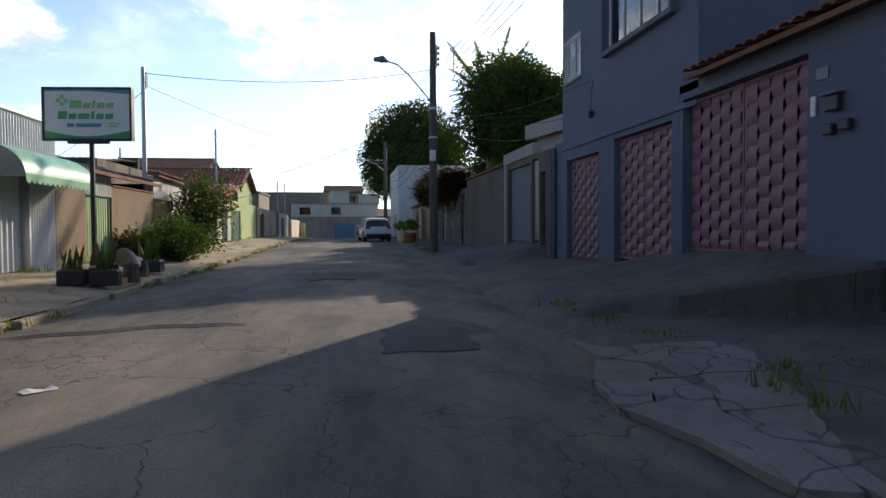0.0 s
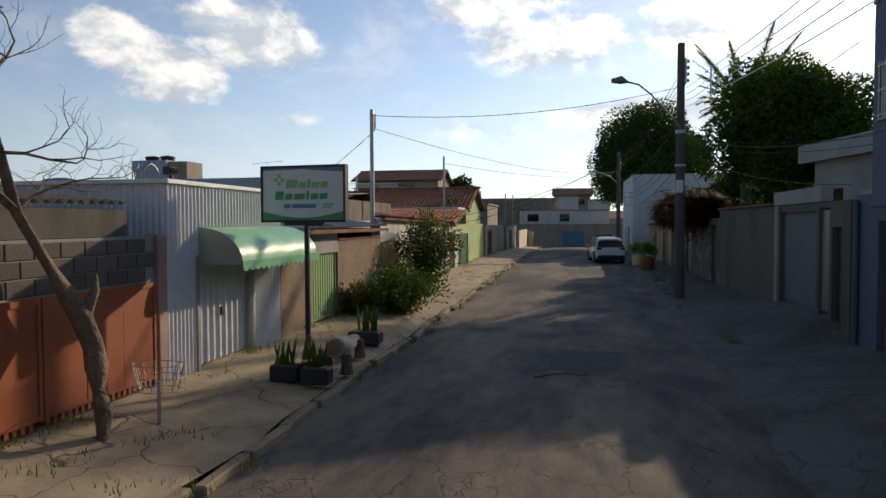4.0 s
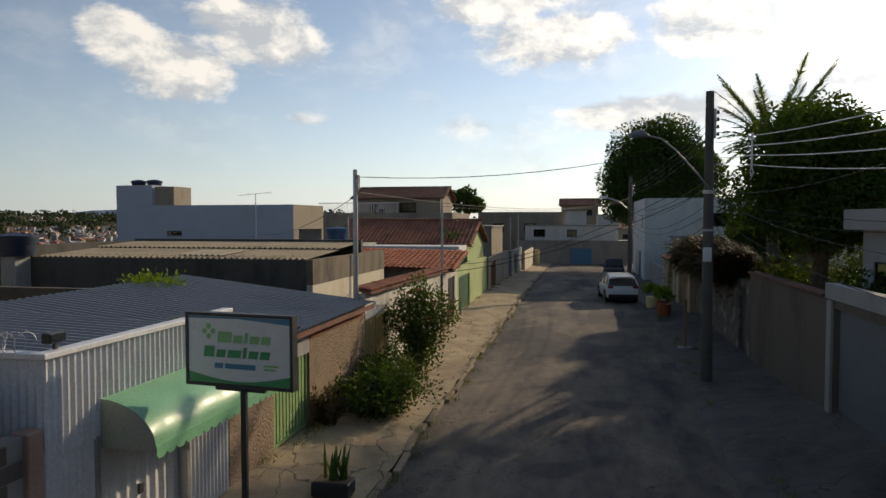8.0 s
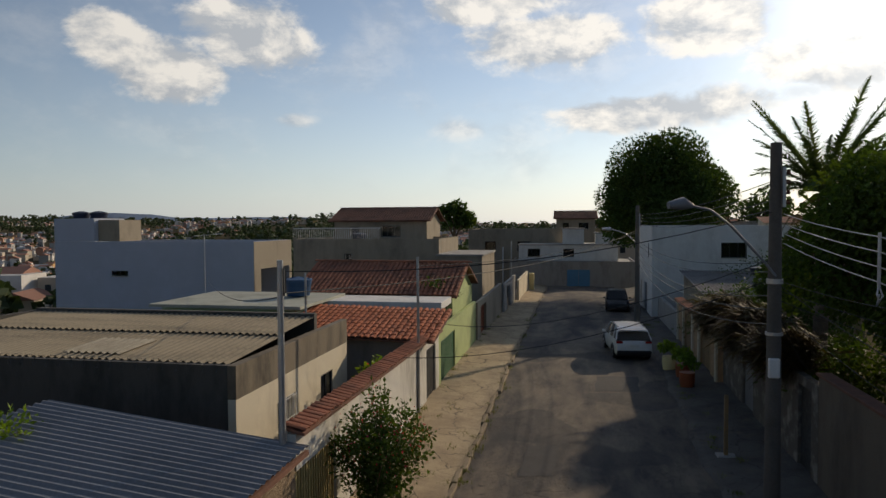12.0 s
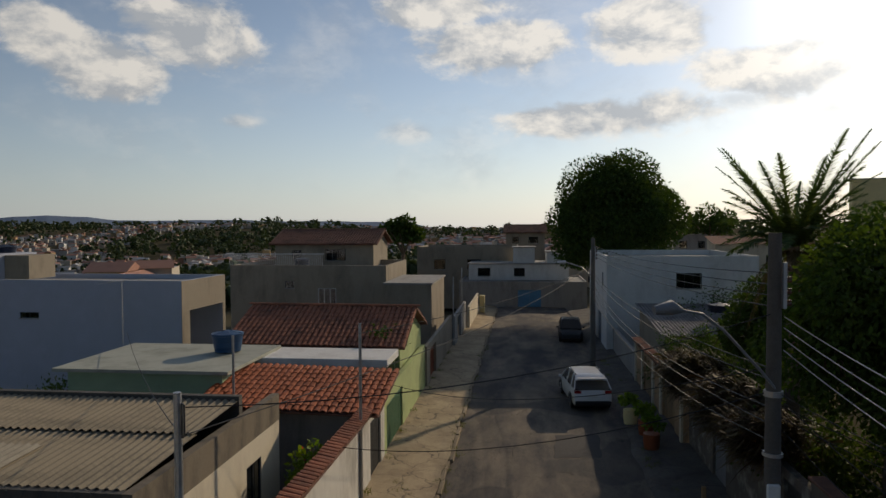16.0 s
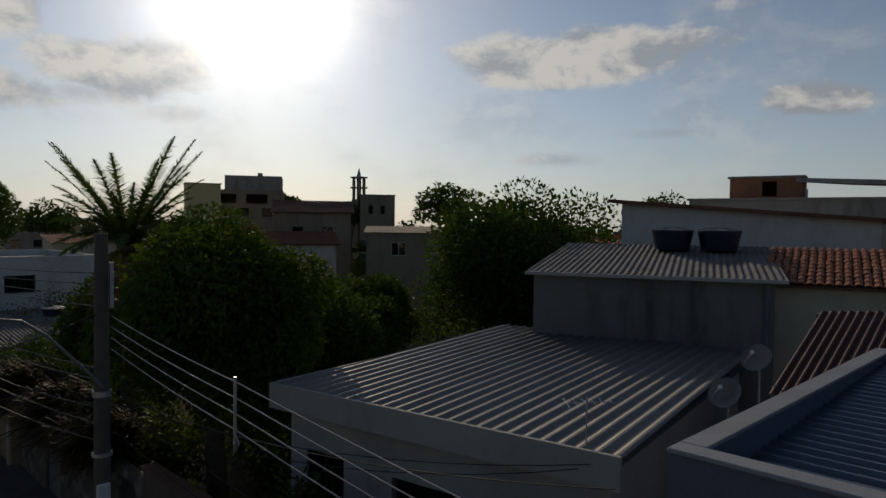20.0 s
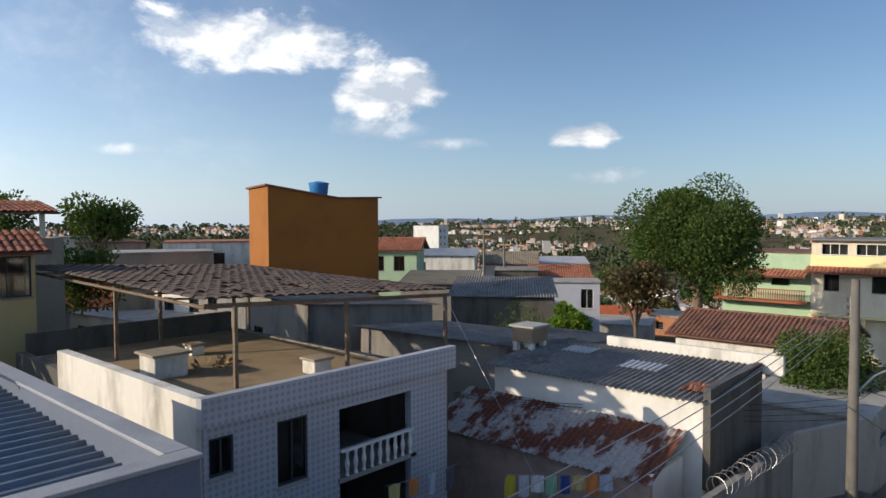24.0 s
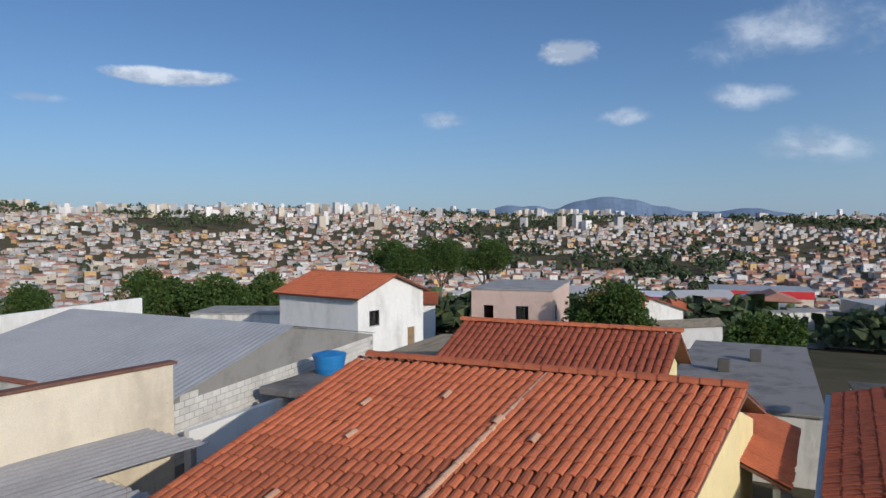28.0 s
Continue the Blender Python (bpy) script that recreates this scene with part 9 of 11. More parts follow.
def frond(rnd, length, rise, az, droop, leaf=0.45, n=44, wide=0.023):
    """One feathered palm leaf from the origin."""
    P, F = [], []
    pts = []
    for k in range(13):
        s = k / 12
        out = length * (s - 0.10 * s * s * droop)
        z = length * (rise * s - droop * s * s)
        pts.append(Vector((out * math.cos(az), out * math.sin(az), z)))
    g = Geo()
    g.tube(pts, [0.03 * (1 - 0.85 * k / 12) for k in range(13)], 4)
    side = Vector((-math.sin(az), math.cos(az), 0))
    for k in range(3, n):
        s = k / n
        i = min(int(s * 12), 11)
        p = pts[i].lerp(pts[i + 1], s * 12 - i)
        d = (pts[i + 1] - pts[i]).normalized()
        ll = leaf * math.sin(math.pi * (0.12 + 0.86 * s)) ** 0.6 * rnd.uniform(0.8, 1.15)
        for sg in (-1, 1):
            e = (d * rnd.uniform(0.6, 0.95) + side * sg * 0.8 + Vector((0, 0, 0.15 - droop * 0.45 + rnd.gauss(0, 0.22)))).normalized() * ll
            q = d * wide
            g.add([p - q, p + q, p + e * 0.55 + q * 0.6 - Vector((0, 0, 0.02)), p + e - Vector((0, 0, 0.06 * ll))], [(0, 1, 2), (0, 2, 3)])
    return g


M["shaft_green"] = surface("crown_shaft_green", (0.12, 0.17, 0.045), (0.08, 0.11, 0.035), None, 0.6, stain=1.5)


def palm(at, trunk_h, n, length, seed, label, mt, r=0.2, upright=0.9, droop=0.7, shaft=None, leaf=0.45, bark="bark", n_leaf=52, wide=0.023):
    rnd = random.Random(seed)
    t = thing("palm_tree", at, label, "palm tree")
    x, y, z = at
    g = Geo()
    g.tube([(x, y, z - 0.2), (x, y, z + 0.4), (x + 0.03, y, z + trunk_h * 0.5), (x, y, z + trunk_h)], [r * 1.35, r * 1.1, r, r * 0.8], 14)
    part("trunk", g, M[bark], t, fold=50)
    top = Vector((x, y, z + trunk_h))
    if shaft:
        part("crown_shaft", Geo().tube([top, top + Vector((0, 0, shaft * 0.5)), top + Vector((0, 0, shaft))], [r * 0.78, r * 0.72, r * 0.4], 12), M["shaft_green"], t, "smooth green crown shaft", fold=50)
        top = top + Vector((0, 0, shaft * 0.9))
    for k in range(n):
        az = 2.4 * k + rnd.uniform(-0.2, 0.2)
        u = k / n
        if u > (0.8 if shaft else 0.86):
            continue
        f = frond(rnd, length * rnd.uniform(0.85, 1.1), upright * (1 - u) * 1.1 + 0.3, az, droop * (0.45 + 0.75 * u) * rnd.uniform(0.85, 1.15), leaf, n_leaf, wide)
        f.v = [(a + top.x, b + top.y, c + top.z) for a, b, c in f.v]
        part("frond", f, mt, t)
    for k in range(0 if shaft else n // 6):
        f = frond(rnd, length * 0.8, 0.05, 2.4 * k + 1.1, 1.35, leaf * 0.8, n_leaf // 2)
        f.v = [(a + top.x, b + top.y, c + top.z - 0.1) for a, b, c in f.v]
        part("dead_frond", f, M["leaf_grey"], t, "withered hanging frond")
    return t


palm((7.4, 35.5, 0.2), 7.5, 56, 2.5, 2, "feathery date palm rising over the houses", M["frond"], 0.24, 1.25, 0.62, leaf=0.44, n_leaf=90, wide=0.03)
palm((-5.75, -14.0, -0.25), 3.9, 56, 2.95, 4, "royal palm with green crown shaft beside the white wall", M["frond"], 0.25, 1.6, 1.55, shaft=2.5, leaf=0.75, bark="pale_bark", n_leaf=150, wide=0.022)


# bare street tree in front of the block wall
def bare_tree():
    rnd = random.Random(9)
    t = thing("bare_tree", (-5.5, 8.0, 0.2), "leafless crooked street tree with lopped limbs", "tree")
    g = Geo()
    limb = [None]
    main = [(-5.6, 8.1, 0.05), (-5.62, 8.08, 0.25), (-5.6, 8.12, 0.5), (-5.67, 8.1, 0.75), (-5.68, 8.1, 1.0), (-5.73, 8.12, 1.25), (-5.88, 8.15, 1.55), (-5.95, 8.0, 1.85), (-6.0, 7.85, 2.11), (-6.0, 7.38, 2.73), (-6.0, 7.17, 3.32), (-6.0, 7.0, 3.88), (-6.02, 6.85, 4.4), (-6.05, 6.8, 5.0)]
    g.tube(main, [0.15, 0.095, 0.11, 0.08, 0.125, 0.095, 0.13, 0.09, 0.068, 0.058, 0.05, 0.04, 0.03, 0.018], 12)
    g.tube([(-5.86, 8.15, 1.55), (-5.75, 8.2, 1.85), (-5.77, 8.25, 2.02)], [0.08, 0.06, 0.03], 9)
    g.tube([(-6.0, 7.38, 2.75), (-6.02, 6.9, 3.1), (-6.1, 6.5, 3.6), (-6.1, 6.2, 4.2)], [0.055, 0.045, 0.035, 0.02], 9)
    g.v = [tuple(Vector(p) + noise.noise_vector(Vector(p) * 6.5) * 0.06) for p in g.v]

    def twig(p, d, ln, r, depth):
        pts = [p]
        for k in range(3):
            d = (d + Vector((rnd.gauss(0, 0.28), rnd.gauss(0, 0.28), rnd.gauss(0.06, 0.2)))).normalized()
            pts.append(pts[-1] + d * ln / 3)
        limb[0].tube(pts, [r, r * 0.8, r * 0.62, r * 0.45], 5)
        if depth:
            for k in range(3):
                q = pts[1 + k % 3]
                twig(q, (d + Vector((rnd.gauss(0, 0.8), rnd.gauss(0, 0.8), rnd.gauss(0.2, 0.5)))).normalized(), ln * 0.68, r * 0.5, depth - 1)

    for i, dirv in ((9, (0.2, 0.8, 0.35)), (9, (0.2, -0.8, 0.4)), (10, (0.2, 0.8, 0.4)), (10, (-0.2, -0.7, 0.7)), (11, (0.3, 0.7, 0.6)), (11, (-0.2, -0.6, 0.6)), (12, (0.1, 0.6, 0.9)), (12, (-0.2, -0.5, 0.9)), (13, (0.1, 0.1, 1))):
        limb[0] = Geo()
        twig(Vector(main[i]), Vector(dirv).normalized(), 0.75, 0.022, 3)
        part("limb", limb[0], M["bark"], t, fold=60)
    part("trunk", g, M["bark"], t, fold=60)


bare_tree()


def shrub(name, at, w, h, n, size, seed, leaf, label, flowers=0, lobes=10):
    """Stems leaning out from the foot, each with leaves along its upper length."""
    t = thing(name, at, label, "shrub")
    x, y, z = at
    rnd = random.Random(seed)
    stems = []
    for k in range(lobes + 8):
        a = 2.4 * k + rnd.uniform(-0.4, 0.4)
        out = w * 0.5 * math.sqrt((k + 0.5) / (lobes + 8)) * rnd.uniform(0.75, 1.2)
        hh = h * (1.0 - 0.45 * (out / (w * 0.5)) ** 2) * rnd.uniform(0.72, 1.06)
        foot = Vector((x + rnd.gauss(0, w * 0.07), y + rnd.gauss(0, w * 0.07), z - 0.05))
        tip = Vector((x + math.cos(a) * out, y + math.sin(a) * out, z + hh))
        mid = foot.lerp(tip, 0.5) + Vector((-math.cos(a) * out * 0.15, -math.sin(a) * out * 0.15, hh * 0.12))
        stems.append((foot, mid, tip))
        if k % 2 == 0:
            part("stem", Geo().tube([foot, mid, tip], [0.022, 0.015, 0.005], 5), M["bark"], t)

    def blades(count, sz, lo, spread):
        P, F = [], []
        for k in range(count):
            a, b, c = stems[k % len(stems)]
            s = lo + (1.03 - lo) * rnd.random() ** 0.75
            p = a * (1 - s) ** 2 + b * 2 * s * (1 - s) + c * s * s
            r = spread * w * (1.15 - 0.5 * s)
            o = p + Vector((rnd.gauss(0, r), rnd.gauss(0, r), rnd.gauss(0, r * 0.9)))
            o.z = max(o.z, z + 0.03)
            d = ((o - p).normalized() * 0.8 + Vector((rnd.gauss(0, 0.5), rnd.gauss(0, 0.5), rnd.gauss(0.1, 0.5)))).normalized()
            q = d.cross(Vector((rnd.gauss(0, 1), rnd.gauss(0, 1), rnd.gauss(0, 1)))).normalized()
            ln, wd = sz * rnd.uniform(0.6, 1.3), sz * rnd.uniform(0.18, 0.32)
            i = len(P)
            P += [o, o + d * ln * 0.5 + q * wd, o + d * ln, o + d * ln * 0.5 - q * wd]
            F += [(i, i + 1, i + 2), (i, i + 2, i + 3)]
        return Geo().add(P, F)

    part("leaves", blades(n, size, 0.12, 0.075), M[leaf], t)
    if flowers:
        part("blossom", blades(flowers, size * 0.5, 0.6, 0.085), M["flower"], t)
    return t


shrub("oleander_bush", (-5.35, 23.6, 0.2), 2.4, 2.9, 6500, 0.12, 31, "leaf", "tall flowering bush on the pavement", 500, 14)
shrub("low_bush", (-5.25, 19.2, 0.2), 2.5, 1.15, 6500, 0.10, 32, "leaf", "low green bush on the pavement", 0, 10)
shrub("low_bush", (-5.5, 20.8, 0.2), 1.9, 1.3, 4500, 0.10, 33, "leaf", "low green bush on the pavement", 0, 8)
shrub("low_bush", (-6.0, 17.9, 0.25), 0.8, 0.9, 500, 0.14, 34, "leaf_grey", "dry bush against the roughcast wall", 0, 6)


def dry_creeper(y0, y1, seed, label):
    """A withered creeper heaped on the wall top, its strands hanging to the street."""
    rng = np.random.default_rng(seed)
    t = thing("dry_creeper", (4.4, (y0 + y1) / 2, 1.6), label, "shrub")
    for lump, (n, mt) in enumerate(((9000, "dry_stalk"), (5000, "leaf_grey"))):
        y = rng.uniform(y0, y1, n)
        swell = 0.55 + 0.45 * np.sin((y - y0) / (y1 - y0) * math.pi) + 0.25 * np.sin(y * 2.1 + seed)
        a = np.stack([4.75 + rng.normal(0, 0.35, n), y, 2.75 + rng.uniform(0, 0.9, n) * swell], 1)
        out = rng.uniform(0.05, 0.95, n) * swell
        b = a + np.stack([-out * 0.6, rng.normal(0, 0.22, n), rng.normal(0.05, 0.18, n)], 1)
        c = b + np.stack([-out * 0.45, rng.normal(0, 0.25, n), -rng.uniform(0.05, 0.75, n) * swell], 1)
        w = np.stack([np.full(n, 0.004), rng.uniform(0.008, 0.02, n), rng.normal(0, 0.006, n)], 1) * (1.0 if lump == 0 else 2.2)
        P = np.stack([a - w, a + w, b + w, b - w, c], 1).reshape(-1, 3)
        i = np.arange(n)[:, None] * 5
        g = Geo()
        g.v = P.tolist()
        g.f = (i + (0, 1, 2, 3)).tolist() + (i + (3, 2, 4)).tolist()
        part("dried_foliage" if lump == 0 else "withered_foliage", g, M[mt], t, kind="stuff")


M["dry_stalk"] = leaf_material("dry_stalk", (0.060, 0.040, 0.026), 0.1)
dry_creeper(28.8, 34.5, 3, "brown withered creeper heaped over the street wall")
dry_creeper(35.2, 38.6, 8, "smaller withered creeper over the street wall")
for k_, (x_, y_, w_, h_) in enumerate(((7.0, 23.5, 3.5, 3.2), (9.5, 26.5, 4.5, 4.2), (6.2, 30.5, 4.0, 3.8), (10.5, 31, 5, 4.5), (8.0, 39.5, 5, 3.6), (12.5, 37, 6, 5), (18, 29.5, 6, 4.4), (13.0, 27.5, 4, 3.6), (20.5, 27.5, 5, 4.6), (30, 38, 8, 7), (16, 41, 8, 6), (11, 53, 7, 5))):
    shrub("undergrowth", (x_, y_, 0.0), w_, h_, 7000, 0.17, 80 + k_, "mango", "dense dark undergrowth behind the street wall", 0, 14)
shrub("garden_bush", (6.5, 44, 0.4), 4.0, 3.4, 9000, 0.14, 37, "leaf", "green garden bush behind the wall", 0, 12)
shrub("garden_bush", (-7.4, 30.0, 0.2), 1.6, 2.2, 1400, 0.22, 38, "leaf_bright", "green garden plant inside the white wall", 60, 8)
shrub("garden_bush", (-7.6, 40.6, 2.9), 2.0, 1.3, 1600, 0.18, 39, "mango", "clipped dark shrub over the green wall", 0, 8)
shrub("roof_weeds", (-11.3, 19.5, 2.6), 2.0, 0.8, 900, 0.14, 40, "leaf_bright", "weeds growing by the shed roof", 0, 8)
shrub("garden_bush", (-18.5, 35.0, 0), 4.5, 2.9, 6000, 0.15, 41, "mango", "dark shrubs before the pale building", 0, 12)
shrub("hedge", (23.0, -21.0, -0.6), 4.2, 2.6, 7000, 0.15, 42, "leaf", "green hedge among the lower yards", 0, 10)
shrub("dark_bush", (-15.3, -31.3, -1.2), 3.2, 2.4, 3500, 0.16, 44, "mango", "dark bush between the flat roofs", 0, 10)
shrub("hedge", (37, -2.0, 4.0), 4.5, 3.6, 2500, 0.3, 43, "leaf", "round green shrub beside the tile roofs", 0, 10)


# ======== smaller street things ========
def sundries():
    # traffic cone
    c = thing("traffic_cone", (-4.55, 11.45, 0.2), "faded brown traffic cone beside the signpost", "traffic cone")
    part("base", Geo().box(-4.75, -4.35, 11.25, 11.65, 0.19, 0.24, 0.01), M["black_rubber"], c)
    part("cone_body", Geo().lathe(-4.55, 11.45, [(0.16, 0.245), (0.12, 0.42), (0.04, 0.85), (0.03, 0.86)], 16), plain("cone_brown", (0.16, 0.06, 0.03), 0.7), c, fold=50)
    part("stripe", Geo().lathe(-4.55, 11.45, [(0.1155, 0.45), (0.092, 0.56)], 16), M["white_plastic"], c)
    # carved log bench
    lg = thing("log_bench", (-4.4, 12.6, 0.2), "sawn log lying on short stumps on the pavement", "bench")
    log = Geo().tube([(-4.22, 11.7, 0.62), (-4.26, 12.0, 0.56), (-4.3, 12.3, 0.54), (-4.36, 12.6, 0.46), (-4.42, 12.9, 0.44), (-4.5, 13.5, 0.42)], [0.15, 0.17, 0.13, 0.15, 0.12, 0.13], 14)
    log.v = [tuple(Vector(p) + noise.noise_vector(Vector(p) * 6.0) * 0.05) for p in log.v]
    part("log", log, M["pale_bark"], lg, fold=60)
    part("cut_face", Geo().tube([(-4.222, 11.70, 0.62), (-4.217, 11.675, 0.625)], 0.13, 12), M["wood"], lg, "pale sawn end")
    for x, y in ((-4.1, 11.95), (-4.42, 11.9), (-4.32, 13.3), (-4.62, 13.35)):
        part("stump", Geo().tube([(x, y, 0.15), (x * 0.99 - 0.04, y, 0.48)], [0.11, 0.08], 8), M["bark"], lg)
    # planters
    for k, (x, y, s) in enumerate(((-4.62, 14.6, 0.32), (-4.85, 11.25, 0.22), (-4.3, 11.15, 0.22))):
        p = thing("planter", (x, y, 0.2), "dark trough planted with spiky leaves", "planter", "pavement planters")
        part("trough", Geo().box(x - s, x + s, y - s * 0.6, y + s * 0.6, 0.17, 0.42, 0.02), M["dark_metal"], p)
        part("earth", Geo().box(x - s * 0.9, x + s * 0.9, y - s * 0.5, y + s * 0.5, 0.421, 0.43), M["soil"], p)
        rnd = random.Random(k)
        for j in range(16):
            a, ln = rnd.uniform(0, 6.28), rnd.uniform(0.3, 0.55) * (1.2 if s > 0.3 else 0.9)
            b = Vector((x + rnd.uniform(-s, s) * 0.7, y + rnd.uniform(-s, s) * 0.3, 0.42))
            d = Vector((math.cos(a) * 0.35, math.sin(a) * 0.35, 1)).normalized() * ln
            q = Vector((-math.sin(a), math.cos(a), 0)) * 0.03
            sp = Geo().add([b - q, b + q, b + d * 0.6 + q * 0.8, b + d, b + d * 0.6 - q * 0.8], [(0, 1, 2, 3, 4)])
            part("spike", sp, M["leaf"], p)
    # litter basket on a post
    b = thing("litter_basket", (-5.35, 8.75, 0.2), "wire litter basket on a post by the bare tree", "litter basket")
    part("post", Geo().tube([(-5.35, 8.75, 0.1), (-5.35, 8.75, 0.72)], 0.025, 8), M["galv"], b)
    bg = Geo()
    for z in (0.62, 0.78, 0.93):
        bg.tube([(-5.35 + 0.33 * math.cos(a * math.pi / 8), 8.75 + 0.2 * math.sin(a * math.pi / 8), z) for a in range(17)], 0.006, 4)
    for a in range(12):
        bg.tube([(-5.35 + 0.25 * math.cos(a * 0.524), 8.75 + 0.14 * math.sin(a * 0.524), 0.62), (-5.35 + 0.33 * math.cos(a * 0.524), 8.75 + 0.2 * math.sin(a * 0.524), 0.93)], 0.006, 4)
    part("basket", bg, M["galv"], b)
    # paper scraps
    for x, y, a in ((-3.37, 5.2, 10), (-2.35, 4.06, 40)):
        g_ = Geo(pose(x, y, road_z(y) + 0.035, 0, 0, a)).grid(lambda u, v: (0.21 * u - 0.105, 0.12 * v - 0.06, 0.012 * math.sin(7 * u) * v + 0.004), 4, 3)
        solo("paper_scrap", g_, M["old_white"], "crumpled paper scrap lying on the asphalt", "litter", "paper scraps")
    # manhole cover
    mc_ = thing("manhole_cover", (-3.0, 24.6, 0.05), "round iron manhole cover in the road", "manhole cover")
    part("ring", Geo().lathe(-3.0, 24.6, [(0.48, 0.02), (0.48, 0.062), (0.40, 0.062)], 24), M["kerb"], mc_)
    part("lid", Geo().lathe(-3.0, 24.6, [(0.39, 0.02), (0.39, 0.058)], 24), M["dark_metal"], mc_)
    # potted plants by the wall further on
    for k, (x, y) in enumerate(((2.95, 40.4), (3.3, 38.9), (3.2, 37.2))):
        p = thing("barrel_planter", (x, y, 0.3), "drum planter with a leafy plant by the wall", "planter", "drum planters")
        part("drum", Geo().lathe(x, y, [(0.26, 0.22), (0.30, 0.5), (0.30, 0.8)], 16), M["rust_gate"] if k else M["yellow_paint"], p, fold=40)
        part("leaves", crown((x, y, 1.15), 0.42, 260, 0.16, 60 + k, 0.9, 6), M["leaf_bright"], p)
    # fallen branch on the road
    solo("fallen_branch", Geo().tube([(-1.1, 12.6, 0.07), (-0.7, 12.9, 0.09), (-0.2, 12.95, 0.06)], 0.012, 5).tube([(-0.7, 12.9, 0.08), (-0.5, 13.2, 0.06)], 0.008, 4), M["bark"], "small dry branch on the road", "branch")
    # posts and bench by the pole
    bn = thing("wooden_stand", (3.05, 29.3, 0.2), "small wooden stand on the pavement", "stand")
    part("upright", Geo().box(2.95, 3.05, 29.25, 29.35, 0.1, 1.9), M["wood"], bn)
    part("foot", Geo().box(2.75, 3.3, 29.1, 29.5, 0.1, 0.22, 0.02), M["grey_render"], bn)


sundries()


def broken_apron():
    """Cracked concrete apron at the foot of the ramp: pieces parted by open cracks, their road edge broken off."""
    rnd = random.Random(23)
    t = thing("broken_apron", (2.6, 2.8, 0.1), "cracked pale concrete apron broken into slabs beside the road", "pavement", kind="structure")
    nu, nv = 3, 5
    pt = {}
    for i in range(nu + 1):
        for j in range(nv + 1):
            v = j / nv
            x0, x1 = 1.22 + 0.42 * v + 0.08 * math.sin(v * 9.0), 1.8 + 1.2 * v
            x = x0 + (x1 - x0) * i / nu + rnd.gauss(0, 0.12)
            y = 1.85 + 3.2 * v - 0.2 * i / nu + rnd.gauss(0, 0.15)
            pt[i, j] = (x, y)
    mt = cracked_concrete("old_apron_concrete", (0.235, 0.215, 0.19), (0.15, 0.135, 0.115))
    for i in range(nu):
        for j in range(nv):
            q = [pt[i, j], pt[i + 1, j], pt[i + 1, j + 1], pt[i, j + 1]]
            cx, cy = sum(p[0] for p in q) / 4, sum(p[1] for p in q) / 4
            ring = []
            for k in range(4):
                a, b = q[k], q[(k + 1) % 4]
                for m in range(4):
                    s = m / 4
                    wob = 0.035 * noise.noise(((a[0] + b[0]) * 3 + m, (a[1] + b[1]) * 3, 1.0))
                    x, y = a[0] + (b[0] - a[0]) * s + wob, a[1] + (b[1] - a[1]) * s - wob
                    ring.append((cx + (x - cx) * 0.991, cy + (y - cy) * 0.991))
            lift = rnd.uniform(0.012, 0.026)
            n = len(ring)
            P = [(x, y, max(road_z(y) + 0.022, court_z(x, y) - 0.05 * (1 - min(1.0, max(0.0, (x - road_right(y)) / 0.3)))) + lift) for x, y in ring] + [(x, y, road_z(y) - 0.05) for x, y in ring]
            part("slab_piece", Geo().add(P, [tuple(range(n))] + [(k, k + n, (k + 1) % n + n, (k + 1) % n) for k in range(n)]), mt, t)


broken_apron()
ramp_edge = Geo()
for k in range(9):
    x = 3.25 + 0.165 * k
    y = 4.86 - (x - 4.6)
    ramp_edge.prism([(x, y, 0.0), (x + 0.17, y - 0.17, 0.0), (x + 0.17, y - 0.17, court_z(x + 0.17, y + 0.1) - 0.01), (x, y, court_z(x, y + 0.27) - 0.01)], (-0.02, -0.02, 0))
solo("ramp_edge", ramp_edge, M["dark_render"], "dark mossy upright edge of the driveway ramp", "pavement", kind="structure")


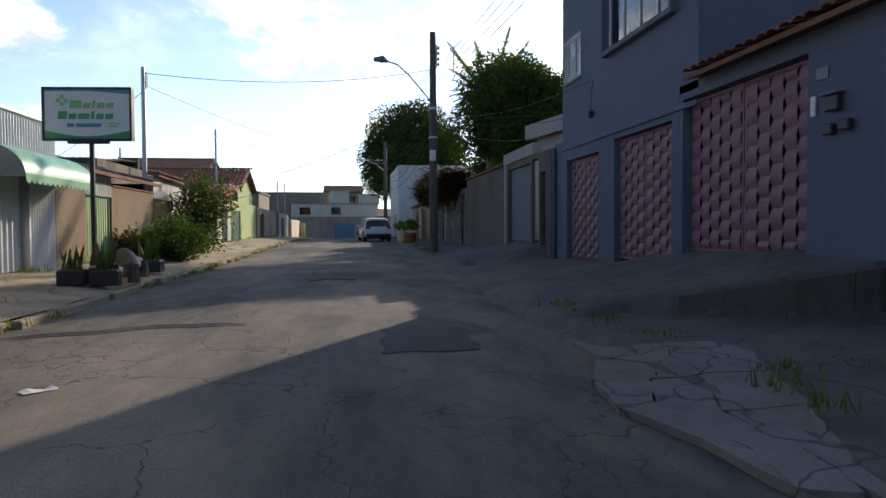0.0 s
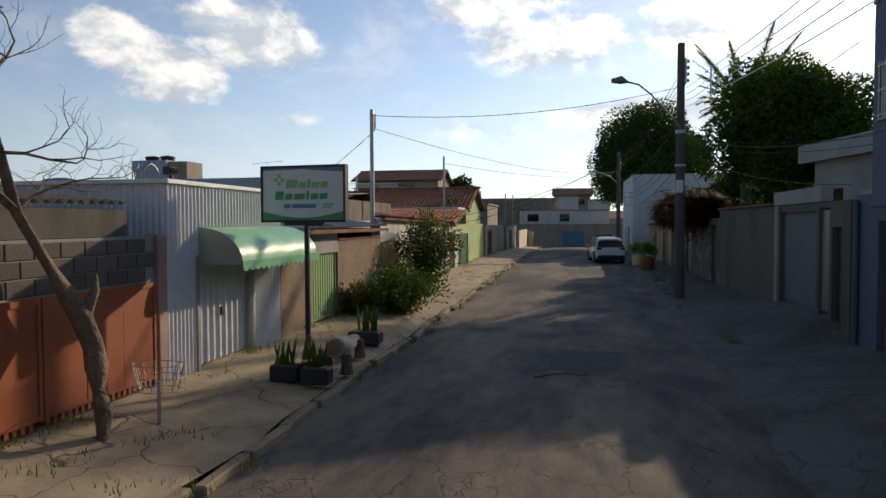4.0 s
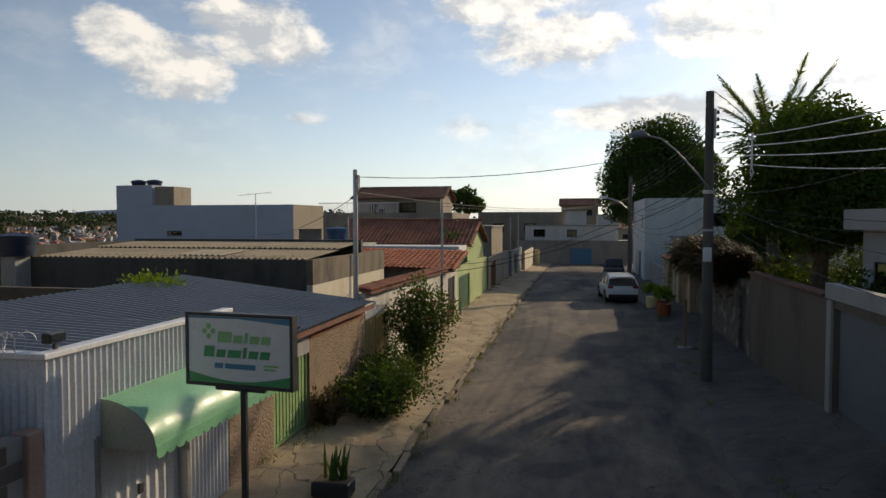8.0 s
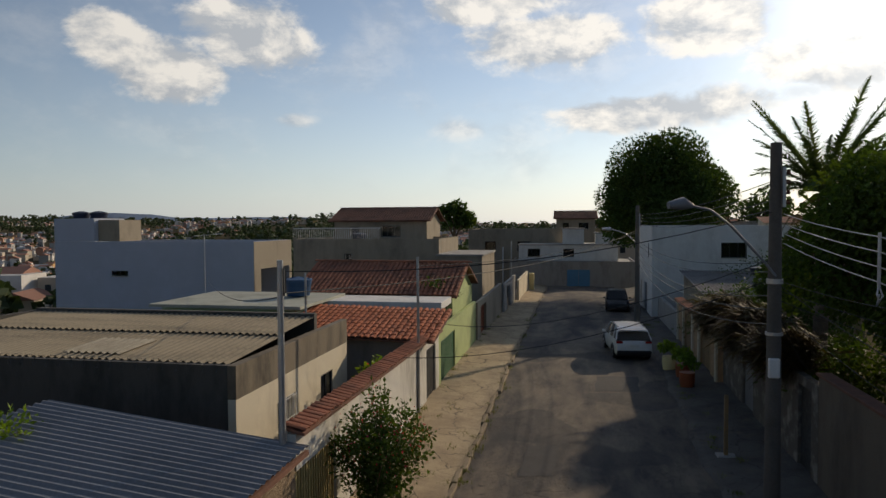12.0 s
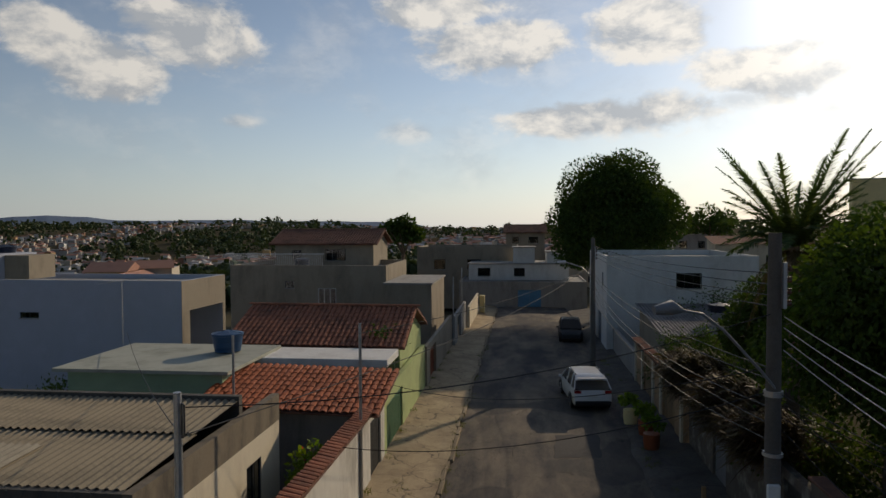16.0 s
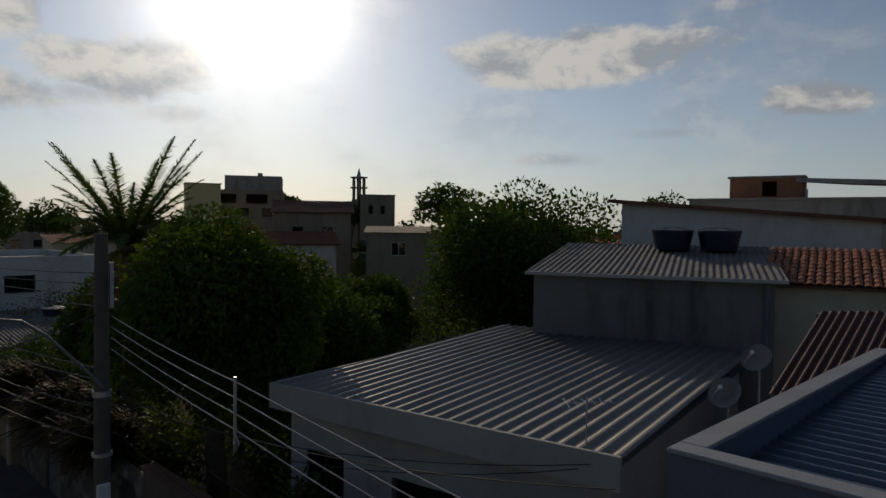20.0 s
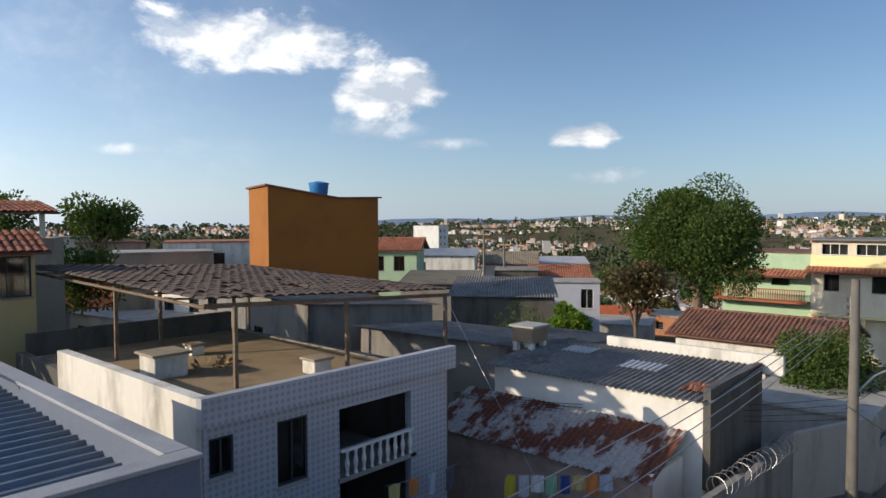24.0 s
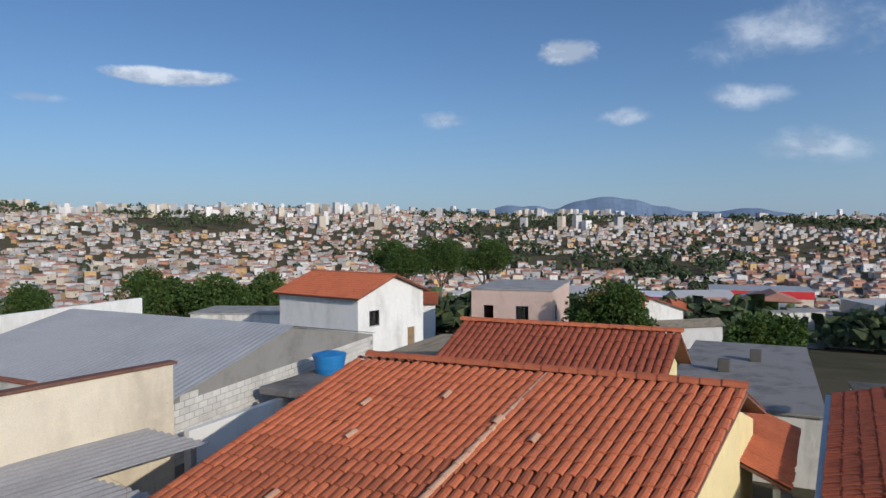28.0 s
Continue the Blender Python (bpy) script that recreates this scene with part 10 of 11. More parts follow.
def grass_tufts():
    """Weeds in the joints along kerb and walls."""
    rnd = random.Random(17)
    P, F = [], []

    def tuft(x, y, z, n, h, spread):
        for k in range(n):
            a = rnd.uniform(0, 6.28)
            bx, by = x + rnd.gauss(0, spread), y + rnd.gauss(0, spread)
            ln = h * rnd.uniform(0.4, 1.2)
            d = Vector((math.cos(a) * 0.5, math.sin(a) * 0.5, 1)).normalized() * ln
            q = Vector((-math.sin(a), math.cos(a), 0)) * 0.008
            i = len(P)
            b_ = Vector((bx, by, z))
            P.extend([b_ - q, b_ + q, b_ + d])
            F.append((i, i + 1, i + 2))

    for k in range(330):
        y = rnd.uniform(0, 58)
        dense = 1.0 if noise.noise((y * 0.25, 0, 5)) > -0.05 else 0.25
        if rnd.random() > dense:
            continue
        side = rnd.random()
        if side < 0.62:
            x, z = road_left(y) + kerb_wave(y) + rnd.choice((0.06, -0.2)) + rnd.gauss(0, 0.05), road_z(y) + 0.02
        elif side < 0.85:
            x, z = -6.22 + abs(rnd.gauss(0, 0.12)), road_z(y) + 0.30
        else:
            x, z = road_right(y) + 0.2 + abs(rnd.gauss(0, 0.4)), road_z(y) + 0.12
        tuft(x, y, z, rnd.randint(14, 46), rnd.uniform(0.06, 0.17), 0.10)
    for k in range(16):
        x, y = rnd.uniform(-5.9, -4.4), rnd.choice((rnd.uniform(22, 34), rnd.uniform(5, 9)))
        tuft(x, y, road_z(y) + 0.2, 24, 0.10, 0.14)
    for k in range(16):
        x, y = rnd.uniform(3.3, 4.6), rnd.uniform(2.6, 4.7)
        tuft(x, y, court_z(x, y), 34, 0.022, 0.16)
    g = Geo()
    g.add(P, F)
    solo("weeds", g, M["grass"], "dry grass and weeds along kerb and walls", "grass", kind="stuff")


grass_tufts()


water_tank((-19.0, 23.25, 3.56), 0.62, 0.62, M["tank_dark"], "dark water tank on a rendered pillar behind the workshops")
solo("tank_pillar", Geo().box(-19.3, -18.74, 22.9, 23.58, -0.3, 3.55, 0.02), M["grey_render"], "rendered pillar that carries a water tank", "pillar", kind="structure")


# ======== town and hills in the distance ========
def town():
    """Far houses as small blocks with tile or slab roofs, by hundreds on the slopes."""
    rnd = random.Random(77)
    sets = {}

    def put(key, P, F):
        g = sets.setdefault(key, Geo())
        g.add(P, F)

    def block(x, y, z, w, d, h, a, wall, roof):
        c, s = math.cos(a), math.sin(a)

        def q(u, v, k):
            return (x + u * c - v * s, y + u * s + v * c, z + k)

        w2, d2 = w / 2, d / 2
        P = [q(-w2, -d2, -3), q(w2, -d2, -3), q(w2, d2, -3), q(-w2, d2, -3), q(-w2, -d2, h), q(w2, -d2, h), q(w2, d2, h), q(-w2, d2, h)]
        put(wall, P, [(0, 1, 5, 4), (1, 2, 6, 5), (2, 3, 7, 6), (3, 0, 4, 7)])
        if roof == "flat":
            put("slab", P[4:], [(0, 1, 2, 3)])
        else:
            e = 0.4
            r = 0.2 * d
            R = [q(-w2 - e, -d2 - e, h - 0.1), q(w2 + e, -d2 - e, h - 0.1), q(w2 + e, d2 + e, h - 0.1), q(-w2 - e, d2 + e, h - 0.1), q(-w2 - e, 0, h + r), q(w2 + e, 0, h + r)]
            put(roof, R, [(0, 1, 5, 4), (2, 3, 4, 5), (1, 2, 5), (3, 0, 4)])
        # dark window openings on the two long sides, set into the wall line
        if h > 2.5 and math.hypot(x, y) < 800:
            n = max(1, int(w / 3.2))
            for fl in range(max(1, int(h / 3.0))):
                for k in range(n):
                    u = -w2 + w * (k + 0.5) / n
                    zz = fl * 3.0 + 0.9
                    for v, sg in ((-d2 - 0.03, -1), (d2 + 0.03, 1)):
                        put("panes", [q(u - 0.5, v, zz), q(u + 0.5, v, zz), q(u + 0.5, v, zz + 1.1), q(u - 0.5, v, zz + 1.1)], [(0, 1, 2, 3)])

    walls = ["w_white"] * 5 + ["w_cream"] * 3 + ["w_brick"] + ["w_grey"] * 2 + ["w_ochre"]
    roofs = ["r_tile"] * 7 + ["flat"] * 4 + ["r_grey"] * 2
    count = 0
    for k in range(90000):
        r = 125 + 1550 * rnd.random() ** 0.85
        az = rnd.uniform(-8, 275)
        x, y = -1.5 - r * math.sin(radians(az)), 11.7 + r * math.cos(radians(az))
        if az > 215 and r < 170:
            continue
        green = noise.noise((x * 0.006, y * 0.006, 8))
        lim = 0.30 if 60 < az < 170 else 0.02
        if az < 62:
            lim = -0.02
        if az > 172:
            lim = 0.06 if az < 200 else -0.08
        if green > lim or (150 < r < 260 and 70 < az < 190 and noise.noise((x * 0.012, y * 0.012, 2)) > -0.15):
            continue
        if (163 < az < 190 and 480 < r < 820 and rnd.random() < 0.85) or (100 < az < 148 and r > 1300 and rnd.random() < 0.75) or (148 < az < 167 and r > 1330):
            continue
        z = land_z(x, y)
        big = (900 < r < 1290 and 100 < az < 160 and rnd.random() < 0.22 and noise.noise((x * 0.004, y * 0.004, 12)) > 0.08) or (r > 800 and 80 < az < 170 and rnd.random() < 0.012) or (r > 420 and 165 < az < 230 and rnd.random() < 0.008)
        if big:
            block(x, y, z, rnd.uniform(6, 10), rnd.uniform(6, 9), rnd.uniform(6, 17), rnd.uniform(0, 3.14), rnd.choice(("w_white", "w_white", "w_cream")), "flat")
        else:
            f = 1.0 if r < 260 else (0.66 if r < 600 else 0.52)
            block(x, y, z, rnd.uniform(6, 11) * f, rnd.uniform(5.5, 9) * f, rnd.choice((3.0, 3.2, 3.4, 5.8, 6.2, 8.0)) * f, rnd.choice((0.35, 0.35 + 1.57)) + rnd.gauss(0, 0.12), rnd.choice(walls), rnd.choice(roofs))
        count += 1
        if count > 30000:
            break
    tints = {"w_white": (0.60, 0.58, 0.55), "w_cream": (0.54, 0.47, 0.37), "w_brick": (0.42, 0.23, 0.15), "w_grey": (0.40, 0.39, 0.37), "w_ochre": (0.55, 0.36, 0.16), "r_tile": (0.39, 0.20, 0.14), "r_grey": (0.36, 0.36, 0.36), "slab": (0.42, 0.41, 0.39), "panes": (0.04, 0.045, 0.05)}
    names = {"w_white": "town_walls", "w_cream": "town_walls", "w_brick": "town_walls", "w_grey": "town_walls", "w_ochre": "town_walls", "r_tile": "town_roofs", "r_grey": "town_roofs", "slab": "town_roofs", "panes": "town_windows"}
    t = thing("distant_town", (-300, -300, -20), "hillside town of white, brick and tile-roofed houses", "town", kind="stuff")
    for key, g in sets.items():
        mt = island_tint(key, tints[key])
        part(names[key], g, mt, t, kind="stuff")


def island_tint(name, col):
    mt, nt, sh = material("town_" + name)
    g = nt.nodes.new("ShaderNodeNewGeometry")
    r = ramp_node(nt, g.outputs["Random Per Island"], 0, 1, 0.65, 1.3)
    cc = nt.nodes.new("ShaderNodeCombineColor")
    for k in range(3):
        nt.links.new(r, cc.inputs[k])
    c = mix_node(nt, 1.0, col, cc.outputs[0], "MULTIPLY")
    c = mix_node(nt, ramp_node(nt, noise_node(nt, 0.35, 3), 0.5, 0.8, 0, 0.5), c, tuple(v * 0.6 for v in col))
    nt.links.new(c, sh.inputs["Base Color"])
    sh.inputs["Roughness"].default_value = 0.9
    return mt


town()


def far_trees():
    """Clumps of trees between the far houses."""
    rnd = random.Random(41)
    P, F = [], []

    def clump(x, y, z, r, h, n):
        for k in range(n):
            u, th = rnd.uniform(-0.3, 1), rnd.uniform(0, 6.28)
            c = math.sqrt(1 - u * u)
            o = Vector((x + r * c * math.cos(th) * rnd.uniform(0.7, 1.05), y + r * c * math.sin(th) * rnd.uniform(0.7, 1.05), z + h * 0.5 + h * 0.5 * u * rnd.uniform(0.8, 1.05)))
            s = r * rnd.uniform(0.22, 0.42)
            d = Vector((rnd.gauss(0, 1), rnd.gauss(0, 1), rnd.gauss(0, 1))).normalized()
            e = d.orthogonal().normalized()
            f = d.cross(e)
            i = len(P)
            P.extend([o + e * s, o + f * s, o - e * s, o - f * s, o + d * s * 0.8])
            F.extend([(i, i + 1, i + 4), (i + 1, i + 2, i + 4), (i + 2, i + 3, i + 4), (i + 3, i, i + 4)])

    for k in range(26000):
        r = 105 + 1700 * rnd.random() ** 1.1
        az = rnd.uniform(0, 360)
        x, y = -1.5 - r * math.sin(radians(az)), 11.7 + r * math.cos(radians(az))
        green = noise.noise((x * 0.006, y * 0.006, 8))
        belt = 150 < r < 260 and 70 < az < 190 and noise.noise((x * 0.012, y * 0.012, 2)) > -0.15
        wooded = 8 < az < 62
        if (163 < az < 190 and 480 < r < 820) or (100 < az < 148 and r > 1300 and rnd.random() < 0.6) or (148 < az < 167 and r > 1330 and rnd.random() < 0.5):
            belt = True
        if az > 172 and r > 130 and rnd.random() < 0.25:
            belt = True
        if green < (-0.02 if wooded else 0.16) and not belt and rnd.random() > (0.05 if 60 < az < 150 else 0.14):
            continue
        if (az < 20 or az > 215) and rnd.random() < 0.35:
            continue
        rr = rnd.uniform(2.2, 4.6) * (1.0 if r < 500 else 1.5)
        clump(x, y, land_z(x, y) - 0.5, rr, rr * rnd.uniform(1.3, 2.0), 26 if r < 400 else 12)
    g = Geo()
    g.add(P, F)
    solo("distant_trees", g, M["far_leaf"], "woods and garden trees between the far houses", "trees", kind="stuff")


far_trees()


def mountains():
    """Low ranges on the horizon, the blue of distance haze put into their colour."""
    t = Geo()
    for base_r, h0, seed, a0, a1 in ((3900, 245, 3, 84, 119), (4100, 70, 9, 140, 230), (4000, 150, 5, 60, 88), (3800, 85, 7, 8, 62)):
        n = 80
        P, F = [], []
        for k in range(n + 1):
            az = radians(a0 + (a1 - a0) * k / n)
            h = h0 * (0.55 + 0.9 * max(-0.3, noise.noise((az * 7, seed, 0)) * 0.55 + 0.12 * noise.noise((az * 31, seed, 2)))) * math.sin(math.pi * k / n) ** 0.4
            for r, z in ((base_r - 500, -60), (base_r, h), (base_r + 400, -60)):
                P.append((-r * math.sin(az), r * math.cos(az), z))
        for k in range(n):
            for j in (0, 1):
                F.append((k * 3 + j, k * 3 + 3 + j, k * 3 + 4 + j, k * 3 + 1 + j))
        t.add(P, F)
    solo("mountains", t, surface("haze_tinted_hills", (0.16, 0.22, 0.31), (0.13, 0.18, 0.26), None, 1.0, grain=0.02, stain=0.002, bump=0), "blue hazy hills on the horizon", "backdrop", kind="structure")


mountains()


# houses on the skyline ahead and to the right
def skyline():
    ap = house("apartment_block", "grey unfinished apartment block on the skyline", (44.1, 104.3), 10.2, 9, 2, 13.0, -33, M["tan_plaster"], {"S": [(1, 2.4, 9.5, 10.8, "win"), (4, 5.4, 9.5, 10.8, "win"), (7.2, 8.6, 9.5, 10.8, "win"), (1, 3.6, 11.4, 12.8, "void"), (5, 8, 11.4, 12.8, "void")]}, parapet=0.4)
    fm = Matrix.Translation((44.1, 104.3, 0)) @ Matrix.Rotation(radians(-33), 4, "Z")
    part("roof_hut", Geo(fm).box(1.9, 10.0, 0.6, 8, 13.42, 15.5).box(6.4, 7.1, 3, 4, 15.5, 16.1), M["grey_render"], ap)
    tw = thing("church_tower", (81, 117, 5), "slender open bell tower of a church", "tower")
    for dx, dy in ((-0.7, -0.7), (0.7, -0.7), (-0.7, 0.7), (0.7, 0.7)):
        part("pier", Geo().box(81 + dx - 0.22, 81 + dx + 0.22, 117 + dy - 0.22, 117 + dy + 0.22, 4, 17.6), M["tan_plaster"], tw)
    part("belfry_floor", Geo().box(79.8, 82.2, 115.8, 118.2, 15.6, 15.9).box(79.8, 82.2, 115.8, 118.2, 17.6, 17.9), M["tan_plaster"], tw)
    part("tower_shaft", Geo().box(80, 82, 116, 118, 4, 13.5), M["tan_plaster"], tw)
    part("spire", Geo().tube([(81, 117, 17.9), (81, 117, 19.6)], [0.5, 0.03], 6), M["galv"], tw)
    house("church", "plain rendered church beside its tower", (79.0, 114.0), 6.6, 8, 2, 14.2, -40, M["tan_plaster"], {"S": [(1.6, 2.4, 10.6, 12.2, "void"), (3.9, 4.7, 10.6, 12.2, "void")]})
    house("ochre_tank_tower", "small ochre roof tower", (35, 92), 4, 4, 3, 13.3, -20, M["yellow_paint"], {})
    rnd = random.Random(3)
    for k in range(34):
        az = -(6 + 3.3 * k) + rnd.uniform(-1, 1)
        if -47 < az < -31:
            continue
        if -62 < az < -44:
            r = rnd.uniform(62, 90)
        else:
            r = rnd.uniform(58, 105)
        x, y = -1.5 - r * math.sin(radians(az)), 11.7 + r * math.cos(radians(az))
        if az > -14:
            r = rnd.uniform(95, 130)
            x, y = -1.5 - r * math.sin(radians(az)), 11.7 + r * math.cos(radians(az))
        zt = rnd.uniform(5.4, 7.2) if az > -75 else rnd.uniform(5.0, 6.9)
        house("back_house", "weathered house among the roofs on the hilltop", (x, y), rnd.uniform(7, 12), rnd.uniform(6, 9), 0, zt, az + rnd.uniform(-12, 12), rnd.choice([M["tan_plaster"], M["old_white"], M["grey_render"], M["cream"], M["old_white"]]), {"S": [(1.5, 2.8, zt - 2.2, zt - 1.0, "win"), (4.5, 5.6, zt - 2.2, zt - 1.0, "win")]}, roof=rnd.choice(["slab", "fibro", "gable_x", "fibro"]), roof_mat=M["tile_old"] if k % 2 else None, group="back houses")
    house("pale_roof_house", "low house under a pale weathered sheet roof", (36.2, 58.6), 6.6, 6, 0, 7.8, -41, M["tan_plaster"], {"S": [(2.2, 3.5, 5.8, 7.0, "win white")]}, roof="fibro", roof_mat=M["fibro"])
    house("dark_roof_house", "house under a dark weathered gable roof on the hilltop", (40.1, 80.3), 8.7, 7, 0, 9.9, -34, M["tan_plaster"], {"S": [(2, 3.2, 7, 8.2, "win"), (5.4, 6.6, 7, 8.2, "win")]}, roof="gable_x", roof_mat=M["tile_dark"], over=0.5)
    for x, y, top, rad, sd in ((66.6, 78.2, 15.0, 5.5, 61), (62, 62, 11, 4, 62), (60, 110, 13.5, 3.0, 63), (95, 60, 14, 6, 64), (98, -14, 13, 6, 65), (88, -22, 12, 5, 66), (105, -30, 12.5, 6, 67), (80, 118, 13, 4, 68), (52, 48, 9.6, 4, 69), (58, 20, 12.4, 3.5, 70), (-18, 105, 10, 3.5, 71), (30, 130, 12, 5, 72)):
        tree("skyline_tree", (x, y, 0), top, rad, 2600, 0.55, sd, "mango", "dark tree on the hilltop skyline", 0.3, 0.75, lobes=12)


skyline()


# nearer roofs in the valley behind and to the left
def valley_houses():
    rnd = random.Random(29)
    mats = [M["white_paint"], M["old_white"], M["cream"], M["tan_plaster"], M["brick"], M["white_paint"], M["grey_render"]]
    for k in range(110):
        az = rnd.uniform(92, 262)
        r = rnd.uniform(36, 120)
        x, y = -1.5 - r * math.sin(radians(az)), 11.7 + r * math.cos(radians(az))
        if -30 < x < 46 and -75 < y < 2:
            continue
        if -34 < x < 0 and y > -26:
            continue
        if (x > 0 and r < 52) or (x + 52) ** 2 + (y + 17) ** 2 < 300 or (x + 78) ** 2 + (y + 15) ** 2 < 250 or (x + 46) ** 2 + (y + 17) ** 2 < 160 or (x < -24 and -3 < y < 22 and r < 75):
            continue
        zt = land_z(x, y) + rnd.choice((3.0, 3.2, 5.6, 6.0))
        if zt > 3.2 and az < 200:
            zt = min(zt, 2.6)
        house("valley_house", "small house among the roofs below", (x, y), rnd.uniform(7, 12), rnd.uniform(6, 9), land_z(x, y) - 2, zt, rnd.choice((10, 100, 25, 115)) + rnd.gauss(0, 4), rnd.choice(mats), {"S": [(1.2, 2.4, zt - 2.0, zt - 0.9, "win"), (4.2, 5.4, zt - 2.0, zt - 0.9, "win")], "N": [(1.2, 2.4, zt - 2.0, zt - 0.9, "win"), (4.2, 5.4, zt - 2.0, zt - 0.9, "win")]}, roof=rnd.choice(["slab", "slab", "gable_x", "gable_y", "fibro", "gable_x"]), group="valley houses")


valley_houses()


# trees and sheds in the valley, seen over the red roof
for x, y, top, rad, sd in ((-131, -63, 5.5, 6, 171), (-132, -52, 7.2, 7, 172), (-140, -45, 6.0, 6.5, 173), (-126, -57, 5.0, 5.5, 174), (-55, -47.7, 3.4, 3.6, 175), (-57, -43, 3.8, 4.0, 176), (-63.7, -41.6, 3.3, 3.8, 177), (-70, -2.3, 2.8, 4.8, 178), (-56.5, 11.4, 2.5, 3.6, 179), (-27.2, -85, 0.6, 4.0, 180), (-36.4, -82, 0.9, 4.3, 181), (-44, -79, 0.4, 4.0, 182), (-60.4, -81.3, 0.6, 4.2, 183), (-9, -88, -0.4, 4.0, 184), (-18, -90, -0.2, 4.2, 185), (-75, -75, 2.0, 4.6, 186), (22, -92, 1.5, 5.0, 187), (34, -84, 2.2, 5.0, 188), (46, -80, 2.5, 5.0, 189)):
    tree("valley_tree", (x, y, land_z(x, y) - 0.3), top, rad, int(1500 * rad), 0.42, sd, "leaf" if sd in (175, 176, 177, 180, 182) else "mango", "leafy green tree among the roofs of the valley", 0.25, 0.85, crown_z=top - rad * 0.75, lobes=14)


def big_shed(at, w, d, h, yaw, wall, trim, roof, label):
    """A long retail shed with a coloured band under its roof edge."""
    x, y, z = at
    t = thing("retail_shed", at, label, "shed", "retail sheds")
    fm = Matrix.Translation((x, y, 0)) @ Matrix.Rotation(radians(yaw), 4, "Z")
    part("wall", Geo(fm).box(-w / 2, w / 2, 0, d, z - 3, z + h * 0.7), wall, t)
    part("band", Geo(fm).box(-w / 2 - 0.3, w / 2 + 0.3, -0.3, d + 0.3, z + h * 0.7 + 0.01, z + h), trim, t, "coloured fascia band")
    part("roof", Geo(fm).prism([(-w / 2, 0, z + h + 0.01), (w / 2, 0, z + h + 0.01), (w / 2, d / 2, z + h + 1.4), (-w / 2, d / 2, z + h + 1.4)], (0, 0, 0.2)).prism([(-w / 2, d, z + h + 0.01), (w / 2, d, z + h + 0.01), (w / 2, d / 2, z + h + 1.4), (-w / 2, d / 2, z + h + 1.4)], (0, 0, 0.2)), roof, t)
    for k in range(int(w / 7)):
        u = -w / 2 + 4 + k * 7
        part("bay_door", Geo(fm).box(u, u + 3, -0.12, 0.02, z - 1, z + h * 0.45), M["grey_metal"], t)


RED = plain("red_fascia", (0.55, 0.03, 0.03))
MAG = plain("magenta_fascia", (0.5, 0.03, 0.16))
YEL = plain("yellow_fascia", (0.72, 0.42, 0.03))
GRN = plain("green_fascia", (0.05, 0.35, 0.12))
for px, py, w, d, h, wall, trim, lb in ((-300, -62, 26, 30, 7, M["white_paint"], MAG, "white retail shed with a magenta band"), (-322, -38, 22, 26, 9, M["white_paint"], MAG, "tall white shop block with a magenta band"), (-300, -6, 40, 30, 7, YEL, RED, "yellow and red supermarket shed"), (-285, 32, 36, 26, 6, RED, GRN, "red and green shop shed"), (-240, -20, 34, 24, 6, M["white_paint"], RED, "long white shed with a red edge"), (-235, 26, 30, 22, 6, M["white_paint"], GRN, "white shed with a green edge"), (-345, 8, 44, 26, 11, M["cream"], RED, "cream shopping block with a red edge")):
    big_shed((px, py, land_z(px, py)), w, d, h, 96, wall, trim, M["grey_roof"] if w != 22 else M["white_tin"], lb)
# grey slab roof below the second red roof
house("alley_house", "low house under a stained slab roof beside the alley", (-38, 15.2), 12, 7, -4, 1.3, 3, M["old_white"], {"S": [(2, 3.2, -0.6, 0.6, "win")]}, roof="slab", roof_mat=M["dark_render"])
gs = house("slab_roof_house", "house under a wide grey slab roof with two vents", (-41, 8.2), 14, 5.2, -4, 2.3, 0, M["old_white"], {"S": [(2, 3.2, 0.3, 1.5, "win")]}, roof="slab", roof_mat=M["shade_grey"])
for x, y in ((-33, 10), (-36, 11.2)):
    part("vent", Geo().box(x - 0.25, x + 0.25, y - 0.25, y + 0.25, 2.42, 2.95, 0.03), M["dark_render"], gs)
# houses past the orange block
def facing_house(name, label, right, L, D, z1, mat, roof, roof_mat, holes=(), over=0.15):
    """A house whose long side looks up the hill, from its right-hand corner."""
    c = (right[0] + 0.81 * L, right[1] + 0.59 * L)
    return house(name, label, c, L, D, -1, z1, 216, mat, {"S": list(holes)}, roof=roof, roof_mat=roof_mat, over=over)


facing_house("green_cottage", "pale green cottage under a weathered tile roof", (37.2, -27.6), 4.2, 4.5, 6.3, M["teal_green"], "gable_x", M["tile_old"], [(0.6, 1.5, 4.6, 5.8, "win"), (2.3, 3.2, 4.6, 5.8, "win")], 0.6)
facing_house("grey_shed_house", "low house with a long grey sheet roof past the orange block", (43.3, -42.4), 7.5, 6, 5.0, M["old_white"], "fibro", M["grey_roof"], [(1.2, 2.4, 3.2, 4.4, "win")])
facing_house("grey_shed_house", "house with a pale weathered gable roof past the orange block", (41.1, -50.3), 5.7, 6, 3.9, M["old_white"], "gable_x", M["fibro"], [(1.2, 2.4, 2.0, 3.2, "win"), (3.5, 4.6, 2.0, 3.2, "win")], 0.4)
facing_house("grey_shed_house", "low white house with a grey roof down the slope", (38.8, -57.6), 7.0, 6, 3.6, M["white_paint"], "fibro", M["grey_roof"], [(1.2, 2.4, 1.6, 2.8, "win"), (4.2, 5.4, 1.6, 2.8, "win")])
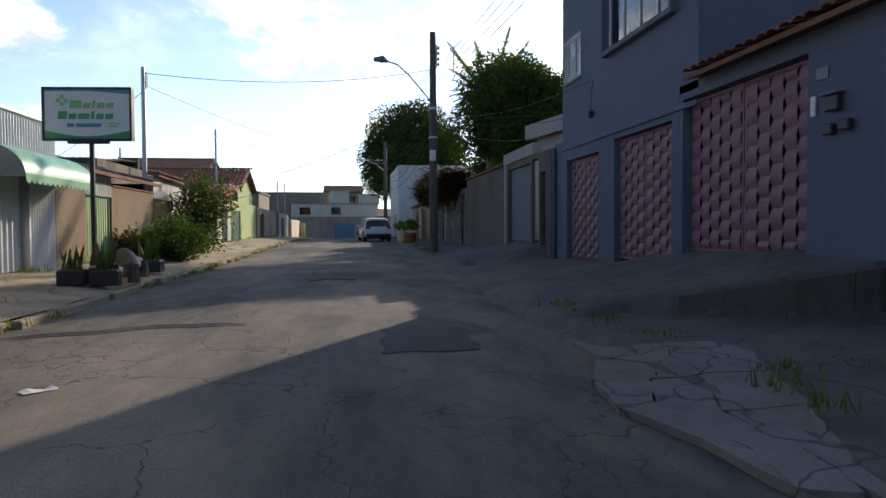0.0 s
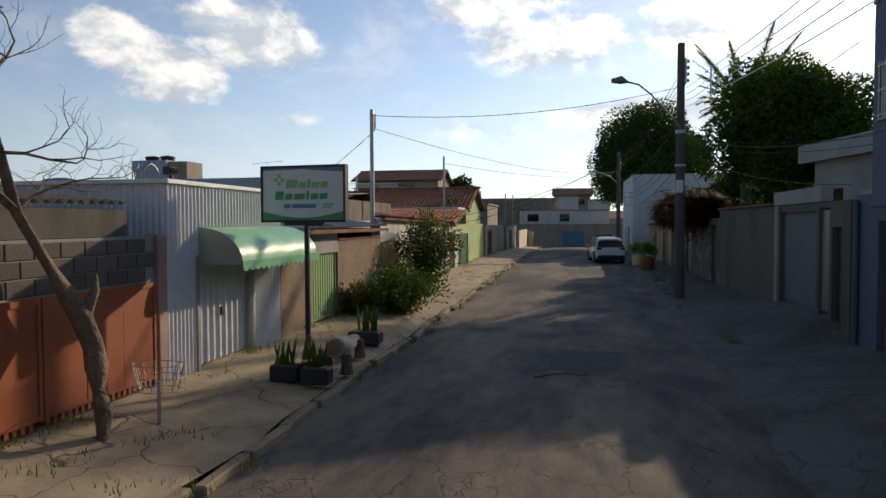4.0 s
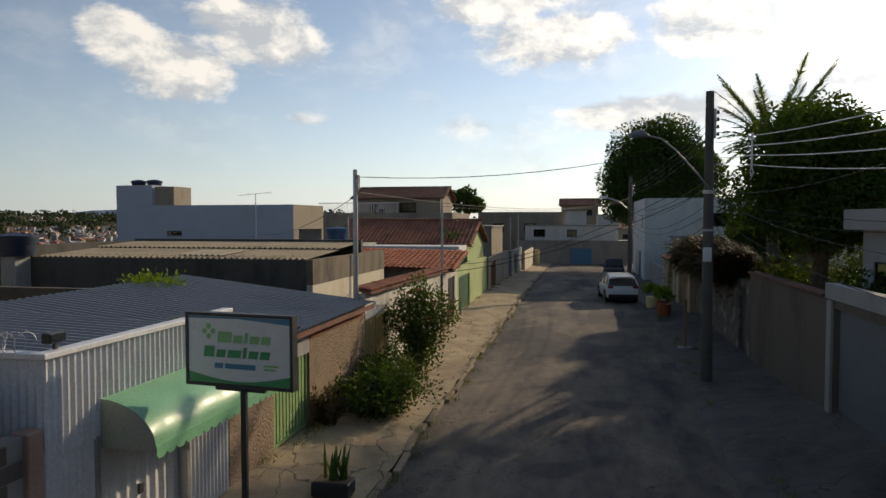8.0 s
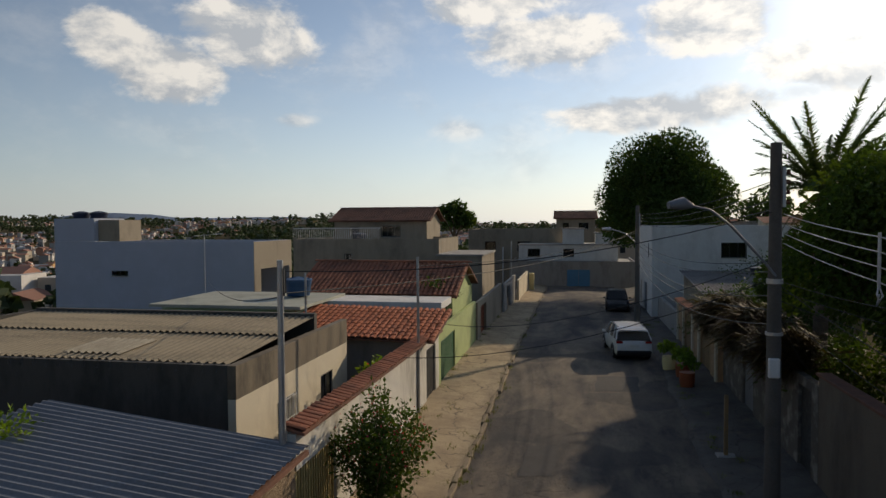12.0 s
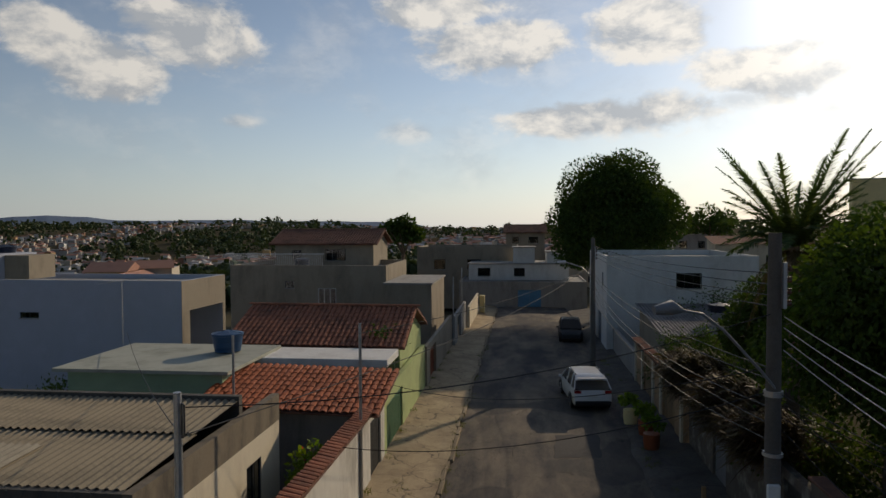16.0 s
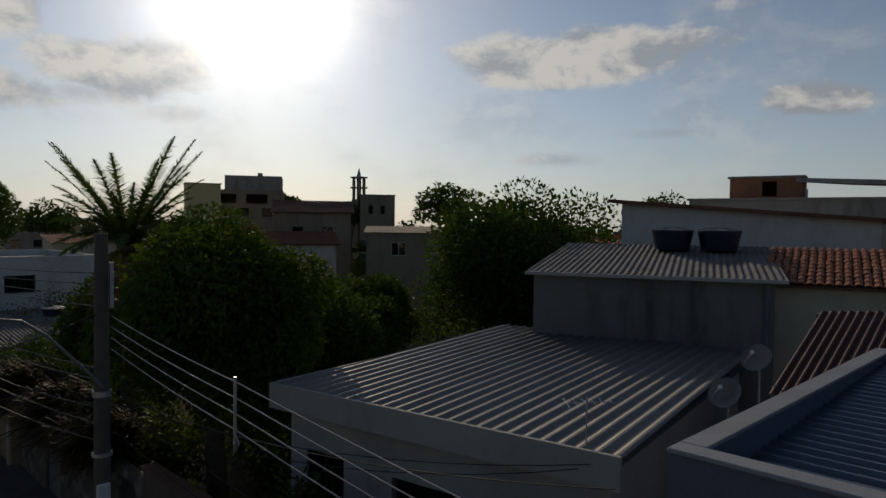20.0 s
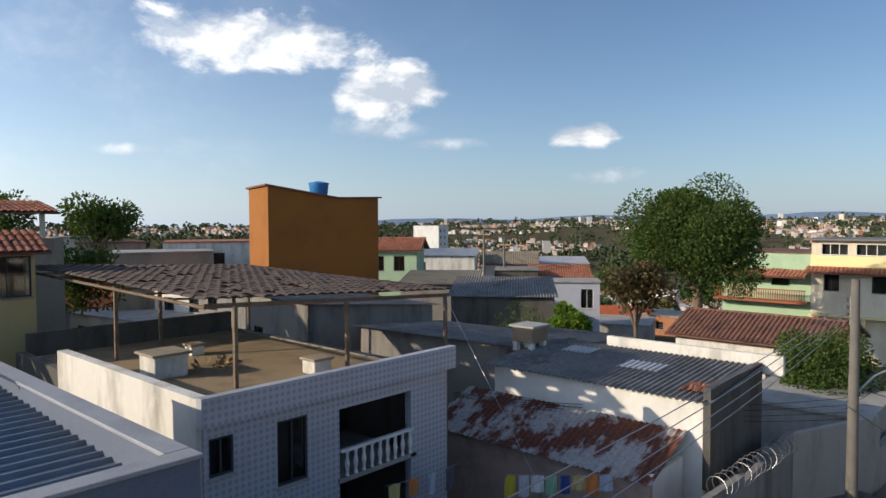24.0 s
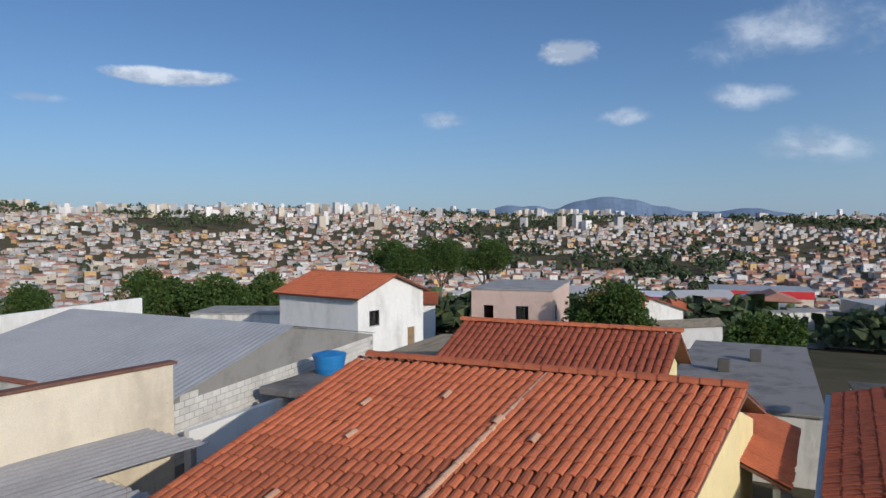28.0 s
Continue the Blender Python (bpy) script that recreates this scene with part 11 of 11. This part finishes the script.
facing_house("brown_roof_house", "small house with a brown tiled gable roof", (31.8, -45.5), 5.2, 5, 3.2, M["tan_plaster"], "gable_x", M["tile_old"], [(1.0, 2.0, 1.5, 2.6, "win")], 0.4)
facing_house("dark_wall_house", "house with a mould-darkened end wall", (33.6, -39.7), 3.8, 4, 4.1, M["dark_render"], "slab", M["shade_grey"], [(1.0, 2.0, 2.6, 3.6, "win")])
facing_house("workshop_shed", "low shed under a weathered tan sheet roof", (29.2, -25.4), 5.4, 6, 4.1, M["shade_grey"], "fibro", M["fibro"])
facing_house("workshop_shed", "wide shed under a blackened sheet roof", (21.5, -23.7), 6.4, 7, 3.9, M["dark_render"], "fibro", M["fibro_dark"])
facing_house("shop_box", "small pale blue shop box with a flat roof", (25.5, -36.5), 3.7, 3, 3.7, M["lav_paint"], "slab", M["grey_render"], [(2.2, 3.2, 1.6, 3.2, "win white")])
for x, y, top in ((39.4, -39.1, 7.8), (37.8, -40.2, 6.8)):
    po = thing("utility_pole", (x, y, 0), "slim concrete utility pole among the roofs", "utility pole")
    part("pole", Geo().tube([(x, y, -1), (x, y, top)], [0.16, 0.1], 8), M["concrete_pole"], po)
    part("crossarm", Geo().box(x - 0.75, x + 0.75, y - 0.05, y + 0.05, top - 0.5, top - 0.38), M["wood"], po)
shrub("garden_bush", (18.6, -15.9, -0.3), 3.6, 5.0, 5000, 0.17, 48, "leaf", "tall green hedge between the roofs", 0, 12)
house("white_block", "small white flat block among the far roofs", (218, -234), 13, 12, -25, 6.5, 20, M["white_paint"], {"W": [(2, 3.4, 3.4, 4.8, "win"), (7, 8.4, 3.4, 4.8, "win"), (2, 3.4, 0.2, 1.6, "win"), (7, 8.4, 0.2, 1.6, "win"), (2, 3.4, -3, -1.6, "win"), (7, 8.4, -3, -1.6, "win")]})
house("white_block", "white apartment block over the far woods", (22.5, -497), 12.2, 10, -30, 3.2, 3, M["white_paint"], {"N": [(1.2 + 2.6 * k, 2.2 + 2.6 * k, z, z + 1.0, "win") for k in range(4) for z in (-8.2, -5.3, -2.4, 0.5)]})
